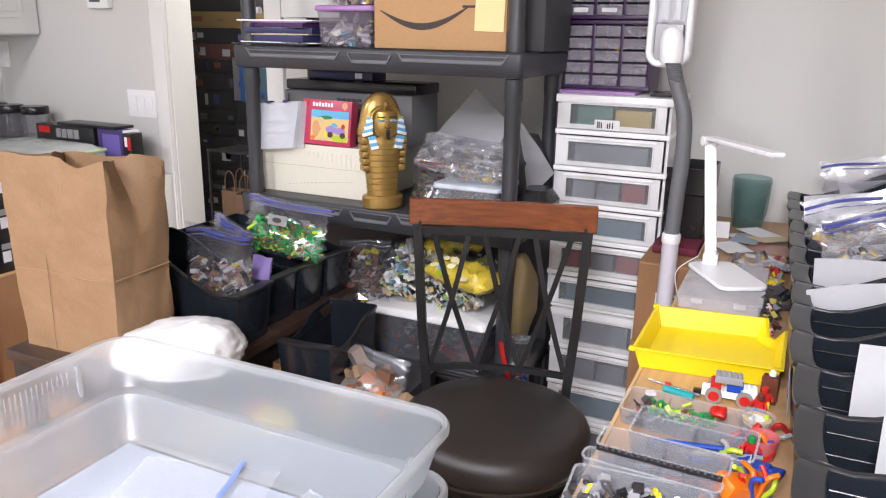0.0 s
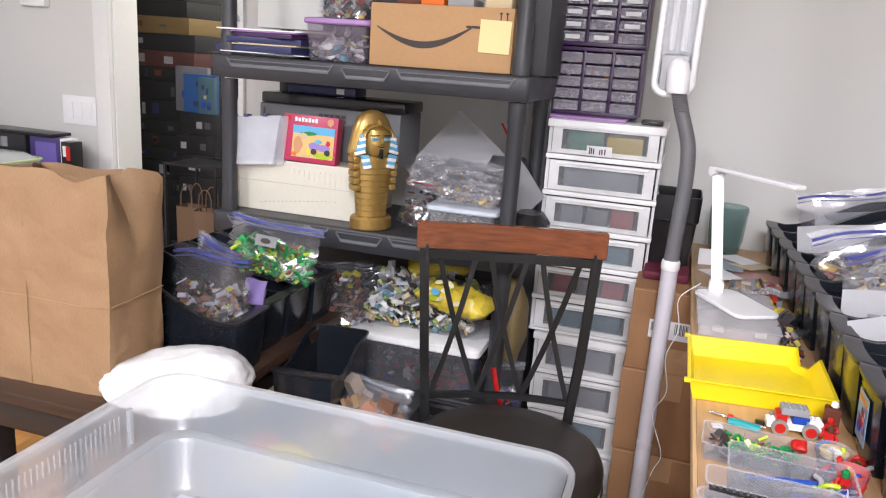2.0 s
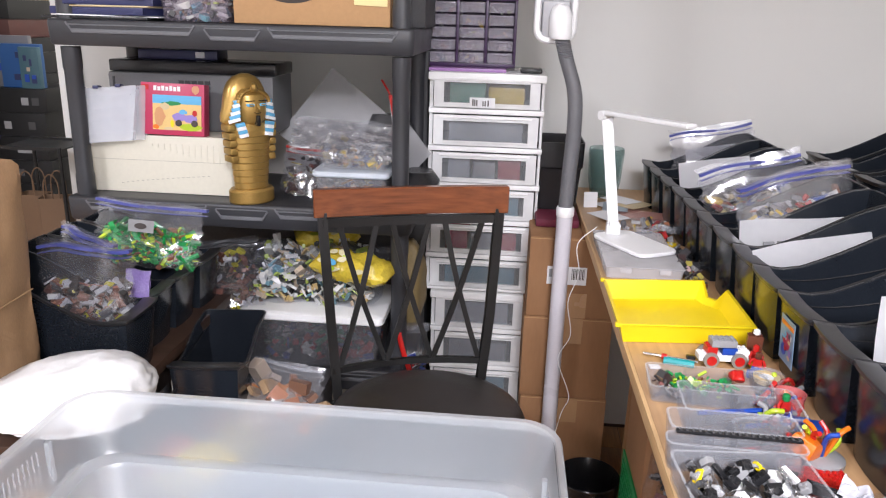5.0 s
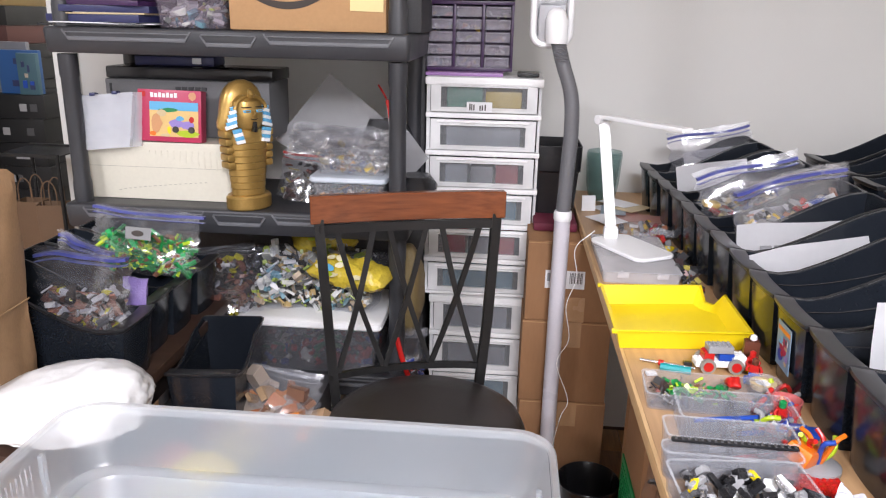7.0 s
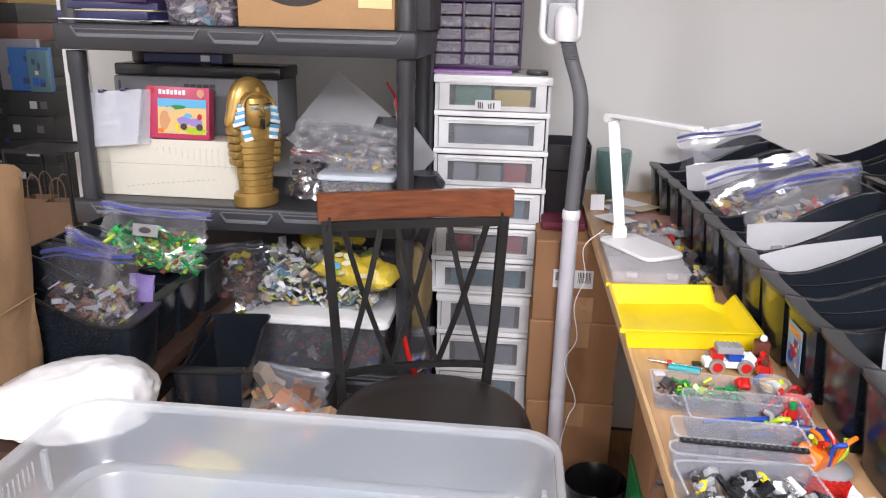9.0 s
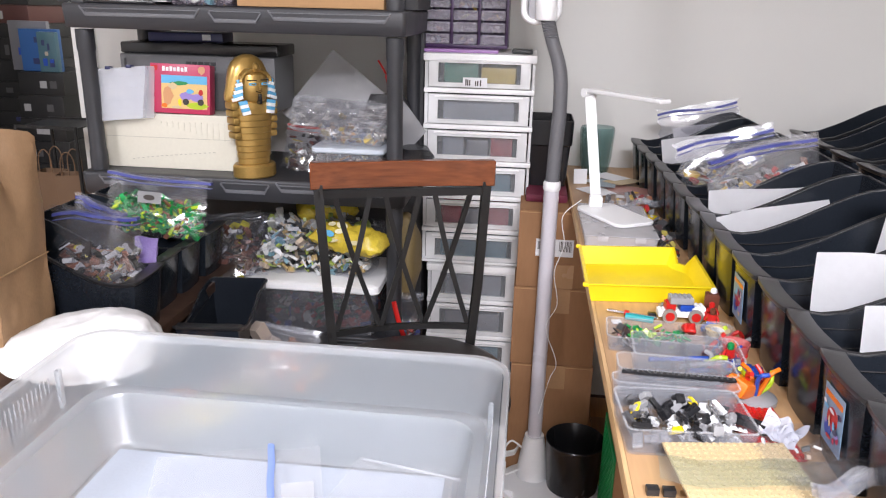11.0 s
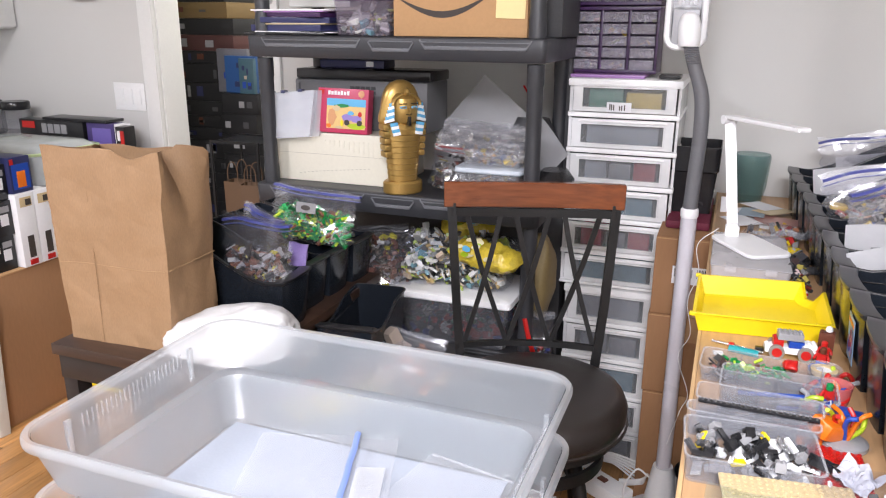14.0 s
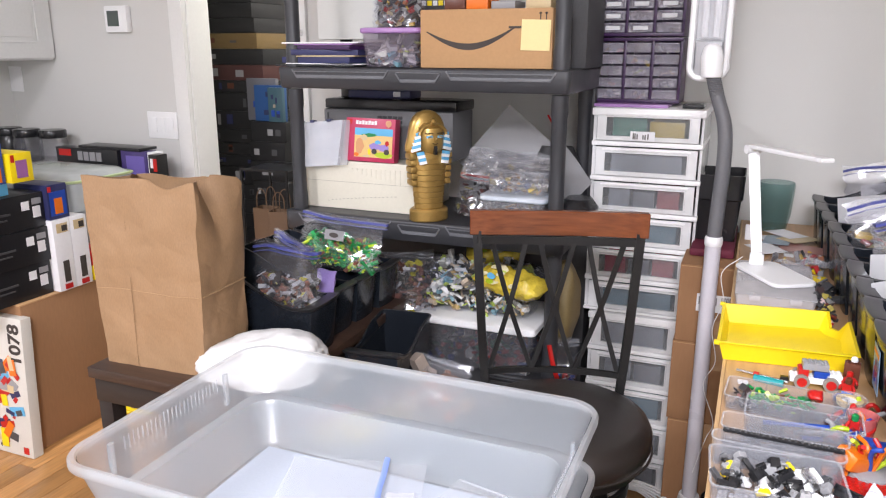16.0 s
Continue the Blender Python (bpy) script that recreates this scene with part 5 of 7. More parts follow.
sheet(0.275, 1.085, 0.88, 0.1, 0.26, pose(0, 0, 0, -4, 6, 0), "tall white sheet standing in a bin", 0.006, 5)
zip_bag(0.255, 0.215, 0.075, pose(0.225, 1.56, 0.9, -4, -12, 14), "clear zip bag of mixed pieces standing in a bin", MIXALL, 260, 61, 0.72, BAGW, None, 0.02)
zip_bag(0.23, 0.215, 0.08, pose(0.195, 1.712, 0.895, -5, -15, 0), "clear zip bag of green and grey pieces standing in a bin", MIXALL, 240, 62, 0.68, BAGW, None, 0.02)
zip_bag(0.23, 0.215, 0.05, pose(0.228, 2.245, 0.895, -4, -12, -3), "clear zip bag with paper slips standing in a bin", MIXLIGHT, 60, 63, 0.5, BAGW, None, 0.018)
sheet(0.215, 1.60, 0.91, 0.13, 0.12, pose(0, 0, 0, -6, -12, 3), "white paper slip inside a bag", 0.008, 6)
sheet(0.215, 2.245, 0.915, 0.14, 0.13, pose(0, 0, 0, -4, -10, -3), "white paper slip inside a bag", 0.008, 7)
sheet(0.15, 1.93, 0.9, 0.18, 0.16, pose(0, 0, 0, -6, -8, 5), "white sheet standing behind a bag", 0.008, 8)

# ---- things on the desk ----
gv = thing("glass_vase", "dark teal bubbled glass vase at the wall", "vase", -0.095, 2.33, 0.8655)
part("vase_body", loft(bmesh.new(), [circ(0.04, 0, 24), circ(0.05, 0.05, 24), circ(0.055, 0.14, 24), circ(0.052, 0.15, 24), circ(0.047, 0.1, 24), circ(0.038, 0.008, 24)]), TEAL, gv)
MUTED = [plain("faded_tan", 0.42, 0.34, 0.27), plain("faded_red", 0.4, 0.2, 0.17), plain("faded_blue", 0.3, 0.36, 0.42)]
for k in range(9):
    one("flyer", bx(-0.05, 0.05, -0.035, 0.035, 0, 0.0012, 0, 0, Matrix.Rotation(rng.uniform(-0.03, 0.03), 4, "X")), [PAPER, MUTED[0], PAPER, MUTED[1], PAPER, MUTED[2], TAN, PAPER, MUTED[1]][k], "loose printed flyer on the desk", "paper", pose(rng.uniform(-0.12, 0.0), rng.uniform(1.98, 2.24), 0.8662 + 0.0022 * k, 0, 0, rng.uniform(0, 180)), "flyers on the desk")
one("photo_card", bx(-0.02, 0.02, -0.001, 0.001, 0, 0.045), PAPER, "small upright picture card", "card", pose(-0.15, 2.16, 0.866, -8, 0, 10))
dl = thing("desk_lamp", "white folding desk lamp on a clear box", "lamp", -0.105, 1.725, 0.893)
b = bmesh.new()
loft(b, [rrect(w, d, r, z, 7) for w, d, r, z in ((0.106, 0.186, 0.022, 0.0), (0.11, 0.19, 0.024, 0.002), (0.11, 0.19, 0.024, 0.0065), (0.105, 0.185, 0.022, 0.0085))])
for v in b.verts:
    v.co = pose(0.008, -0.03, 0, 0, 0, 30) @ v.co
part("base", b, LAMPW, dl, smooth=30)
part("hinge", box(bx(-0.05, -0.017, 0.018, 0.045, 0.0085, 0.035, 0.004), -0.045, -0.022, 0.014, 0.05, 0.028, 0.042, 0.004), LAMPW, dl)
b = bmesh.new()
loft(b, [[Vector((cx + q, cy + w, z)) for q, w in ((-0.0125, -0.006), (0.0125, -0.006), (0.0125, 0.006), (-0.0125, 0.006))] for z, cx, cy in ((0.03, -0.034, 0.03), (0.28, -0.066, 0.07))])
bmesh.ops.bevel(b, geom=b.edges[:], offset=0.002, segments=2, affect="EDGES")
part("stem", b, LAMPW, dl)
b = bmesh.new()
AX = Vector((0.153, -0.222, 0)).normalized()
AY = Vector((-AX.y, AX.x, 0))
loft(b, [[Vector((-0.07, 0.074, 0.288)) + AX * a + AY * w + Vector((0, 0, q + zz)) for w, q in ((-0.016, -0.0045), (0.016, -0.0045), (0.016, 0.0045), (-0.016, 0.0045))] for a, zz in ((-0.01, 0.0), (0.02, 0.002), (0.265, 0.004))])
bmesh.ops.bevel(b, geom=b.edges[:], offset=0.002, segments=2, affect="EDGES")
part("arm", b, LAMPW, dl)
part("elbow", tube(bmesh.new(), [Vector((-0.068, 0.072, 0.283)) + AY * q for q in (-0.018, 0.018)], 0.0105, 14), LAMPW, dl)


def open_case(w, d, h, m, label, mat=None, lid=0, dividers=0, rim=True):
    """A clear compartment case, its lid opened by lid degrees."""
    t = thing("clear_case", label, "case")
    t.matrix_basis = m
    mat = mat or CASE
    part("case_body", loft(bmesh.new(), [rrect(w * 0.96, d * 0.96, 0.008, 0, 4), rrect(w, d, 0.01, h, 4), rrect(w - 0.004, d - 0.004, 0.009, h, 4), rrect(w * 0.96 - 0.004, d * 0.96 - 0.004, 0.007, 0.002, 4)]), mat, t)
    for k in range(dividers):
        x = -w / 2 + (k + 1) * w / (dividers + 1)
        part("divider", bx(x - 0.001, x + 0.001, -d / 2 + 0.004, d / 2 - 0.004, 0.002, h * 0.9), mat, t)
    if lid:
        b = loft(bmesh.new(), [rrect(w, d, 0.01, 0.012, 4), rrect(w, d, 0.01, 0, 4), rrect(w - 0.004, d - 0.004, 0.009, 0.0, 4), rrect(w - 0.004, d - 0.004, 0.009, 0.010, 4)])
        for v in b.verts:
            v.co = pose(0, d / 2, h, lid) @ (v.co + Vector((0, -d / 2, 0)))
        part("lid", b, mat, t)
    part("rim", loft(bmesh.new(), [rrect(w - 0.004, d - 0.004, 0.009, h + 0.0003, 4), rrect(w + 0.002, d + 0.002, 0.011, h + 0.0003, 4), rrect(w + 0.002, d + 0.002, 0.011, h + 0.0016, 4), rrect(w - 0.004, d - 0.004, 0.009, h + 0.0016, 4)], False, False), EDGE, t)
    for q in (-w * 0.25, w * 0.25):
        part("latch", bx(q - 0.012, q + 0.012, -d / 2 - 0.004, -d / 2 + 0.001, h * 0.55, h + 0.002, 0.002), mat, t)
    return t


open_case(0.165, 0.29, 0.024, pose(-0.096, 1.672, 0.8655), "flat clear box under the desk lamp", clear("hazy_box", (0.85, 0.84, 0.86), 0.35, 0.15), 0, 1)
part("case_top", bx(-0.0825, 0.0825, -0.145, 0.145, 0.0245, 0.027, 0.001), bpy.data.materials["hazy_box"], bpy.data.objects["clear_case"])
zip_bag(0.14, 0.12, 0.05, pose(-0.055, 1.93, 0.868, 75, 0, 25), "clear bag with blue parts lying on the desk", MIXALL, 40, 71, 0.7, BAGW, CLEAR)
for k, (x, y, c, l, d) in enumerate(((0.0, 1.78, YELLOW, 0.05, 0.012), (0.02, 1.7, BLACK, 0.09, 0.014), (-0.005, 1.72, BLACK, 0.07, 0.012), (0.03, 1.62, DGREY, 0.06, 0.014), (0.005, 1.86, YELLOW, 0.035, 0.01), (-0.03, 1.88, RED, 0.03, 0.012))):
    one("toy_part", box(bx(-l / 2, l / 2, -d / 2, d / 2, 0, d * 0.8, 0.002), -l / 4, l / 4, -d, d, d * 0.2, d * 0.9, 0.002), c, "loose toy part on the desk", "toy part", pose(x, y, 0.8662, 0, 0, 40 + 55 * k), "loose toy parts")
heap("loose_bricks", 150, lambda g: (g.uniform(-0.012, 0.014), g.uniform(1.46, 1.68), 0.87 + g.random() ** 2 * 0.022), 0.013, MIXDARK, None, "scattered dark toy pieces between tray and bins", 81)
tagged(bpy.data.objects["loose_bricks"], category="toy bricks")
heap("loose_parts", 40, lambda g: (g.uniform(-0.04, 0.012), g.uniform(1.72, 2.0), 0.87 + g.random() ** 2 * 0.012), 0.016, MIXALL, None, "scattered toy pieces by the desk lamp", 82)
tagged(bpy.data.objects["loose_parts"], category="toy bricks")

# yellow tray with a notched corner
ty = thing("sorting_tray", "yellow plastic sorting tray with a notched corner", "tray", 0, 0, 0.866)


def tray_ring(k, z, dip):
    """Outline of the tray, grown by k; the far corner is cut off as a low pouring lip."""
    mid = Vector((-0.08, 1.3, 0))
    out = []
    for x, y, low in ((-0.186, 1.195, 0), (0.02, 1.215, 0), (0.022, 1.375, 0), (0.008, 1.385, 1), (-0.006, 1.4, 1), (-0.012, 1.424, 0), (-0.186, 1.398, 0)):
        p = Vector((x, y, 0))
        d = (p - mid).normalized()
        out.append(p + Vector((k * (1 if d.x > 0 else -1), k * (1 if d.y > 0 else -1), z - dip * low)))
    return out


part("tray_body", loft(bmesh.new(), [tray_ring(k, z, q) for k, z, q in ((0.0, 0.0, 0), (0.009, 0.034, 0.026), (0.013, 0.035, 0.026), (0.013, 0.0375, 0.026), (0.0075, 0.0375, 0.026), (-0.003, 0.0025, 0))]), YELLOW, ty, smooth=30)
for x, y in ((-0.199, 1.184), (-0.199, 1.411)):
    part("corner_foot", bx(x - 0.005, x + 0.005, y - 0.005, y + 0.005, 0.032, 0.039, 0.002), YELLOW, ty)


def stud_brick(bm, nx, ny, h, mi=0, m=None, p=0.008):
    box(bm, 0.0001, nx * p - 0.0001, 0.0001, ny * p - 0.0001, 0, h, 0.0003, mi, m)
    for i in range(nx):
        for j in range(ny):
            r = [(m or Matrix()) @ v for v in circ(0.0024, h, 8, (i + 0.5) * p, (j + 0.5) * p)]
            q = [(m or Matrix()) @ v for v in circ(0.0024, h + 0.0018, 8, (i + 0.5) * p, (j + 0.5) * p)]
            loft(bm, [r, q], False, True, mi)
    return bm


tk = thing("toy_truck", "white and red toy brick truck", "toy", -0.078, 1.118, 0.866, 4)
tk.scale = (0.98, 0.98, 0.98)
part("chassis", stud_brick(bmesh.new(), 10, 3, 0.0096, 0, pose(0, 0, 0.009)), WPLAST, tk)
part("cab", stud_brick(bmesh.new(), 2, 3, 0.012, 0, pose(0.012, 0, 0.0205)), RED, tk)
part("cargo", stud_brick(bmesh.new(), 5, 3, 0.011, 0, pose(0.018, 0.0, 0.033)), GREY, tk)
part("blue_body", stud_brick(bmesh.new(), 3, 3, 0.011, 0, pose(0.036, 0.0, 0.0205)), BLUE, tk)
part("bonnet", stud_brick(bmesh.new(), 3, 3, 0.007, 0, pose(0.056, 0.0, 0.0205)), WPLAST, tk)
for x in (0.018, 0.063):
    for y in (-0.007, 0.027):
        w = part("wheel", tube(bmesh.new(), [(x, y, 0.0125), (x, y + 0.006, 0.0125)], 0.0125, 20), plain("tyre_grey", 0.25, 0.23, 0.2) if x < 0.05 and y < 0 else bpy.data.materials["tyre_grey"], tk)
        part("rim", tube(bmesh.new(), [(x, y - 0.0012, 0.0125), (x, y + 0.002, 0.0125)], 0.008, 16), RED, w, "red wheel rim")


def toy_figure(x, y, turn, body, legs, head, label, lying=0):
    b = bmesh.new()
    box(b, -0.008, 0.008, -0.004, 0.004, 0, 0.013, 0.001, 1)
    loft(b, [[Vector((sx * w, sy * 0.004, z)) for sx, sy in ((-1, -1), (1, -1), (1, 1), (-1, 1))] for z, w in ((0.0135, 0.008), (0.026, 0.006))], mi=0)
    for s_ in (-1, 1):
        tube(b, [(s_ * 0.007, 0, 0.0245), (s_ * 0.011, -0.002, 0.019), (s_ * 0.011, -0.006, 0.015)], 0.0022, 6, 0)
    turned(b, [(0.0045, 0.0265), (0.005, 0.028), (0.005, 0.035), (0.0025, 0.037)], 12, mi=2)
    return one("toy_figurine", b, [body, legs, head], label, "toy", pose(x, y, 0.8665 + (0.005 if lying else 0), lying, 0, turn), "toy figurines on the desk")


toy_figure(0.01, 1.128, 20, RED, YELLOW, RED, "small red and yellow plastic toy figurine")
toy_figure(0.006, 1.1, -30, RED, BLUE, BROWN, "small red and blue plastic toy figurine")
toy_figure(-0.012, 1.09, 70, BLUE, BLUE, RED, "small blue plastic toy figurine lying down", 80)
toy_figure(0.002, 0.965, 10, RED, RED, GREEN, "small red plastic toy figurine with green helmet")
toy_figure(-0.004, 0.985, 140, RED, GREY, RED, "small red plastic toy figurine lying down", 85)
one("puzzle_block", stud_brick(bmesh.new(), 3, 2, 0.042), BROWN, "plain brown studded toy block", "toy brick", pose(0.003, 1.152, 0.866, 0, 0, -10))
one("white_stud", turned(bmesh.new(), [(0.005, 0), (0.006, 0.002), (0.005, 0.007), (0.002, 0.009)], 12), WPLAST, "small white knob on the brown block", "toy part", pose(0.018, 1.158, 0.9098))
sd = thing("screwdriver", "small screwdriver with red collar and teal handle", "tool", -0.118, 1.128, 0.8725, -16)
part("shaft", tube(bmesh.new(), [(-0.045, 0, 0), (0.04, 0, 0)], 0.0022, 8), FOIL, sd)
part("collar", tube(bmesh.new(), [(-0.016, 0, 0), (-0.008, 0, 0)], 0.005, 10), RED, sd)
part("handle", tube(bmesh.new(), [(-0.012, -0.014, 0), (0.035, -0.012, 0)], 0.006, 8), plain("teal", 0.01, 0.28, 0.3), sd)
ball = bmesh.new()
bmesh.ops.create_icosphere(ball, subdivisions=3, radius=0.009)
for f in ball.faces:
    c = f.calc_center_median().normalized()
    f.material_index = 1 if max(c.dot(Vector(v).normalized()) for v in ((1, 1, 1), (-1, -1, 1), (1, -1, 0.3), (-0.4, -1, 0.4), (0, -0.3, 1))) > 0.93 else 0
one("toy_ball", ball, [plain("pale_pink", 0.7, 0.55, 0.5), RED], "small white ball with red spots by the tray", "toy", pose(0.004, 1.443, 0.8755))
one("black_tile", bx(-0.007, 0.007, -0.006, 0.006, 0, 0.006, 0.002), BLACK, "small black toy tile", "toy part", pose(-0.085, 1.142, 0.866))
for k, (x, y, a) in enumerate(((-0.15, 1.1, 12), (-0.135, 1.0, 40))):
    one("white_tile", bx(-0.008, 0.008, -0.006, 0.006, 0, 0.004, 0.001), WPLAST, "small white toy tile on the desk", "toy part", pose(x, y, 0.8662 if k == 0 else 0.872, 0, 0, a))
tp = thing("tape_cup", "clear cup holding a ring of tan tape", "cup", 0.004, 1.052, 0.866)
part("cup", loft(bmesh.new(), [circ(0.02, 0, 24), circ(0.026, 0.024, 24), circ(0.024, 0.024, 24), circ(0.018, 0.003, 24)]), CLEAR, tp)
part("tape_ring", loft(bmesh.new(), [circ(0.017, 0.012, 24), circ(0.0195, 0.021, 24), circ(0.012, 0.021, 24), circ(0.01, 0.012, 24)], False, False), TAN, tp)
part("tape_core", turned(bmesh.new(), [(0.011, 0.012), (0.011, 0.0195)], 20), PAPER, tp)
c1 = open_case(0.175, 0.08, 0.024, pose(-0.088, 1.02, 0.866, 0, 0, -4), "clear compartment tray of green pieces", None, 0, 2)
heap("green_pieces", 70, lambda g: (g.uniform(-0.14, -0.05), g.uniform(1.0, 1.05), 0.87 + g.random() * 0.016), 0.01, MIXGREEN, None, "green and lime toy pieces in a tray", 91)
tagged(bpy.data.objects["green_pieces"], category="toy bricks")
heap("tray_pieces", 22, lambda g: (g.uniform(-0.165, -0.14), g.uniform(0.99, 1.05), 0.87 + g.random() * 0.012), 0.01, MIXDARK, None, "dark and white toy pieces in a tray", 92)
tagged(bpy.data.objects["tray_pieces"], category="toy bricks")
one("red_toy", pillow(0.024, 0.02, 0.015, 3, 0.006, 60), RED, "small red moulded toy piece", "toy part", pose(-0.045, 1.03, 0.885))
open_case(0.155, 0.085, 0.036, pose(-0.068, 0.94, 0.866, 0, 0, -3), "clear compartment case standing open", None, 0, 1)
open_case(0.16, 0.052, 0.04, pose(-0.096, 0.869, 0.866, 0, 0, -2), "clear compartment case with pens inside", None, 0, 1)
for k, (x, y, c, a) in enumerate(((-0.07, 0.955, BLUE, 12), (-0.03, 0.945, GREY, 20), (-0.08, 0.875, GREY, 8), (-0.05, 0.865, RED, 16), (-0.02, 0.925, BLUE, 10))):
    one("pen", tube(bmesh.new(), [(-0.05, 0, 0), (0.035, 0, 0), (0.05, 0, 0)], 0.0035, 8), c, "slim plastic pen in a case", "pen", pose(x, y, 0.876, 0, 0, a), "pens in the cases")
ra = thing("toy_rack", "black and grey toy gear strip across the case", "toy part", -0.098, 0.838, 0.9042, -2)
part("strip", bx(-0.075, 0.075, -0.004, 0.004, 0, 0.0035, 0.001), BLACK, ra)
for k in range(19):
    part("tooth", bx(-0.071 + k * 0.0078, -0.068 + k * 0.0078, -0.0035, 0.0035, 0.0035, 0.0042), DGREY, ra)
open_case(0.165, 0.03, 0.036, pose(-0.104, 0.826, 0.866, 0, 0, -2), "narrow clear compartment case with a gear strip", None, 0, 1)
# tray of grey bricks
open_case(0.158, 0.105, 0.034, pose(-0.106, 0.755, 0.866, 0, 0, 4), "clear tray heaped with grey and black bricks", None, 0, 3)
SHAPES = {}
g = random.Random(5)
for k in range(96):
    nx, ny, hh = g.choice(((2, 2, 0.0096), (2, 1, 0.0096), (3, 2, 0.0096), (4, 1, 0.0096), (2, 2, 0.016), (4, 2, 0.0032), (3, 1, 0.0096)))
    c = g.choice((BLACK, GREY, GREY, DGREY, WPLAST, WPLAST, BLACK, FOIL) if k < 93 else (YELLOW, YELLOW))
    key = (nx, ny, hh, c.name)
    if key not in SHAPES:
        SHAPES[key] = mesh("toy_brick", stud_brick(bmesh.new(), nx, ny, hh), c, 30)
    o = new("toy_brick", SHAPES[key])
    lv = k // 26
    o.matrix_basis = pose(-0.106 + g.uniform(-0.066, 0.06), 0.755 + g.uniform(-0.044, 0.034), 0.871 + lv * 0.0075 + g.uniform(0, 0.005), g.uniform(-50, 50), g.uniform(-50, 50), g.uniform(0, 360)) @ Matrix.Scale(0.74, 4)
    tagged(o, {"black_plastic": "glossy black loose toy brick", "white_plastic": "white loose toy brick in the tray", "yellow_plastic": "yellow loose toy brick in the tray", "lime": "lime green loose toy brick"}.get(c.name, "grey loose toy brick in the tray"), "toy brick", "loose bricks in the tray")
# blue, orange and lime toys before the red plate
one("blue_toy", box(bx(-0.04, 0.03, -0.009, 0.009, 0, 0.012, 0.003), 0.01, 0.045, -0.014, 0.014, 0.0, 0.007, 0.003), BLUE, "blue moulded toy part", "toy part", pose(0.0, 0.945, 0.866, 0, -6, -18))
one("green_toy", box(bx(-0.02, 0.02, -0.006, 0.006, 0, 0.008, 0.002), -0.006, 0.006, -0.012, 0.012, 0, 0.006, 0.002), plain("sage", 0.18, 0.3, 0.22), "pale green toy part", "toy part", pose(0.012, 0.985, 0.866, 0, 0, 30))
of = bmesh.new()
box(of, -0.03, 0.03, -0.016, 0.016, 0.004, 0.028, 0.006, 0, pose(0, 0, 0.006, 15, 20, 30))
box(of, -0.04, -0.006, -0.011, 0.011, 0.0, 0.012, 0.003, 0)
one("orange_toy", of, ORANGE, "orange moulded toy part", "toy part", pose(-0.012, 0.858, 0.866, 0, 0, 20))
cr = thing("creature_toy", "lime and red creature toy on a grey disc", "toy", 0.012, 0.862, 0.866)
cr.scale = (1.15, 1.15, 1.15)
part("disc", turned(bmesh.new(), [(0.026, 0.0), (0.026, 0.005), (0.02, 0.008)], 24), GREY, cr)
for k in range(7):
    a = k * 0.9
    part("limb", tube(bmesh.new(), curve_pts([(0.004 * math.cos(a), 0.004 * math.sin(a), 0.008), (0.016 * math.cos(a), 0.016 * math.sin(a), 0.022 + 0.003 * k), (0.022 * math.cos(a + 0.5), 0.022 * math.sin(a + 0.5), 0.034 + 0.002 * k)], 4), 0.0028, 7), [LIME, RED, ORANGE, LIME, RED, BLUE, ORANGE][k], cr)
g = random.Random(77)
for k in range(16):
    c = (RED, RED, BLUE, ORANGE, RED, GREY, LIME, RED)[k % 8]
    x, y, a = g.uniform(-0.035, 0.028), 0.89 + 0.011 * k, g.uniform(0, 6.3)
    L = g.uniform(0.014, 0.026)
    p = [(0, 0, 0.005), (L * 0.6 * math.cos(a), L * 0.6 * math.sin(a), 0.012 + g.uniform(0, 0.012)), (L * math.cos(a + 0.5), L * math.sin(a + 0.5), 0.006 + g.uniform(0, 0.02))]
    b = tube(bmesh.new(), curve_pts(p, 3), 0.0036, 7)
    box(b, -0.0055, 0.0055, -0.005, 0.005, 0, 0.009, 0.002)
    one("toy_limb", b, c, "loose moulded toy limb on the desk", "toy part", pose(x, y, 0.8665), "loose toy limbs")
one("red_cup", loft(bmesh.new(), [circ(0.018, 0, 20), circ(0.022, 0.03, 20), circ(0.0205, 0.03, 20), circ(0.017, 0.003, 20)]), CLRED, "clear red plastic cup", "cup", pose(0.014, 0.985, 0.866))
heap("red_pieces", 60, lambda g: (g.uniform(-0.025, 0.012), g.uniform(0.9, 1.02), 0.868 + g.random() * 0.012), 0.012, MIXRED, None, "scattered red and blue toy pieces", 95)
tagged(bpy.data.objects["red_pieces"], category="toy bricks")


def base_plate(name, nx, ny, mat, m, label):
    t = thing(name, label, "building plate")
    t.matrix_basis = m
    part("plate", bx(0, nx * 0.008, 0, ny * 0.008, 0, 0.0032, 0.0003), mat, t)
    vs, fs = [], []
    for i in range(nx):
        for j in range(ny):
            k = len(vs)
            a, z0 = circ(0.0024, 0.0032, 8, (i + 0.5) * 0.008, (j + 0.5) * 0.008), 0.0032
            vs += [tuple(v) for v in a] + [(v.x, v.y, 0.005) for v in a]
            fs += [tuple(k + 8 + q for q in range(8))] + [(k + q, k + (q + 1) % 8, k + 8 + (q + 1) % 8, k + 8 + q) for q in range(8)]
    me = bpy.data.meshes.new("studs")
    me.from_pydata(vs, [], fs)
    me.materials.append(mat)
    o = new("studs", me)
    o.parent = t
    tagged(o, kind="stuff")
    return t


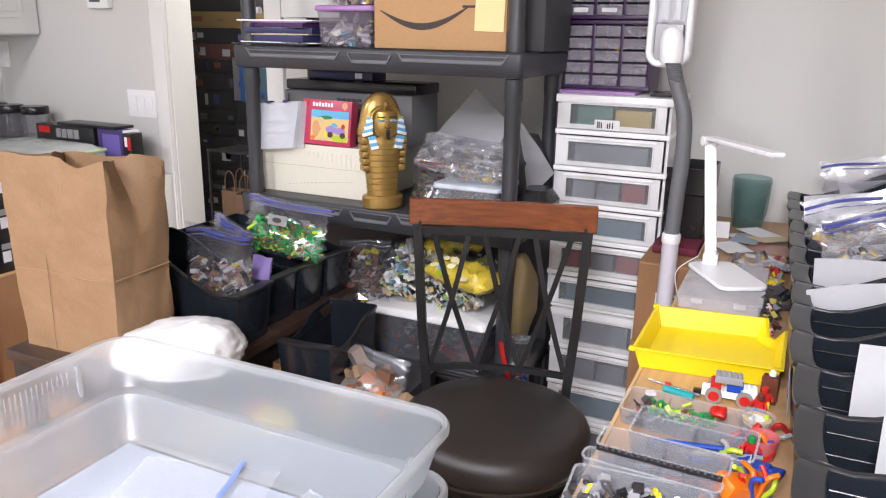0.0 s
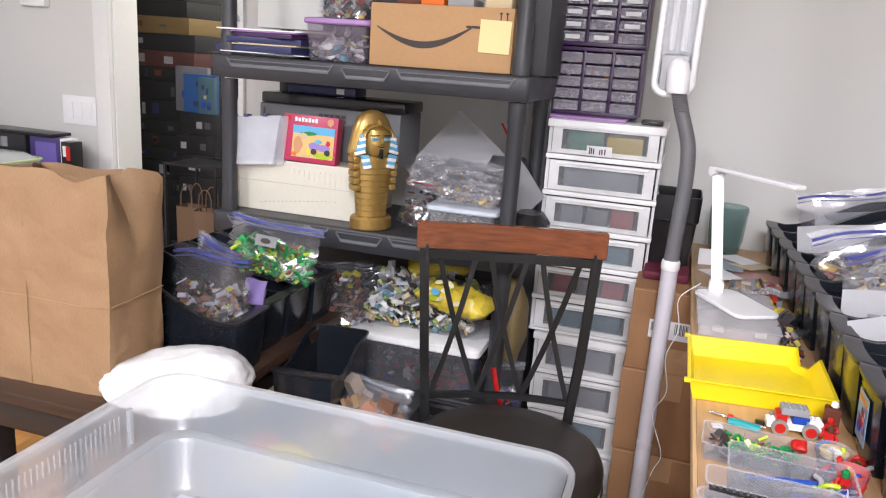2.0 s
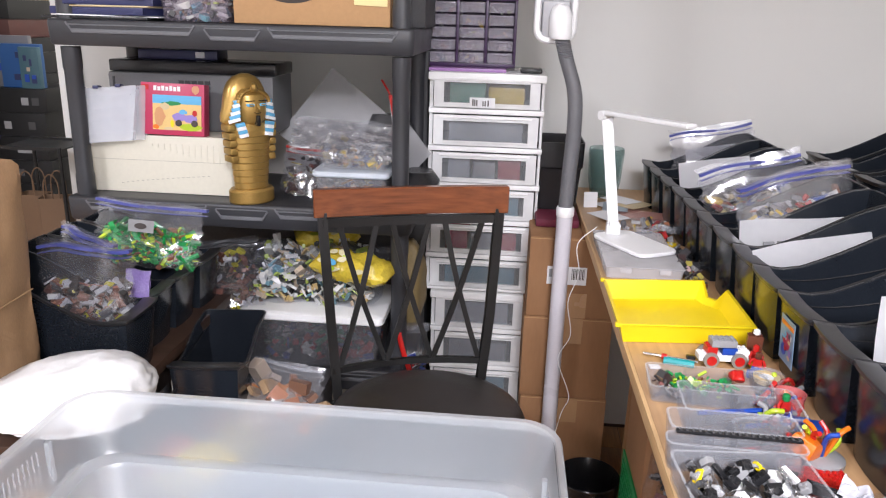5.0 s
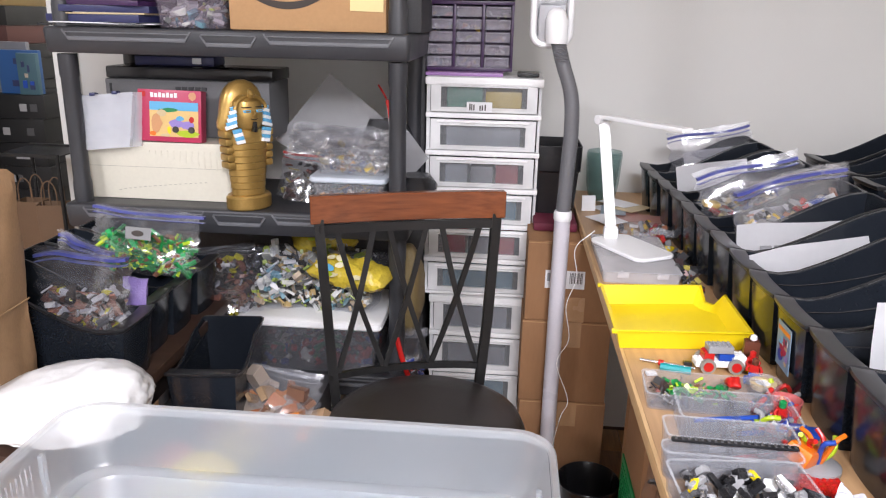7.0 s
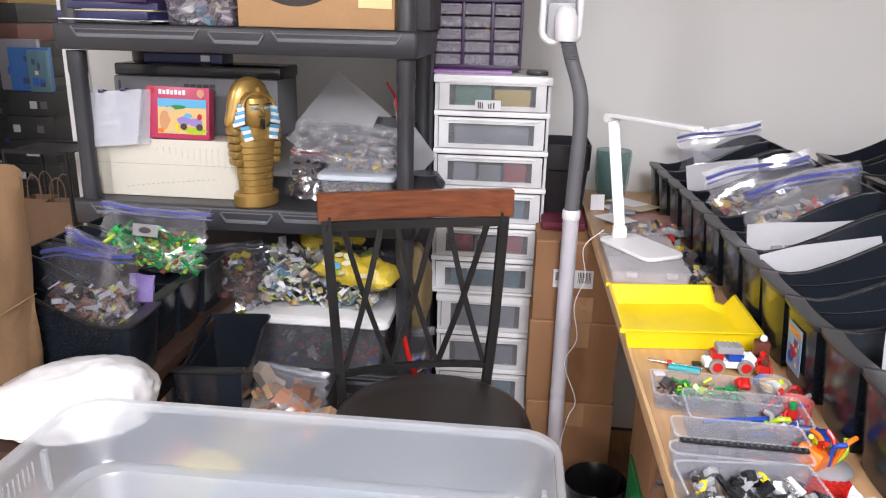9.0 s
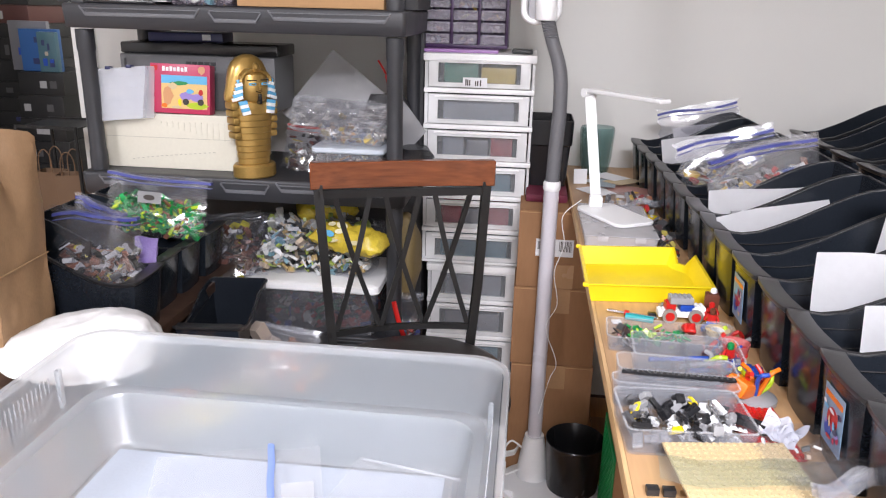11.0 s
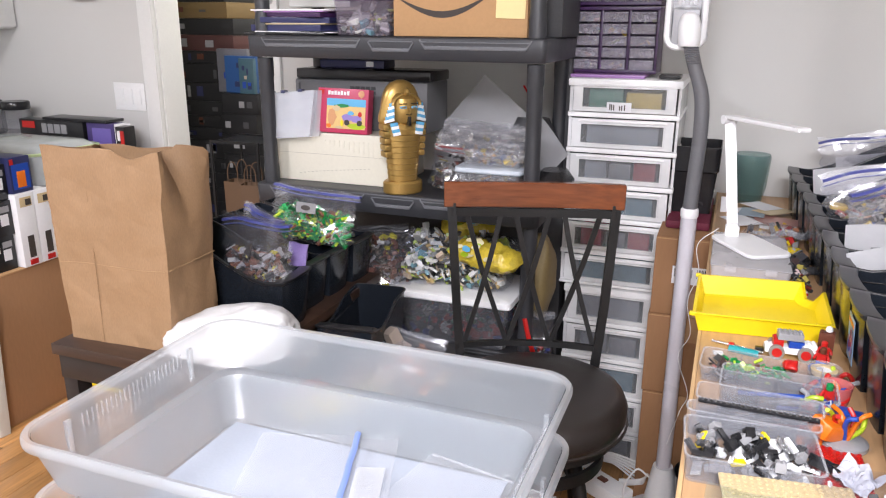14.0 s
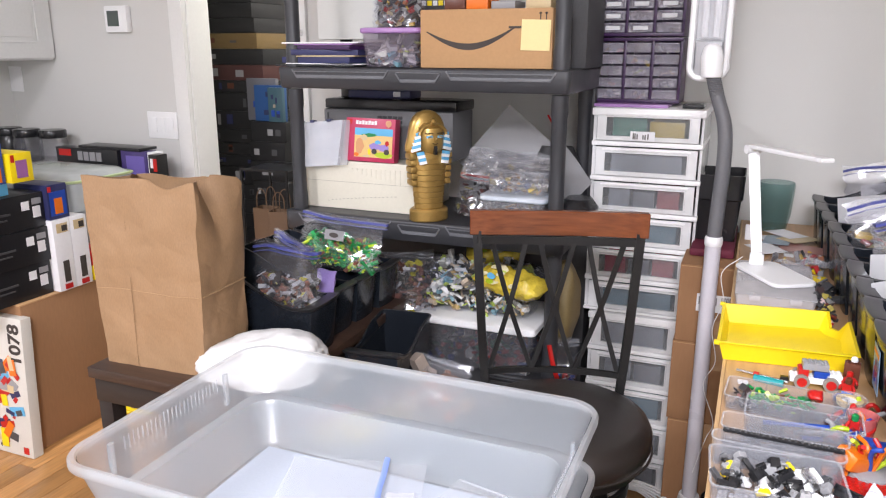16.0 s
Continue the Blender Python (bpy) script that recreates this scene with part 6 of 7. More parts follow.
base_plate("red_plate", 8, 16, RED, pose(-0.03, 0.712, 0.866, 0, 0, 2), "red studded building plate on the desk")
bf = thing("winged_toy", "black winged toy part on the red plate", "toy part", 0.0, 0.765, 0.8715, 20)
part("core", bx(-0.012, 0.012, -0.007, 0.007, 0, 0.014, 0.002), BLACK, bf)
for q in (-1, 1):
    part("wing", bx(0.006, 0.04, -0.006, 0.008, 0.004, 0.009, 0.002, 0, pose(0, 0, 0, 0, 14 * q, 28 * q + (0 if q > 0 else 180))), BLACK, bf)
base_plate("tan_plate", 18, 14, TAN, pose(-0.127, 0.576, 0.885, 3, 0, 8), "tan studded building plate lying on pieces")
heap("support_pieces", 120, lambda g: (g.uniform(-0.12, -0.03), g.uniform(0.585, 0.67), 0.868 + g.random() * 0.012), 0.011, MIXLIGHT, None, "toy pieces under the tan plate", 97)
tagged(bpy.data.objects["support_pieces"], category="toy bricks")
zip_bag(0.14, 0.16, 0.03, pose(0.0, 0.735, 0.876, -72, 4, 205), "clear bag with a silver pouch lying on the desk", MIXLIGHT, 8, 98, 0.4, BAGF, CLEAR, 0.009)
b = bmesh.new()
bmesh.ops.create_grid(b, x_segments=22, y_segments=18, size=0.5)
for v in b.verts:
    x, y = v.co.x, v.co.y
    v.co = Vector((x * 0.048, y * 0.036, 0.009 + 0.007 * abs(noise.noise(Vector((x * 5, y * 5, 1.7)))) + 0.012 * abs(math.sin(x * 6 + y * 3)) * (0.5 + y)))
crumple(b, 0.006, 45, 2)
one("paper_tissue", b, plain("tissue", 0.5, 0.5, 0.54, 0.6), "crumpled white paper slip on the desk", "paper", pose(0.012, 0.752, 0.874, 8, 4, -40))
b = bmesh.new()
bmesh.ops.create_grid(b, x_segments=20, y_segments=10, size=0.5)
for v in b.verts:
    x, y = v.co.x, v.co.y
    v.co = Vector((x * 0.2, y * 0.05 + 0.012 * math.sin(x * 5), 0.002 + 0.004 * abs(noise.noise(Vector((x * 6, y * 4, 0.4)))) + 0.003 * math.cos(y * 6)))
one("flat_film", b, film("film_on_plate", 0.12, 0.7, 10, (0.85, 0.92, 0.9), 0.05), "loose strip of clear film lying on the tan plate", "plastic film", pose(-0.055, 0.635, 0.897, 2, 0, -4))
open_case(0.16, 0.12, 0.035, pose(-0.095, 0.488, 0.866, 0, 0, 2), "clear tray of mixed bricks near the table end", None, 0, 2)
heap("mixed_pieces", 120, lambda g: (-0.095 + g.uniform(-0.07, 0.07), 0.488 + g.uniform(-0.05, 0.05), 0.87 + g.random() * 0.034), 0.015, MIXALL, None, "heap of red, dark and white bricks", 99)
tagged(bpy.data.objects["mixed_pieces"], category="toy bricks")
for k in range(2):
    one("black_part", bx(-0.007, 0.007, -0.005, 0.005, 0, 0.009, 0.001), BLACK, "small black toy part on the desk", "toy part", pose(-0.16 + 0.018 * k, 0.625, 0.866, 0, 0, 5))

# ---- nested storage totes ----


def tote(z, label):
    t = thing("storage_tote", label, "storage box", -0.606, 0.564, z)
    W, D = 0.566, 0.39
    b = bmesh.new()
    n = 8
    outer = [(W - 0.118, D - 0.118, 0.03, 0.0), (W - 0.104, D - 0.104, 0.034, 0.008), (W - 0.078, D - 0.078, 0.04, 0.064), (W - 0.074, D - 0.074, 0.04, 0.068), (W - 0.046, D - 0.046, 0.042, 0.071), (W - 0.042, D - 0.042, 0.042, 0.075), (W - 0.012, D - 0.012, 0.042, 0.136)]
    inner = [(w - 0.006, d - 0.006, r - 0.002, zz + 0.003) for w, d, r, zz in outer]
    loft(b, [rrect(w, d, r, zz, n) for w, d, r, zz in outer], True, False)
    loft(b, [rrect(w, d, r, zz, n) for w, d, r, zz in inner[::-1]], False, True)
    part("tub", b, TOTE, t, smooth=45)
    part("rim", loft(bmesh.new(), [rrect(W - 0.004, D - 0.004, 0.044, 0.128, n), rrect(W, D, 0.045, 0.131, n), rrect(W, D, 0.045, 0.139, n), rrect(W - 0.004, D - 0.004, 0.044, 0.142, n), rrect(W - 0.014, D - 0.014, 0.041, 0.141, n), rrect(W - 0.016, D - 0.016, 0.041, 0.137, n)], False, False), TOTER, t, "cloudy rolled rim", smooth=60)
    for k in range(24):
        y = -0.1 + k * 0.0078
        for s_ in (-1, 1):
            part("rib", bx(s_ * (W / 2 - 0.0165) - 0.0006, s_ * (W / 2 - 0.0165) + 0.0006, y, y + 0.0022, 0.084, 0.126, 0.0008), CLEAR, t)
    for s_ in (-1, 1):
        part("lug", bx(s_ * (W / 2 - 0.02) - 0.003, s_ * (W / 2 - 0.02) + 0.003, -0.128, -0.12, 0.078, 0.13, 0.002), TOTE, t)
        part("lug", bx(s_ * (W / 2 - 0.02) - 0.003, s_ * (W / 2 - 0.02) + 0.003, 0.092, 0.1, 0.078, 0.13, 0.002), TOTE, t)
    return t


tote(0.812, "cloudy plastic storage tote, nearly empty")
tote(0.724, "cloudy plastic storage tote nested under another")
for k in range(2):
    sb = thing("flat_bag", "flat empty clear bag lying in the tote", "plastic bag", -0.63 + 0.2 * k, 0.6 - 0.02 * k, 0.818 + 0.004 * k, 18 - 30 * k)
    b = bmesh.new()
    bmesh.ops.create_grid(b, x_segments=16, y_segments=16, size=0.1)
    for v in b.verts:
        v.co.z = 0.006 * noise.noise(v.co * 18 + Vector((k * 5, 0, 0))) + 0.012 * max(0, v.co.x * 10) ** 3 * (1 - k) + 0.008
    part("bag_film", b, clear("flat_film", (0.8, 0.81, 0.84), 0.16, 0.16, 0.4, 30) if k == 0 else bpy.data.materials["flat_film"], sb)
    if k == 0:
        part("zip", tube(bmesh.new(), [(0.04 + 0.0005 * math.sin(q * 0.9), -0.1 + 0.01 * q, 0.014) for q in range(21)], 0.0042, 6, flat=0.35), plain("pale_zip", 0.19, 0.27, 0.58), sb, "blue zip strip")
        part("slip", bx(0.052, 0.09, -0.075, 0.005, 0.018, 0.019), clear("slip_paper", (0.75, 0.76, 0.78), 0.25, 0.5), sb, "white paper slip")
part("seal_strip", tube(bmesh.new(), [(-0.09 + 0.009 * q, 0.088, 0.016) for q in range(21)], 0.003, 6, flat=0.4), CLEAR, bpy.data.objects["flat_bag.001"])
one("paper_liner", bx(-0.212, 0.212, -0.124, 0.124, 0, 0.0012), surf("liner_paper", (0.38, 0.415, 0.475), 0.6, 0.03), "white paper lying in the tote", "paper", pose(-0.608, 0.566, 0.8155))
one("tiny_peg", turned(bmesh.new(), [(0.004, 0), (0.004, 0.006)], 12), DGREY, "tiny dark peg in the tote", "toy part", pose(-0.40, 0.58, 0.835))
ct = thing("carton_stack", "tan carton under the totes", "box", -0.6, 0.572, 0)
part("carton_body", bx(-0.262, 0.25, -0.165, 0.16, 0, 0.723, 0.004), CARDL, ct)
part("flap", bx(-0.275, -0.262, -0.165, 0.16, 0.58, 0.723, 0.002), CARDL, ct)

# ---- paper bag on an end table ----
et = thing("end_table", "dark brown wooden end table", "table", -1.28, 1.17, 0, 0)
part("tabletop", bx(-0.268, 0.2, -0.17, 0.085, 0.672, 0.698, 0.002), DWOOD, et)
part("apron", bx(-0.26, 0.19, -0.16, 0.075, 0.612, 0.672, 0.001), DWOODB, et)
for x in (-0.238, 0.168):
    for y in (-0.138, 0.053):
        part("leg", bx(x - 0.02, x + 0.02, y - 0.02, y + 0.02, 0, 0.611, 0.002), DWOODB, et)
pg = thing("paper_bag", "open brown paper grocery bag", "bag", -1.396, 1.135, 0.6985, 3)
b = bmesh.new()
NW, ND = 30, 18
rings, prof = [], []
for k in range(45):
    z = 0.44 * k / 44
    w, d = 0.272 + 0.022 * k / 44, 0.165 + 0.006 * k / 44
    per = []
    for i in range(NW):
        per.append((-w / 2 + w * i / NW, -d / 2, 0))
    for i in range(ND):
        per.append((w / 2, -d / 2 + d * i / ND, 1))
    for i in range(NW):
        per.append((w / 2 - w * i / NW, d / 2, 2))
    for i in range(ND):
        per.append((-w / 2, d / 2 - d * i / ND, 3))
    ring = []
    for x, y, side in per:
        q = Vector((x, y, z))
        t = z / 0.44
        o = 0.006 * noise.noise(Vector((x * 14, y * 14, z * 9))) + 0.005 * t * (0.5 - abs(noise.noise(Vector((x * 22, y * 22, z * 5 + 3))))) + 0.0035 * (0.5 - abs(noise.noise(Vector((x * 30 + z * 18, y * 30, z * 30)))))
        dent = 0.0
        if side in (1, 3):
            e = 1 - abs(y) / (d / 2)
            dent = -0.06 * max(0, min(1, (t - 0.62) / 0.34)) * max(0, e - 0.55 * max(0, 1 - (t - 0.62) / 0.38))
        if side in (0, 2):
            dent = 0.008 * math.sin(x * 22) * t
        x2 = x + (o + dent) * (1 if side == 1 else -1 if side == 3 else 0)
        y2 = y + (o + dent) * (-1 if side == 0 else 1 if side == 2 else 0)
        top = max(0, (t - 0.8) / 0.2)
        zz = z + top * (0.003 * math.sin(x * 40 + y * 60) - 0.02 * (side == 2) - 0.02 * (side in (1, 3)) * (y / d + 0.5) - 0.012 * (side in (0, 2)) * max(0, 1 - abs(x - 0.09) / 0.05) + 0.01 * (side == 1) * (y > 0.02))
        ring.append(Vector((x2, y2, zz)))
    rings.append(ring)
loft(b, rings, True, False)
inner = [[Vector((v.x * 0.985, v.y * 0.975, v.z)) for v in r] for r in rings[::-1][:40]]
loft(b, [rings[-1]] + inner, False, True)
bmesh.ops.remove_doubles(b, verts=b.verts[:], dist=0.0001)
part("bag_body", b, KRAFT, pg, smooth=28)
b = bmesh.new()
zc = 0.185
tube(b, [(x, -0.0855 - 0.006 * noise.noise(Vector((x * 14, -1.2, zc * 9))) - 0.008 * math.sin(x * 22) * 0.55, zc + 0.012 * x) for x in [-0.138 + 0.0172 * i for i in range(17)]], 0.0007, 6)
part("fold_crease", b, KRAFTD, pg)
part("seam", tube(bmesh.new(), [(-0.045, -0.0865 - 0.008 * math.sin(-0.045 * 22) * zz / 0.445, zz) for zz in (0.005, 0.12, 0.24, 0.36, 0.44)], 0.0008, 5), plain("seam_line", 0.22, 0.13, 0.065, 0.8), pg)
part("side_crease", tube(bmesh.new(), [(0.1455, y, zc + 0.003) for y in (-0.08, -0.03, 0.03, 0.08)], 0.0014, 6), KRAFTD, pg)
b = bmesh.new()
bmesh.ops.create_icosphere(b, subdivisions=5, radius=1)
for v in b.verts:
    x, y, z = v.co
    q = Vector((x * 1.3, y * 1.3, z * 1.3))
    r = 1 + 0.07 * noise.noise(q) + 0.05 * noise.noise(q * 2.3) + 0.07 * abs(noise.noise(q * 3.1)) + 0.03 * abs(noise.noise(q * 7)) + 0.015 * noise.noise(Vector((x * 12, y * 3, z * 9)))
    h = z * r if z > 0 else z * r * 0.25
    v.co = Vector((x * r * 0.158 + 0.045 * max(0, z), y * r * 0.12, 0.026 + h * 0.086 * (0.95 + 0.28 * x)))
    v.co.z = max(0.0, v.co.z)
one("white_bag", b, CLOTH, "stuffed white thin plastic bag", "plastic bag", pose(-1.15, 1.12, 0.6985, 0, 0, -8), smooth=180)



def crumpled_slab(w, d, h):
    b = bx(-w / 2, w / 2, -d / 2, d / 2, 0, h)
    bmesh.ops.subdivide_edges(b, edges=b.edges[:], cuts=4, use_grid_fill=True)
    crumple(b, 0.004, 40, 2)
    return b


# ---- bins on the dark table ----
bt = thing("side_table", "dark brown side table holding black bins", "table", -1.3, 1.58, 0)
part("tabletop", bx(-0.19, 0.195, -0.31, 0.235, 0.646, 0.672, 0.002), DWOOD, bt)
part("apron", bx(-0.17, 0.178, -0.29, 0.215, 0.59, 0.646, 0.001), DWOODB, bt)
for x in (-0.15, 0.15):
    for y in (-0.27, 0.195):
        part("leg", bx(x - 0.018, x + 0.018, y - 0.018, y + 0.018, 0, 0.59, 0.002), DWOOD, bt)
for k in range(4):
    o = copy_thing(BIN, pose((-1.113, -1.14, -1.135, -1.128)[k], (1.346, 1.488, 1.612, 1.738)[k], 0.6725, 0, 0, 90 + 1.5 * math.sin(k * 3 + 1)) @ Matrix.Scale(1.08 if k == 0 else 1.0, 4))
    tagged(o, "black plastic book bin on the side table", group="bins on the side table")
zip_bag(0.195, 0.25, 0.1, pose(-1.235, 1.35, 0.69, -4, 1, 3), "clear zip bag of brown and grey pieces in a bin", MIXBROWN, 560, 31, 0.68, BAGF, None, 0.02)
zip_bag(0.13, 0.15, 0.04, pose(-1.325, 1.47, 0.775, -6, 14, -10), "empty clear zip bag behind another", MIXLIGHT, 6, 32, 0.3, BAGW)
LABELW = plain("label_grey", 0.26, 0.26, 0.26)
gl_ = thing("bag_label", "white oval-printed slip inside the zip bag", "label")
gl_.matrix_basis = pose(-1.22, 1.574, 0.912, -8, 4, 4)
part("slip", bx(-0.028, 0.03, -0.0006, 0.0006, -0.014, 0.014), LABELW, gl_)
part("oval_print", loft(bmesh.new(), [[Vector((p.x, q, p.y)) for p in circ(0.014, 0, 18, 0, 0, 0.007)] for q in (-0.0007, -0.0012)]), INK, gl_)
one("purple_pack", crumpled_slab(0.045, 0.008, 0.052), surf("violet_foil", (0.24, 0.17, 0.42), 0.22, 0.3, 50, 0.6), "small purple foil packet", "packet", pose(-1.165, 1.425, 0.8, -14, 6, 12) @ Matrix.Scale(1.1, 4))
zip_bag(0.245, 0.145, 0.08, pose(-1.228, 1.61, 0.812, -8, 5, 4), "clear zip bag of green plant pieces on a bin", MIXGREEN, 420, 33, 0.58, BAGF, None, 0.022, 0.0, True)

lt = thing("low_crate", "black low crate on the floor", "crate", -1.0, 1.55, 0)
part("crate_body", loft(bmesh.new(), [rrect(0.34, 0.46, 0.02, 0, 5, 0, -0.04), rrect(0.36, 0.48, 0.02, 0.498, 5, 0, -0.04), rrect(0.34, 0.46, 0.02, 0.5, 5, 0, -0.04)]), BLACKM, lt)
SB = book_bin(0.285, 0.15, 0.168, 0.182, 0.024)
SB.matrix_basis = pose(-1.014, 1.385, 0.5005, 0, 0, 6)
tagged(SB, "empty black plastic bin standing on the crate")
MIXORANGE = mixed("orange_wrappers", [(0.5, 0.17, 0.03), (0.35, 0.11, 0.03), (0.36, 0.24, 0.14), (0.16, 0.08, 0.05), (0.3, 0.25, 0.21)])
zip_bag(0.18, 0.13, 0.1, pose(-0.88, 1.47, 0.503, -25, 0, -12), "clear bag of orange-brown wrappers on the crate", MIXORANGE, 34, 44, 0.8, film("dull_bag_film", 0.03, 0.3, 5.0), CLEAR, 0.062)

one("dark_carton", bx(-0.115, 0.115, -0.1, 0.1, 0, 0.605, 0.003), BLACKM, "dark closed carton standing behind the totes", "box", pose(-0.91, 1.142, 0))
one("yellow_packet", pillow(0.12, 0.085, 0.03, 9, 0.008, 30), YBAG, "yellow packet lying on the dark carton", "packet", pose(-0.895, 1.12, 0.6055, 0, 0, -30), smooth=50)
one("red_packet", pillow(0.055, 0.07, 0.026, 11, 0.006, 30), plain("dull_red", 0.4, 0.08, 0.05), "small red packet lying on the dark carton", "packet", pose(-0.972, 1.16, 0.6055, 0, 0, -30), smooth=50)

one("extension_cable", tube(bmesh.new(), curve_pts([(-0.07, 0.02, 0.012), (-0.03, -0.02, 0.02), (0.03, 0.0, 0.03), (0.06, 0.03, 0.015), (0.01, 0.05, 0.025), (-0.05, 0.04, 0.035), (-0.02, 0.0, 0.045), (0.05, -0.02, 0.03), (0.09, 0.01, 0.012)], 8), 0.007, 8), YELLOW, "coiled yellow extension cable on the floor", "cable", pose(-2.35, 1.85, 0.0, 0, 0, 20))

# ---- kitchen corner ----
bb = thing("large_carton", "large plain brown carton on the floor", "box", -2.45, 1.53, 0)
part("carton_body", bx(-0.6, 0.0, 0.0, 0.5, 0, 0.548, 0.004), CARD, bb)
part("top_flap", bx(-0.6, 0.001, 0.0, 0.5, 0.548, 0.553, 0.001), CARDL, bb)
nb = thing("set_box", "white toy set box with red and blue pictures", "box")
nb.matrix_basis = pose(-2.66, 1.49, 0.002, -3, 0, 0)
part("carton", bx(-0.245, 0.245, -0.02, 0.02, 0, 0.515, 0.002), surf("coated_card", (0.62, 0.6, 0.55), 0.4, 0.06), nb)
lettering("number", "1078", 0.074, INK, nb, pose(0.208, -0.0215, 0.42, 90, -90, 0), "black printed number")
g = random.Random(21)
for k in range(150):
    x, z, a = g.uniform(-0.2, 0.2), g.uniform(0.05, 0.36), g.uniform(0, 180)
    w, h = g.uniform(0.01, 0.038), g.uniform(0.005, 0.02)
    part("picture_patch", bx(-w, w, -0.0004, 0.0004, -h, h, 0, 0, pose(x, -0.0203 - 0.00012 * k * 0.25, z, 0, a, 0)), [RED, GREY, ORANGE, RED, SKY, RED, DGREY, TAN, NAVY, YELLOW][k % 10], nb)
part("brand_square", bx(0.2, 0.225, -0.0214, -0.02, 0.012, 0.037), RED, nb)


def toy_box(x, y, z, w, d, h, mat, label, marks=(), turn=0, group=""):
    """A box whose printed end faces east."""
    t = thing("toy_box", label, "box", x, y, z, turn, group)
    part("carton", bx(-w, 0, -d / 2, d / 2, 0, h, 0.002), mat, t)
    for i, (a, c, e, f, mm) in enumerate(marks):
        part("print_mark", bx(-0.001, 0.0012 + 0.0006 * i, -d / 2 + a * d, -d / 2 + c * d, e * h, f * h), mm, t)
    return t


BK = surf("black_card", (0.012, 0.012, 0.014), 0.32, 0.2, 20, 0.03)
for k in range(3):
    toy_box(-2.47 + 0.006 * (k % 2), 1.538 + 0.004 * k, 0.554 + 0.1235 * k, 0.38, 0.3, 0.1225, BK, "glossy black toy set box in a stack", ((0.7, 0.8, 0.55, 0.8, PAPER), (0.84, 0.94, 0.3, 0.62, PAPER), (0.84, 0.96, 0.68, 0.85, GREY), (0.3, 0.55, 0.5, 0.56, DGREY), (0.3, 0.5, 0.36, 0.4, DGREY)), 0, "stacked black boxes")
for k in range(2):
    toy_box(-2.44, 1.729 + 0.0745 * k, 0.554, 0.2, 0.072, 0.262, PAPER, "white toy set box standing on end", ((0.2, 0.85, 0.82, 0.95, TAN), (0.35, 0.7, 0.12, 0.42, INK), (0.3, 0.75, 0.02, 0.09, RED), (0.5, 0.8, 0.84, 0.92, INK)), 0, "white boxes")
toy_box(-2.452, 1.74, 0.8175, 0.16, 0.085, 0.125, NAVY, "dark blue toy box with a picture", ((0.1, 0.9, 0.1, 0.8, BLUE), (0.3, 0.7, 0.15, 0.6, ORANGE), (0.05, 0.2, 0.8, 0.95, RED)))
toy_box(-2.5, 1.49, 0.926, 0.3, 0.2, 0.04, SKY, "blue toy box lying flat", ((0.1, 0.5, 0.2, 0.8, TAN),))
toy_box(-2.47, 1.63, 0.967, 0.2, 0.085, 0.1, YELLOW, "yellow toy box with a picture", ((0.25, 0.75, 0.15, 0.75, plain("mauve", 0.3, 0.12, 0.3)), (0.05, 0.2, 0.7, 0.95, RED)))
toy_box(-2.49, 1.51, 0.967, 0.24, 0.14, 0.135, BLUE, "blue toy box standing on the pile", ((0.1, 0.9, 0.05, 0.4, ORANGE), (0.5, 0.9, 0.5, 0.9, PURPLE)))
toy_box(-2.43, 1.9, 0.554, 0.14, 0.1, 0.055, YELLOW, "small yellow box on the carton", ((0.1, 0.9, 0.1, 0.3, ORANGE),))
toy_box(-2.45, 1.9, 0.61, 0.14, 0.1, 0.06, RED, "small red box on the carton", ())
lc = thing("lidded_container", "large cloudy container with a pale green lid", "storage box", -2.74, 2.0, 0.554)
part("container_body", loft(bmesh.new(), [rrect(0.38, 0.26, 0.03, 0), rrect(0.44, 0.3, 0.04, 0.28), rrect(0.43, 0.29, 0.04, 0.28), rrect(0.37, 0.25, 0.03, 0.005)]), TOTE, lc)
part("lid", loft(bmesh.new(), [rrect(0.5, 0.34, 0.045, 0.26), rrect(0.505, 0.345, 0.045, 0.285), rrect(0.49, 0.33, 0.05, 0.37), rrect(0.42, 0.27, 0.05, 0.392), rrect(0.3, 0.18, 0.05, 0.396)]), clear("pale_lid", (0.74, 0.78, 0.78), 0.5, 0.25), lc)
part("lid_edge", loft(bmesh.new(), [rrect(0.49, 0.33, 0.045, 0.364), rrect(0.502, 0.342, 0.046, 0.367), rrect(0.502, 0.342, 0.046, 0.373), rrect(0.488, 0.328, 0.045, 0.376)], False, False), plain("lime_edge", 0.45, 0.55, 0.28), lc)
bc = thing("low_cupboard", "pale low cupboard against the wall", "cupboard", -2.75, 2.3, 0)
part("cupboard_body", bx(-0.32, 0.32, -0.12, 0.13, 0, 0.79, 0.004), WHITE, bc)
part("door", bx(-0.31, 0.31, -0.128, -0.119, 0.03, 0.77, 0.003), WHITE, bc)


def front_box(x, y, z, w, d, h, mat, label, marks):
    t = thing("toy_box", label, "box", x, y, z, 0, "boxes on the cupboard")
    part("carton", bx(-w / 2, w / 2, -d / 2, d / 2, 0, h, 0.002), mat, t)
    for i, (a, c, e, f, mm) in enumerate(marks):
        part("print_mark", bx(-w / 2 + a * w, -w / 2 + c * w, -d / 2 - 0.0012 - 0.0006 * i, -d / 2 + 0.001, e * h, f * h), mm, t)
    return t


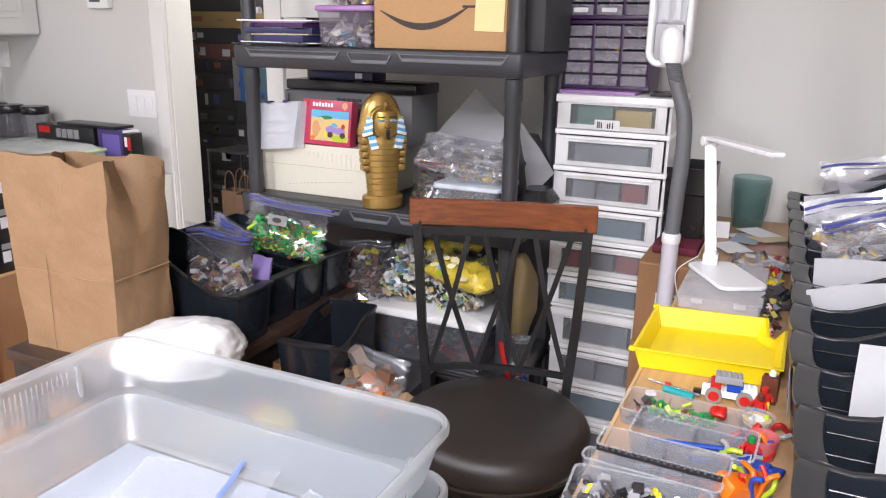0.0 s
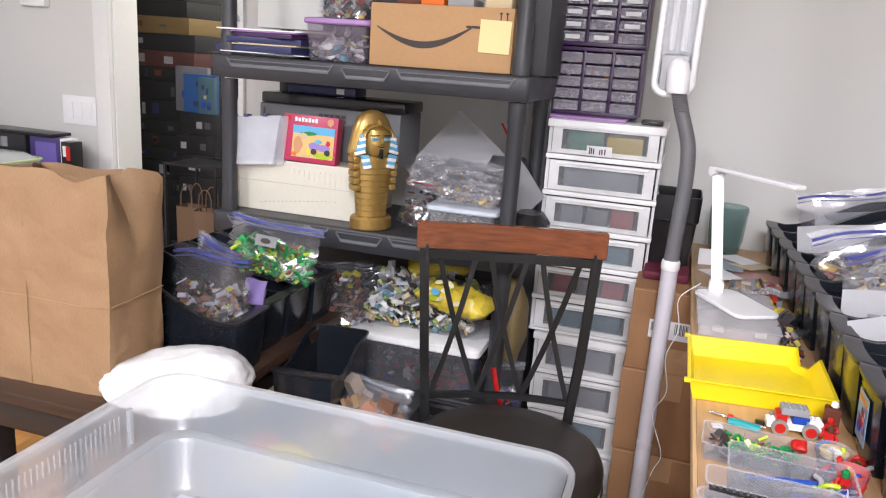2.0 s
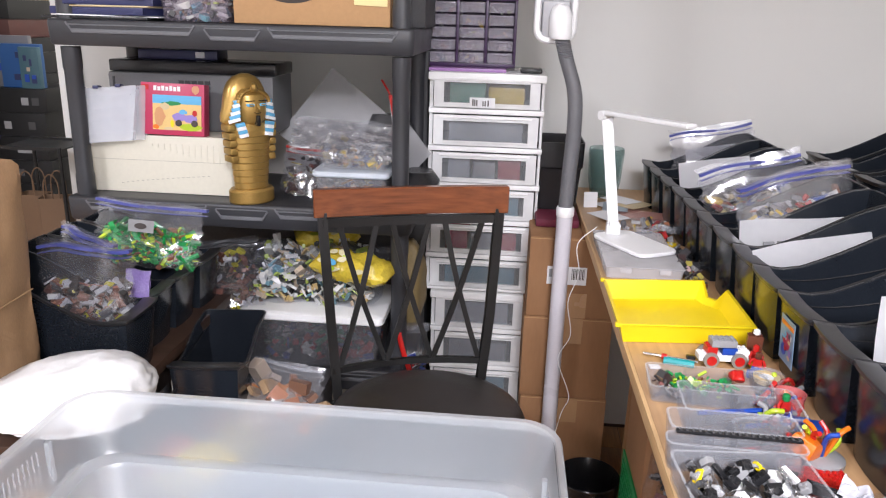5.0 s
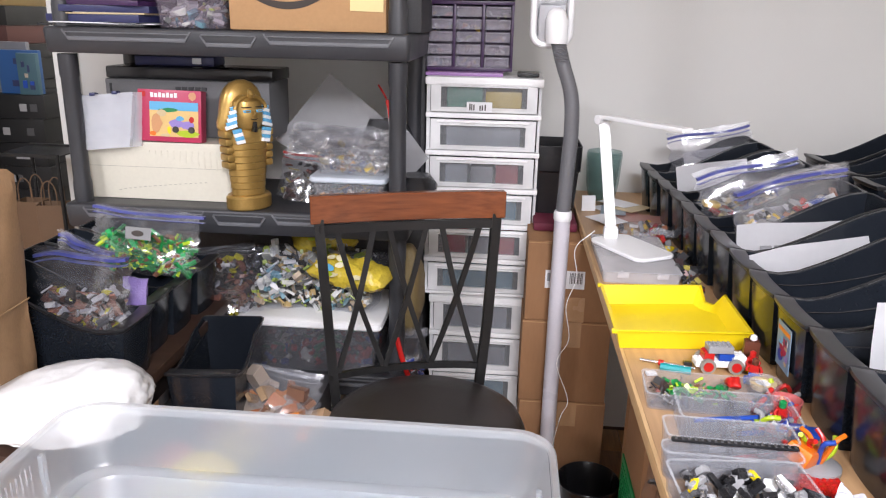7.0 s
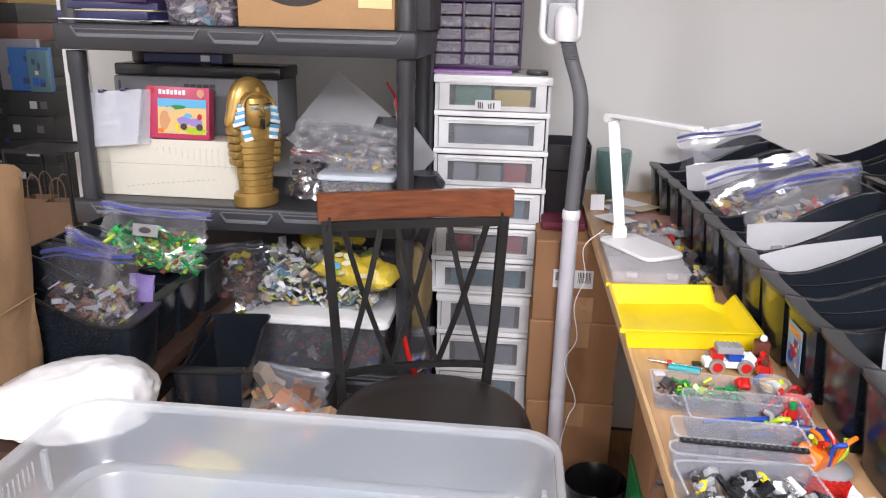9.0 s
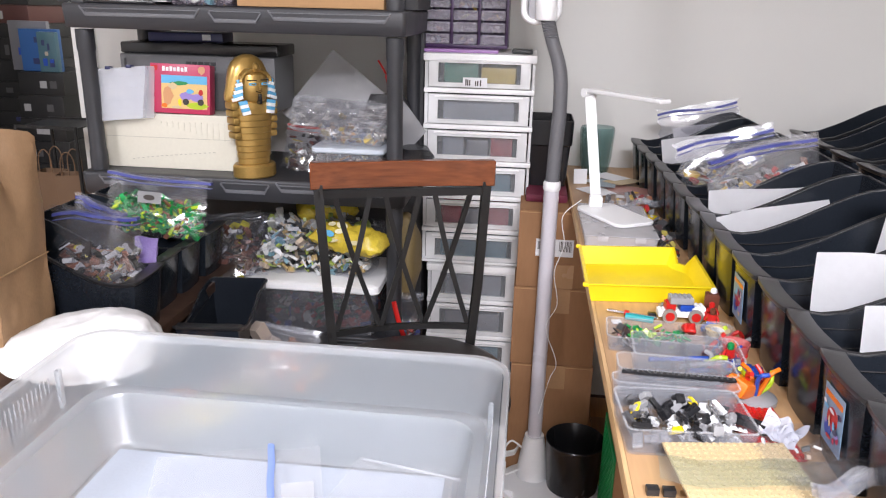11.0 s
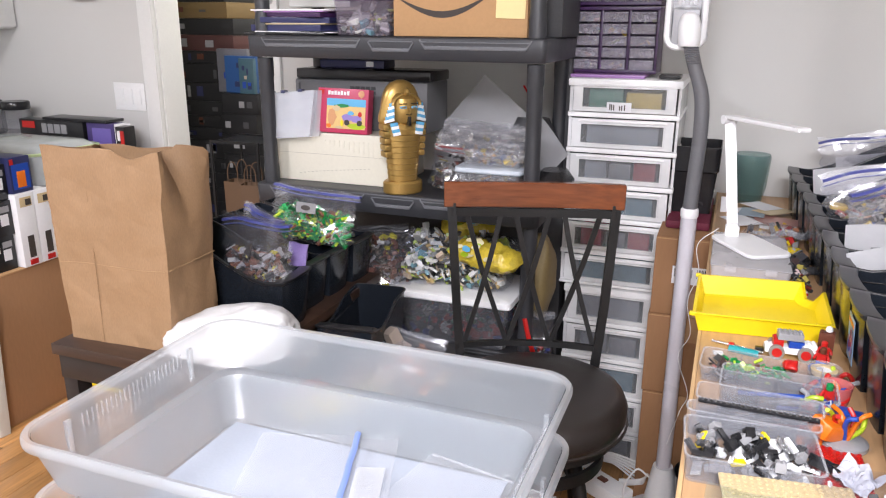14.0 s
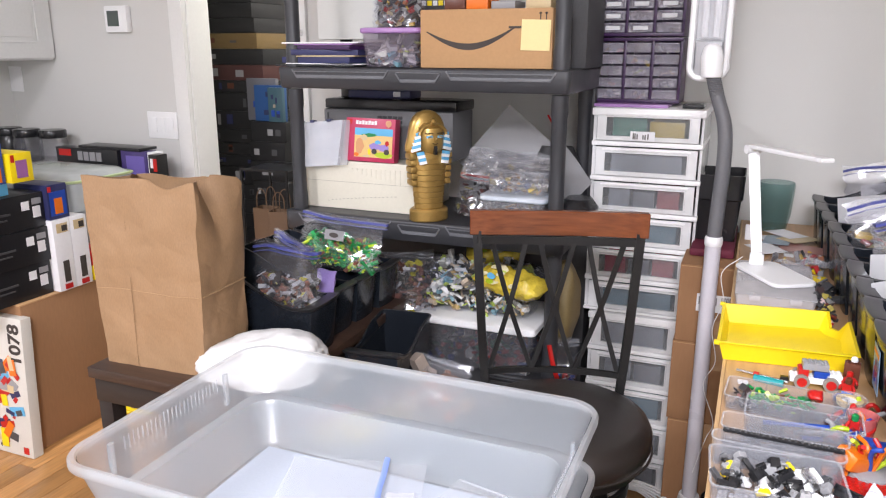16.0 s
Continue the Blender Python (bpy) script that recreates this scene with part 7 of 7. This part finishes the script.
front_box(-2.83, 2.26, 0.791, 0.35, 0.06, 0.2, BK, "black toy set box with silver title", ((0.05, 0.25, 0.82, 0.96, RED), (0.36, 0.44, 0.74, 0.93, GREY), (0.46, 0.54, 0.74, 0.93, GREY), (0.56, 0.65, 0.74, 0.93, GREY), (0.67, 0.75, 0.74, 0.93, GREY), (0.3, 0.9, 0.1, 0.6, NAVY)))
front_box(-2.575, 2.27, 0.791, 0.14, 0.06, 0.2, plain("violet_card", 0.06, 0.04, 0.16), "violet toy box standing on the cupboard", ((0.2, 0.9, 0.3, 0.9, plain("light_violet", 0.16, 0.12, 0.4)),))
front_box(-2.485, 2.27, 0.791, 0.03, 0.06, 0.2, PAPER, "white narrow box standing on the cupboard", ())
front_box(-2.445, 2.24, 0.791, 0.045, 0.06, 0.195, BK, "narrow black box with red and white title", ((0.2, 0.5, 0.72, 0.92, PAPER), (0.55, 0.95, 0.65, 0.92, RED)))
one("flat_box", bx(-0.17, 0.17, -0.05, 0.05, 0, 0.012, 0.001), BK, "thin black box lying across the others", "box", pose(-2.7, 2.28, 0.9925))
kc = thing("base_cabinet", "white kitchen base cabinet", "cabinet", -3.19, 1.5, 0)
part("cabinet_body", bx(-0.3, 0.28, -1.2, 0.93, 0.1, 0.87, 0.002), WHITE, kc)
part("plinth", bx(-0.3, 0.22, -1.2, 0.93, 0, 0.1), WHITE, kc)
one("worktop", bx(-0.31, 0.31, -1.2, 0.945, 0, 0.035, 0.004), surf("stone_top", (0.2, 0.19, 0.18), 0.3, 0.3, 40), "dark speckled kitchen worktop", "worktop", pose(-3.185, 1.5, 0.8705))
uc = thing("wall_cabinet", "white painted kitchen wall cabinet", "cabinet", -3.34, 1.93, 1.355)
part("cabinet_body", bx(-0.155, 0.14, -0.5, 0.515, 0, 0.75, 0.002), WHITE, uc)
for y0, y1 in ((-0.495, -0.01), (0.0, 0.51)):
    dr = part("door", bx(0.14, 0.16, y0, y1, 0.008, 0.745, 0.003), WHITE, uc)
    part("raised_panel", bx(0.16, 0.166, y0 + 0.1, y1 - 0.1, 0.1, 0.64, 0.005), WHITE, dr)
    for q in ((y0 + 0.075, y1 - 0.075, 0.075, 0.083), (y0 + 0.075, y1 - 0.075, 0.66, 0.668), (y0 + 0.075, y0 + 0.083, 0.083, 0.66), (y1 - 0.083, y1 - 0.075, 0.083, 0.66)):
        part("moulding", bx(0.158, 0.165, *q, 0.002), WHITE, dr)
for k in range(3):
    j = thing("jar", "glass jar with a black lid", "jar", -3.4 + 0.14 * k, 2.32 - 0.02 * (k % 2), 0.906, 0, "jars on the worktop")
    part("glass", turned(bmesh.new(), [(0.056, 0), (0.062, 0.008), (0.062, 0.09), (0.052, 0.112)], 24), [BLACK, SMOKED, CASE][k], j)
    part("lid", turned(bmesh.new(), [(0.056, 0.11), (0.059, 0.114), (0.059, 0.14), (0.055, 0.145)], 24), BLACK, j)
sw = thing("light_switch", "white three-gang switch plate on the wall", "switch", -2.592, 2.45, 1.08)
part("plate", bx(-0.082, 0.082, -0.006, 0.0, -0.058, 0.058, 0.002), WPLAST, sw)
for k in (-1, 0, 1):
    part("rocker", bx(k * 0.046 - 0.017, k * 0.046 + 0.017, -0.0095, -0.006, -0.034, 0.034, 0.0015), WPLAST, sw)
th = thing("thermostat", "white wall thermostat with grey display", "thermostat", -2.775, 2.45, 1.53)
part("case", bx(-0.062, 0.062, -0.03, 0.0, -0.055, 0.055, 0.006), WPLAST, th)
part("display", bx(-0.045, 0.018, -0.0315, -0.029, -0.03, 0.034), plain("display_grey", 0.09, 0.11, 0.1), th)
ou = thing("outlet_plate", "white outlet plate under the cabinet", "outlet", -3.46, 2.45, 1.265)
part("plate", bx(-0.04, 0.04, -0.006, 0, -0.058, 0.058, 0.002), WPLAST, ou)

# ---- store room beyond the doorway ----
g = random.Random(11)
z = 0.0
k = 0
while z < 1.9:
    hh = g.choice((0.06, 0.075, 0.09, 0.07))
    dx = g.uniform(-0.02, 0.015) - (0.05 if z > 1.35 else 0)
    c = BK
    if 1.36 < z < 1.42:
        c = plain("ochre_card", 0.17, 0.11, 0.04)
    elif 1.42 > z > 1.16:
        c = plain("rust_card", 0.075, 0.026, 0.024) if k % 2 else BK
    t = thing("toy_box", "boxed toy set in a tall stack", "box", -2.63 + dx, 3.12, z, 0, "stack in the store room")
    part("carton", bx(-0.24, 0.24, -0.17, 0.17, 0, hh - 0.001, 0.002), c, t)
    for q in range(3):
        x = g.uniform(-0.22, 0.1)
        part("print_mark", bx(x, x + g.uniform(0.015, 0.06), -0.1712, -0.169, hh * g.uniform(0.2, 0.4), hh * g.uniform(0.5, 0.85)), g.choice((GREY, DGREY, DGREY, BROWN, NAVY)), t)
    z += hh
    k += 1
z = 0.0
for k in range(11):
    t = thing("toy_box", "black boxed toy set in a lower stack", "box", -2.36 + g.uniform(-0.015, 0.02), 3.02, z, 0, "stack in the store room")
    part("carton", bx(-0.1, 0.1, -0.14, 0.14, 0, 0.096, 0.002), BK, t)
    for q in range(2):
        x = g.uniform(-0.08, 0.05)
        part("print_mark", bx(x, x + 0.03, -0.1412, -0.139, 0.03, 0.06), g.choice((GREY, DGREY, DGREY)), t)
    z += 0.097
for k, (x, w, h, c) in enumerate(((-2.4, 0.17, 0.2, plain("slate_card", 0.15, 0.15, 0.17)), (-2.34, 0.17, 0.17, plain("pool_blue", 0.02, 0.08, 0.24)), (-2.29, 0.08, 0.16, plain("sea_card", 0.05, 0.11, 0.14)))):
    t = thing("toy_box", "picture toy box standing on the lower stack", "box", x, 2.93 - 0.025 * k, z + 0.001, 0, "picture boxes in the store room")
    part("carton", bx(-w / 2, w / 2, -0.012, 0.012, 0, h, 0.002), c, t)
    for q in range(7):
        px, pz = g.uniform(-0.3, 0.2) * w, g.uniform(0.1, 0.7) * h
        part("picture", bx(px, px + g.uniform(0.1, 0.25) * w, -0.0132 - 0.0002 * q, -0.011, pz, pz + g.uniform(0.06, 0.2) * h), g.choice((NAVY, BLUE, MUTED[0], MUTED[2], NAVY, BROWN)), t)
rk = thing("wire_rack", "black wire rack by the doorway", "rack", -1.83, 2.2, 0)
for x in (-0.1, 0.1):
    for y in (-0.09, 0.09):
        part("upright", tube(bmesh.new(), [(x, y, 0), (x, y, 0.98)], 0.006, 8), METAL, rk)
for zz in (0.3, 0.62, 0.97):
    part("tier", box(box(bx(-0.1, 0.1, -0.094, -0.086, zz, zz + 0.01), -0.1, 0.1, 0.086, 0.094, zz, zz + 0.01), -0.1, 0.1, -0.09, 0.09, zz, zz + 0.004), METAL, rk)
for k in range(2):
    t = thing("gift_bag", "small brown paper bag with twisted handles", "bag", -1.875 + 0.09 * k, 2.18 - 0.03 * k, 0.6305, 12 * k, "paper bags on the rack")
    part("bag_body", loft(bmesh.new(), [rrect(0.08, 0.06, 0.003, 0), rrect(0.085, 0.065, 0.003, 0.19), rrect(0.082, 0.062, 0.003, 0.19), rrect(0.078, 0.058, 0.003, 0.004)]), plain("gift_paper", 0.13, 0.075, 0.04, 0.7) if k == 0 else bpy.data.materials["gift_paper"], t)
    for y in (-0.03, 0.03):
        part("handle", tube(bmesh.new(), curve_pts([(-0.022, y, 0.17), (-0.02, y, 0.24), (0.0, y, 0.265), (0.02, y, 0.24), (0.022, y, 0.17)], 5), 0.0022, 6), bpy.data.materials["gift_paper"], t)

# ---- floor strips ----
PM = {}
g = random.Random(3)
x = -3.4
while x < 0.3:
    y = 0.25 + g.uniform(-0.5, 0)
    while y < 2.43:
        L = g.choice((0.5, 0.7, 0.9, 1.1))
        y0, y1 = max(y, 0.2), min(y + L, 2.43)
        if y1 - y0 > 0.05:
            key = round(y1 - y0, 2)
            if key not in PM:
                PM[key] = mesh("plank", bx(-0.0405, 0.0405, -key / 2 + 0.0008, key / 2 - 0.0008, -0.012, 0, 0.0012), PLANK, 30)
            o = new("plank", PM[key])
            o.parent = FL
            o.location = (x, (y0 + y1) / 2, 0.0)
        y += L
    x += 0.083
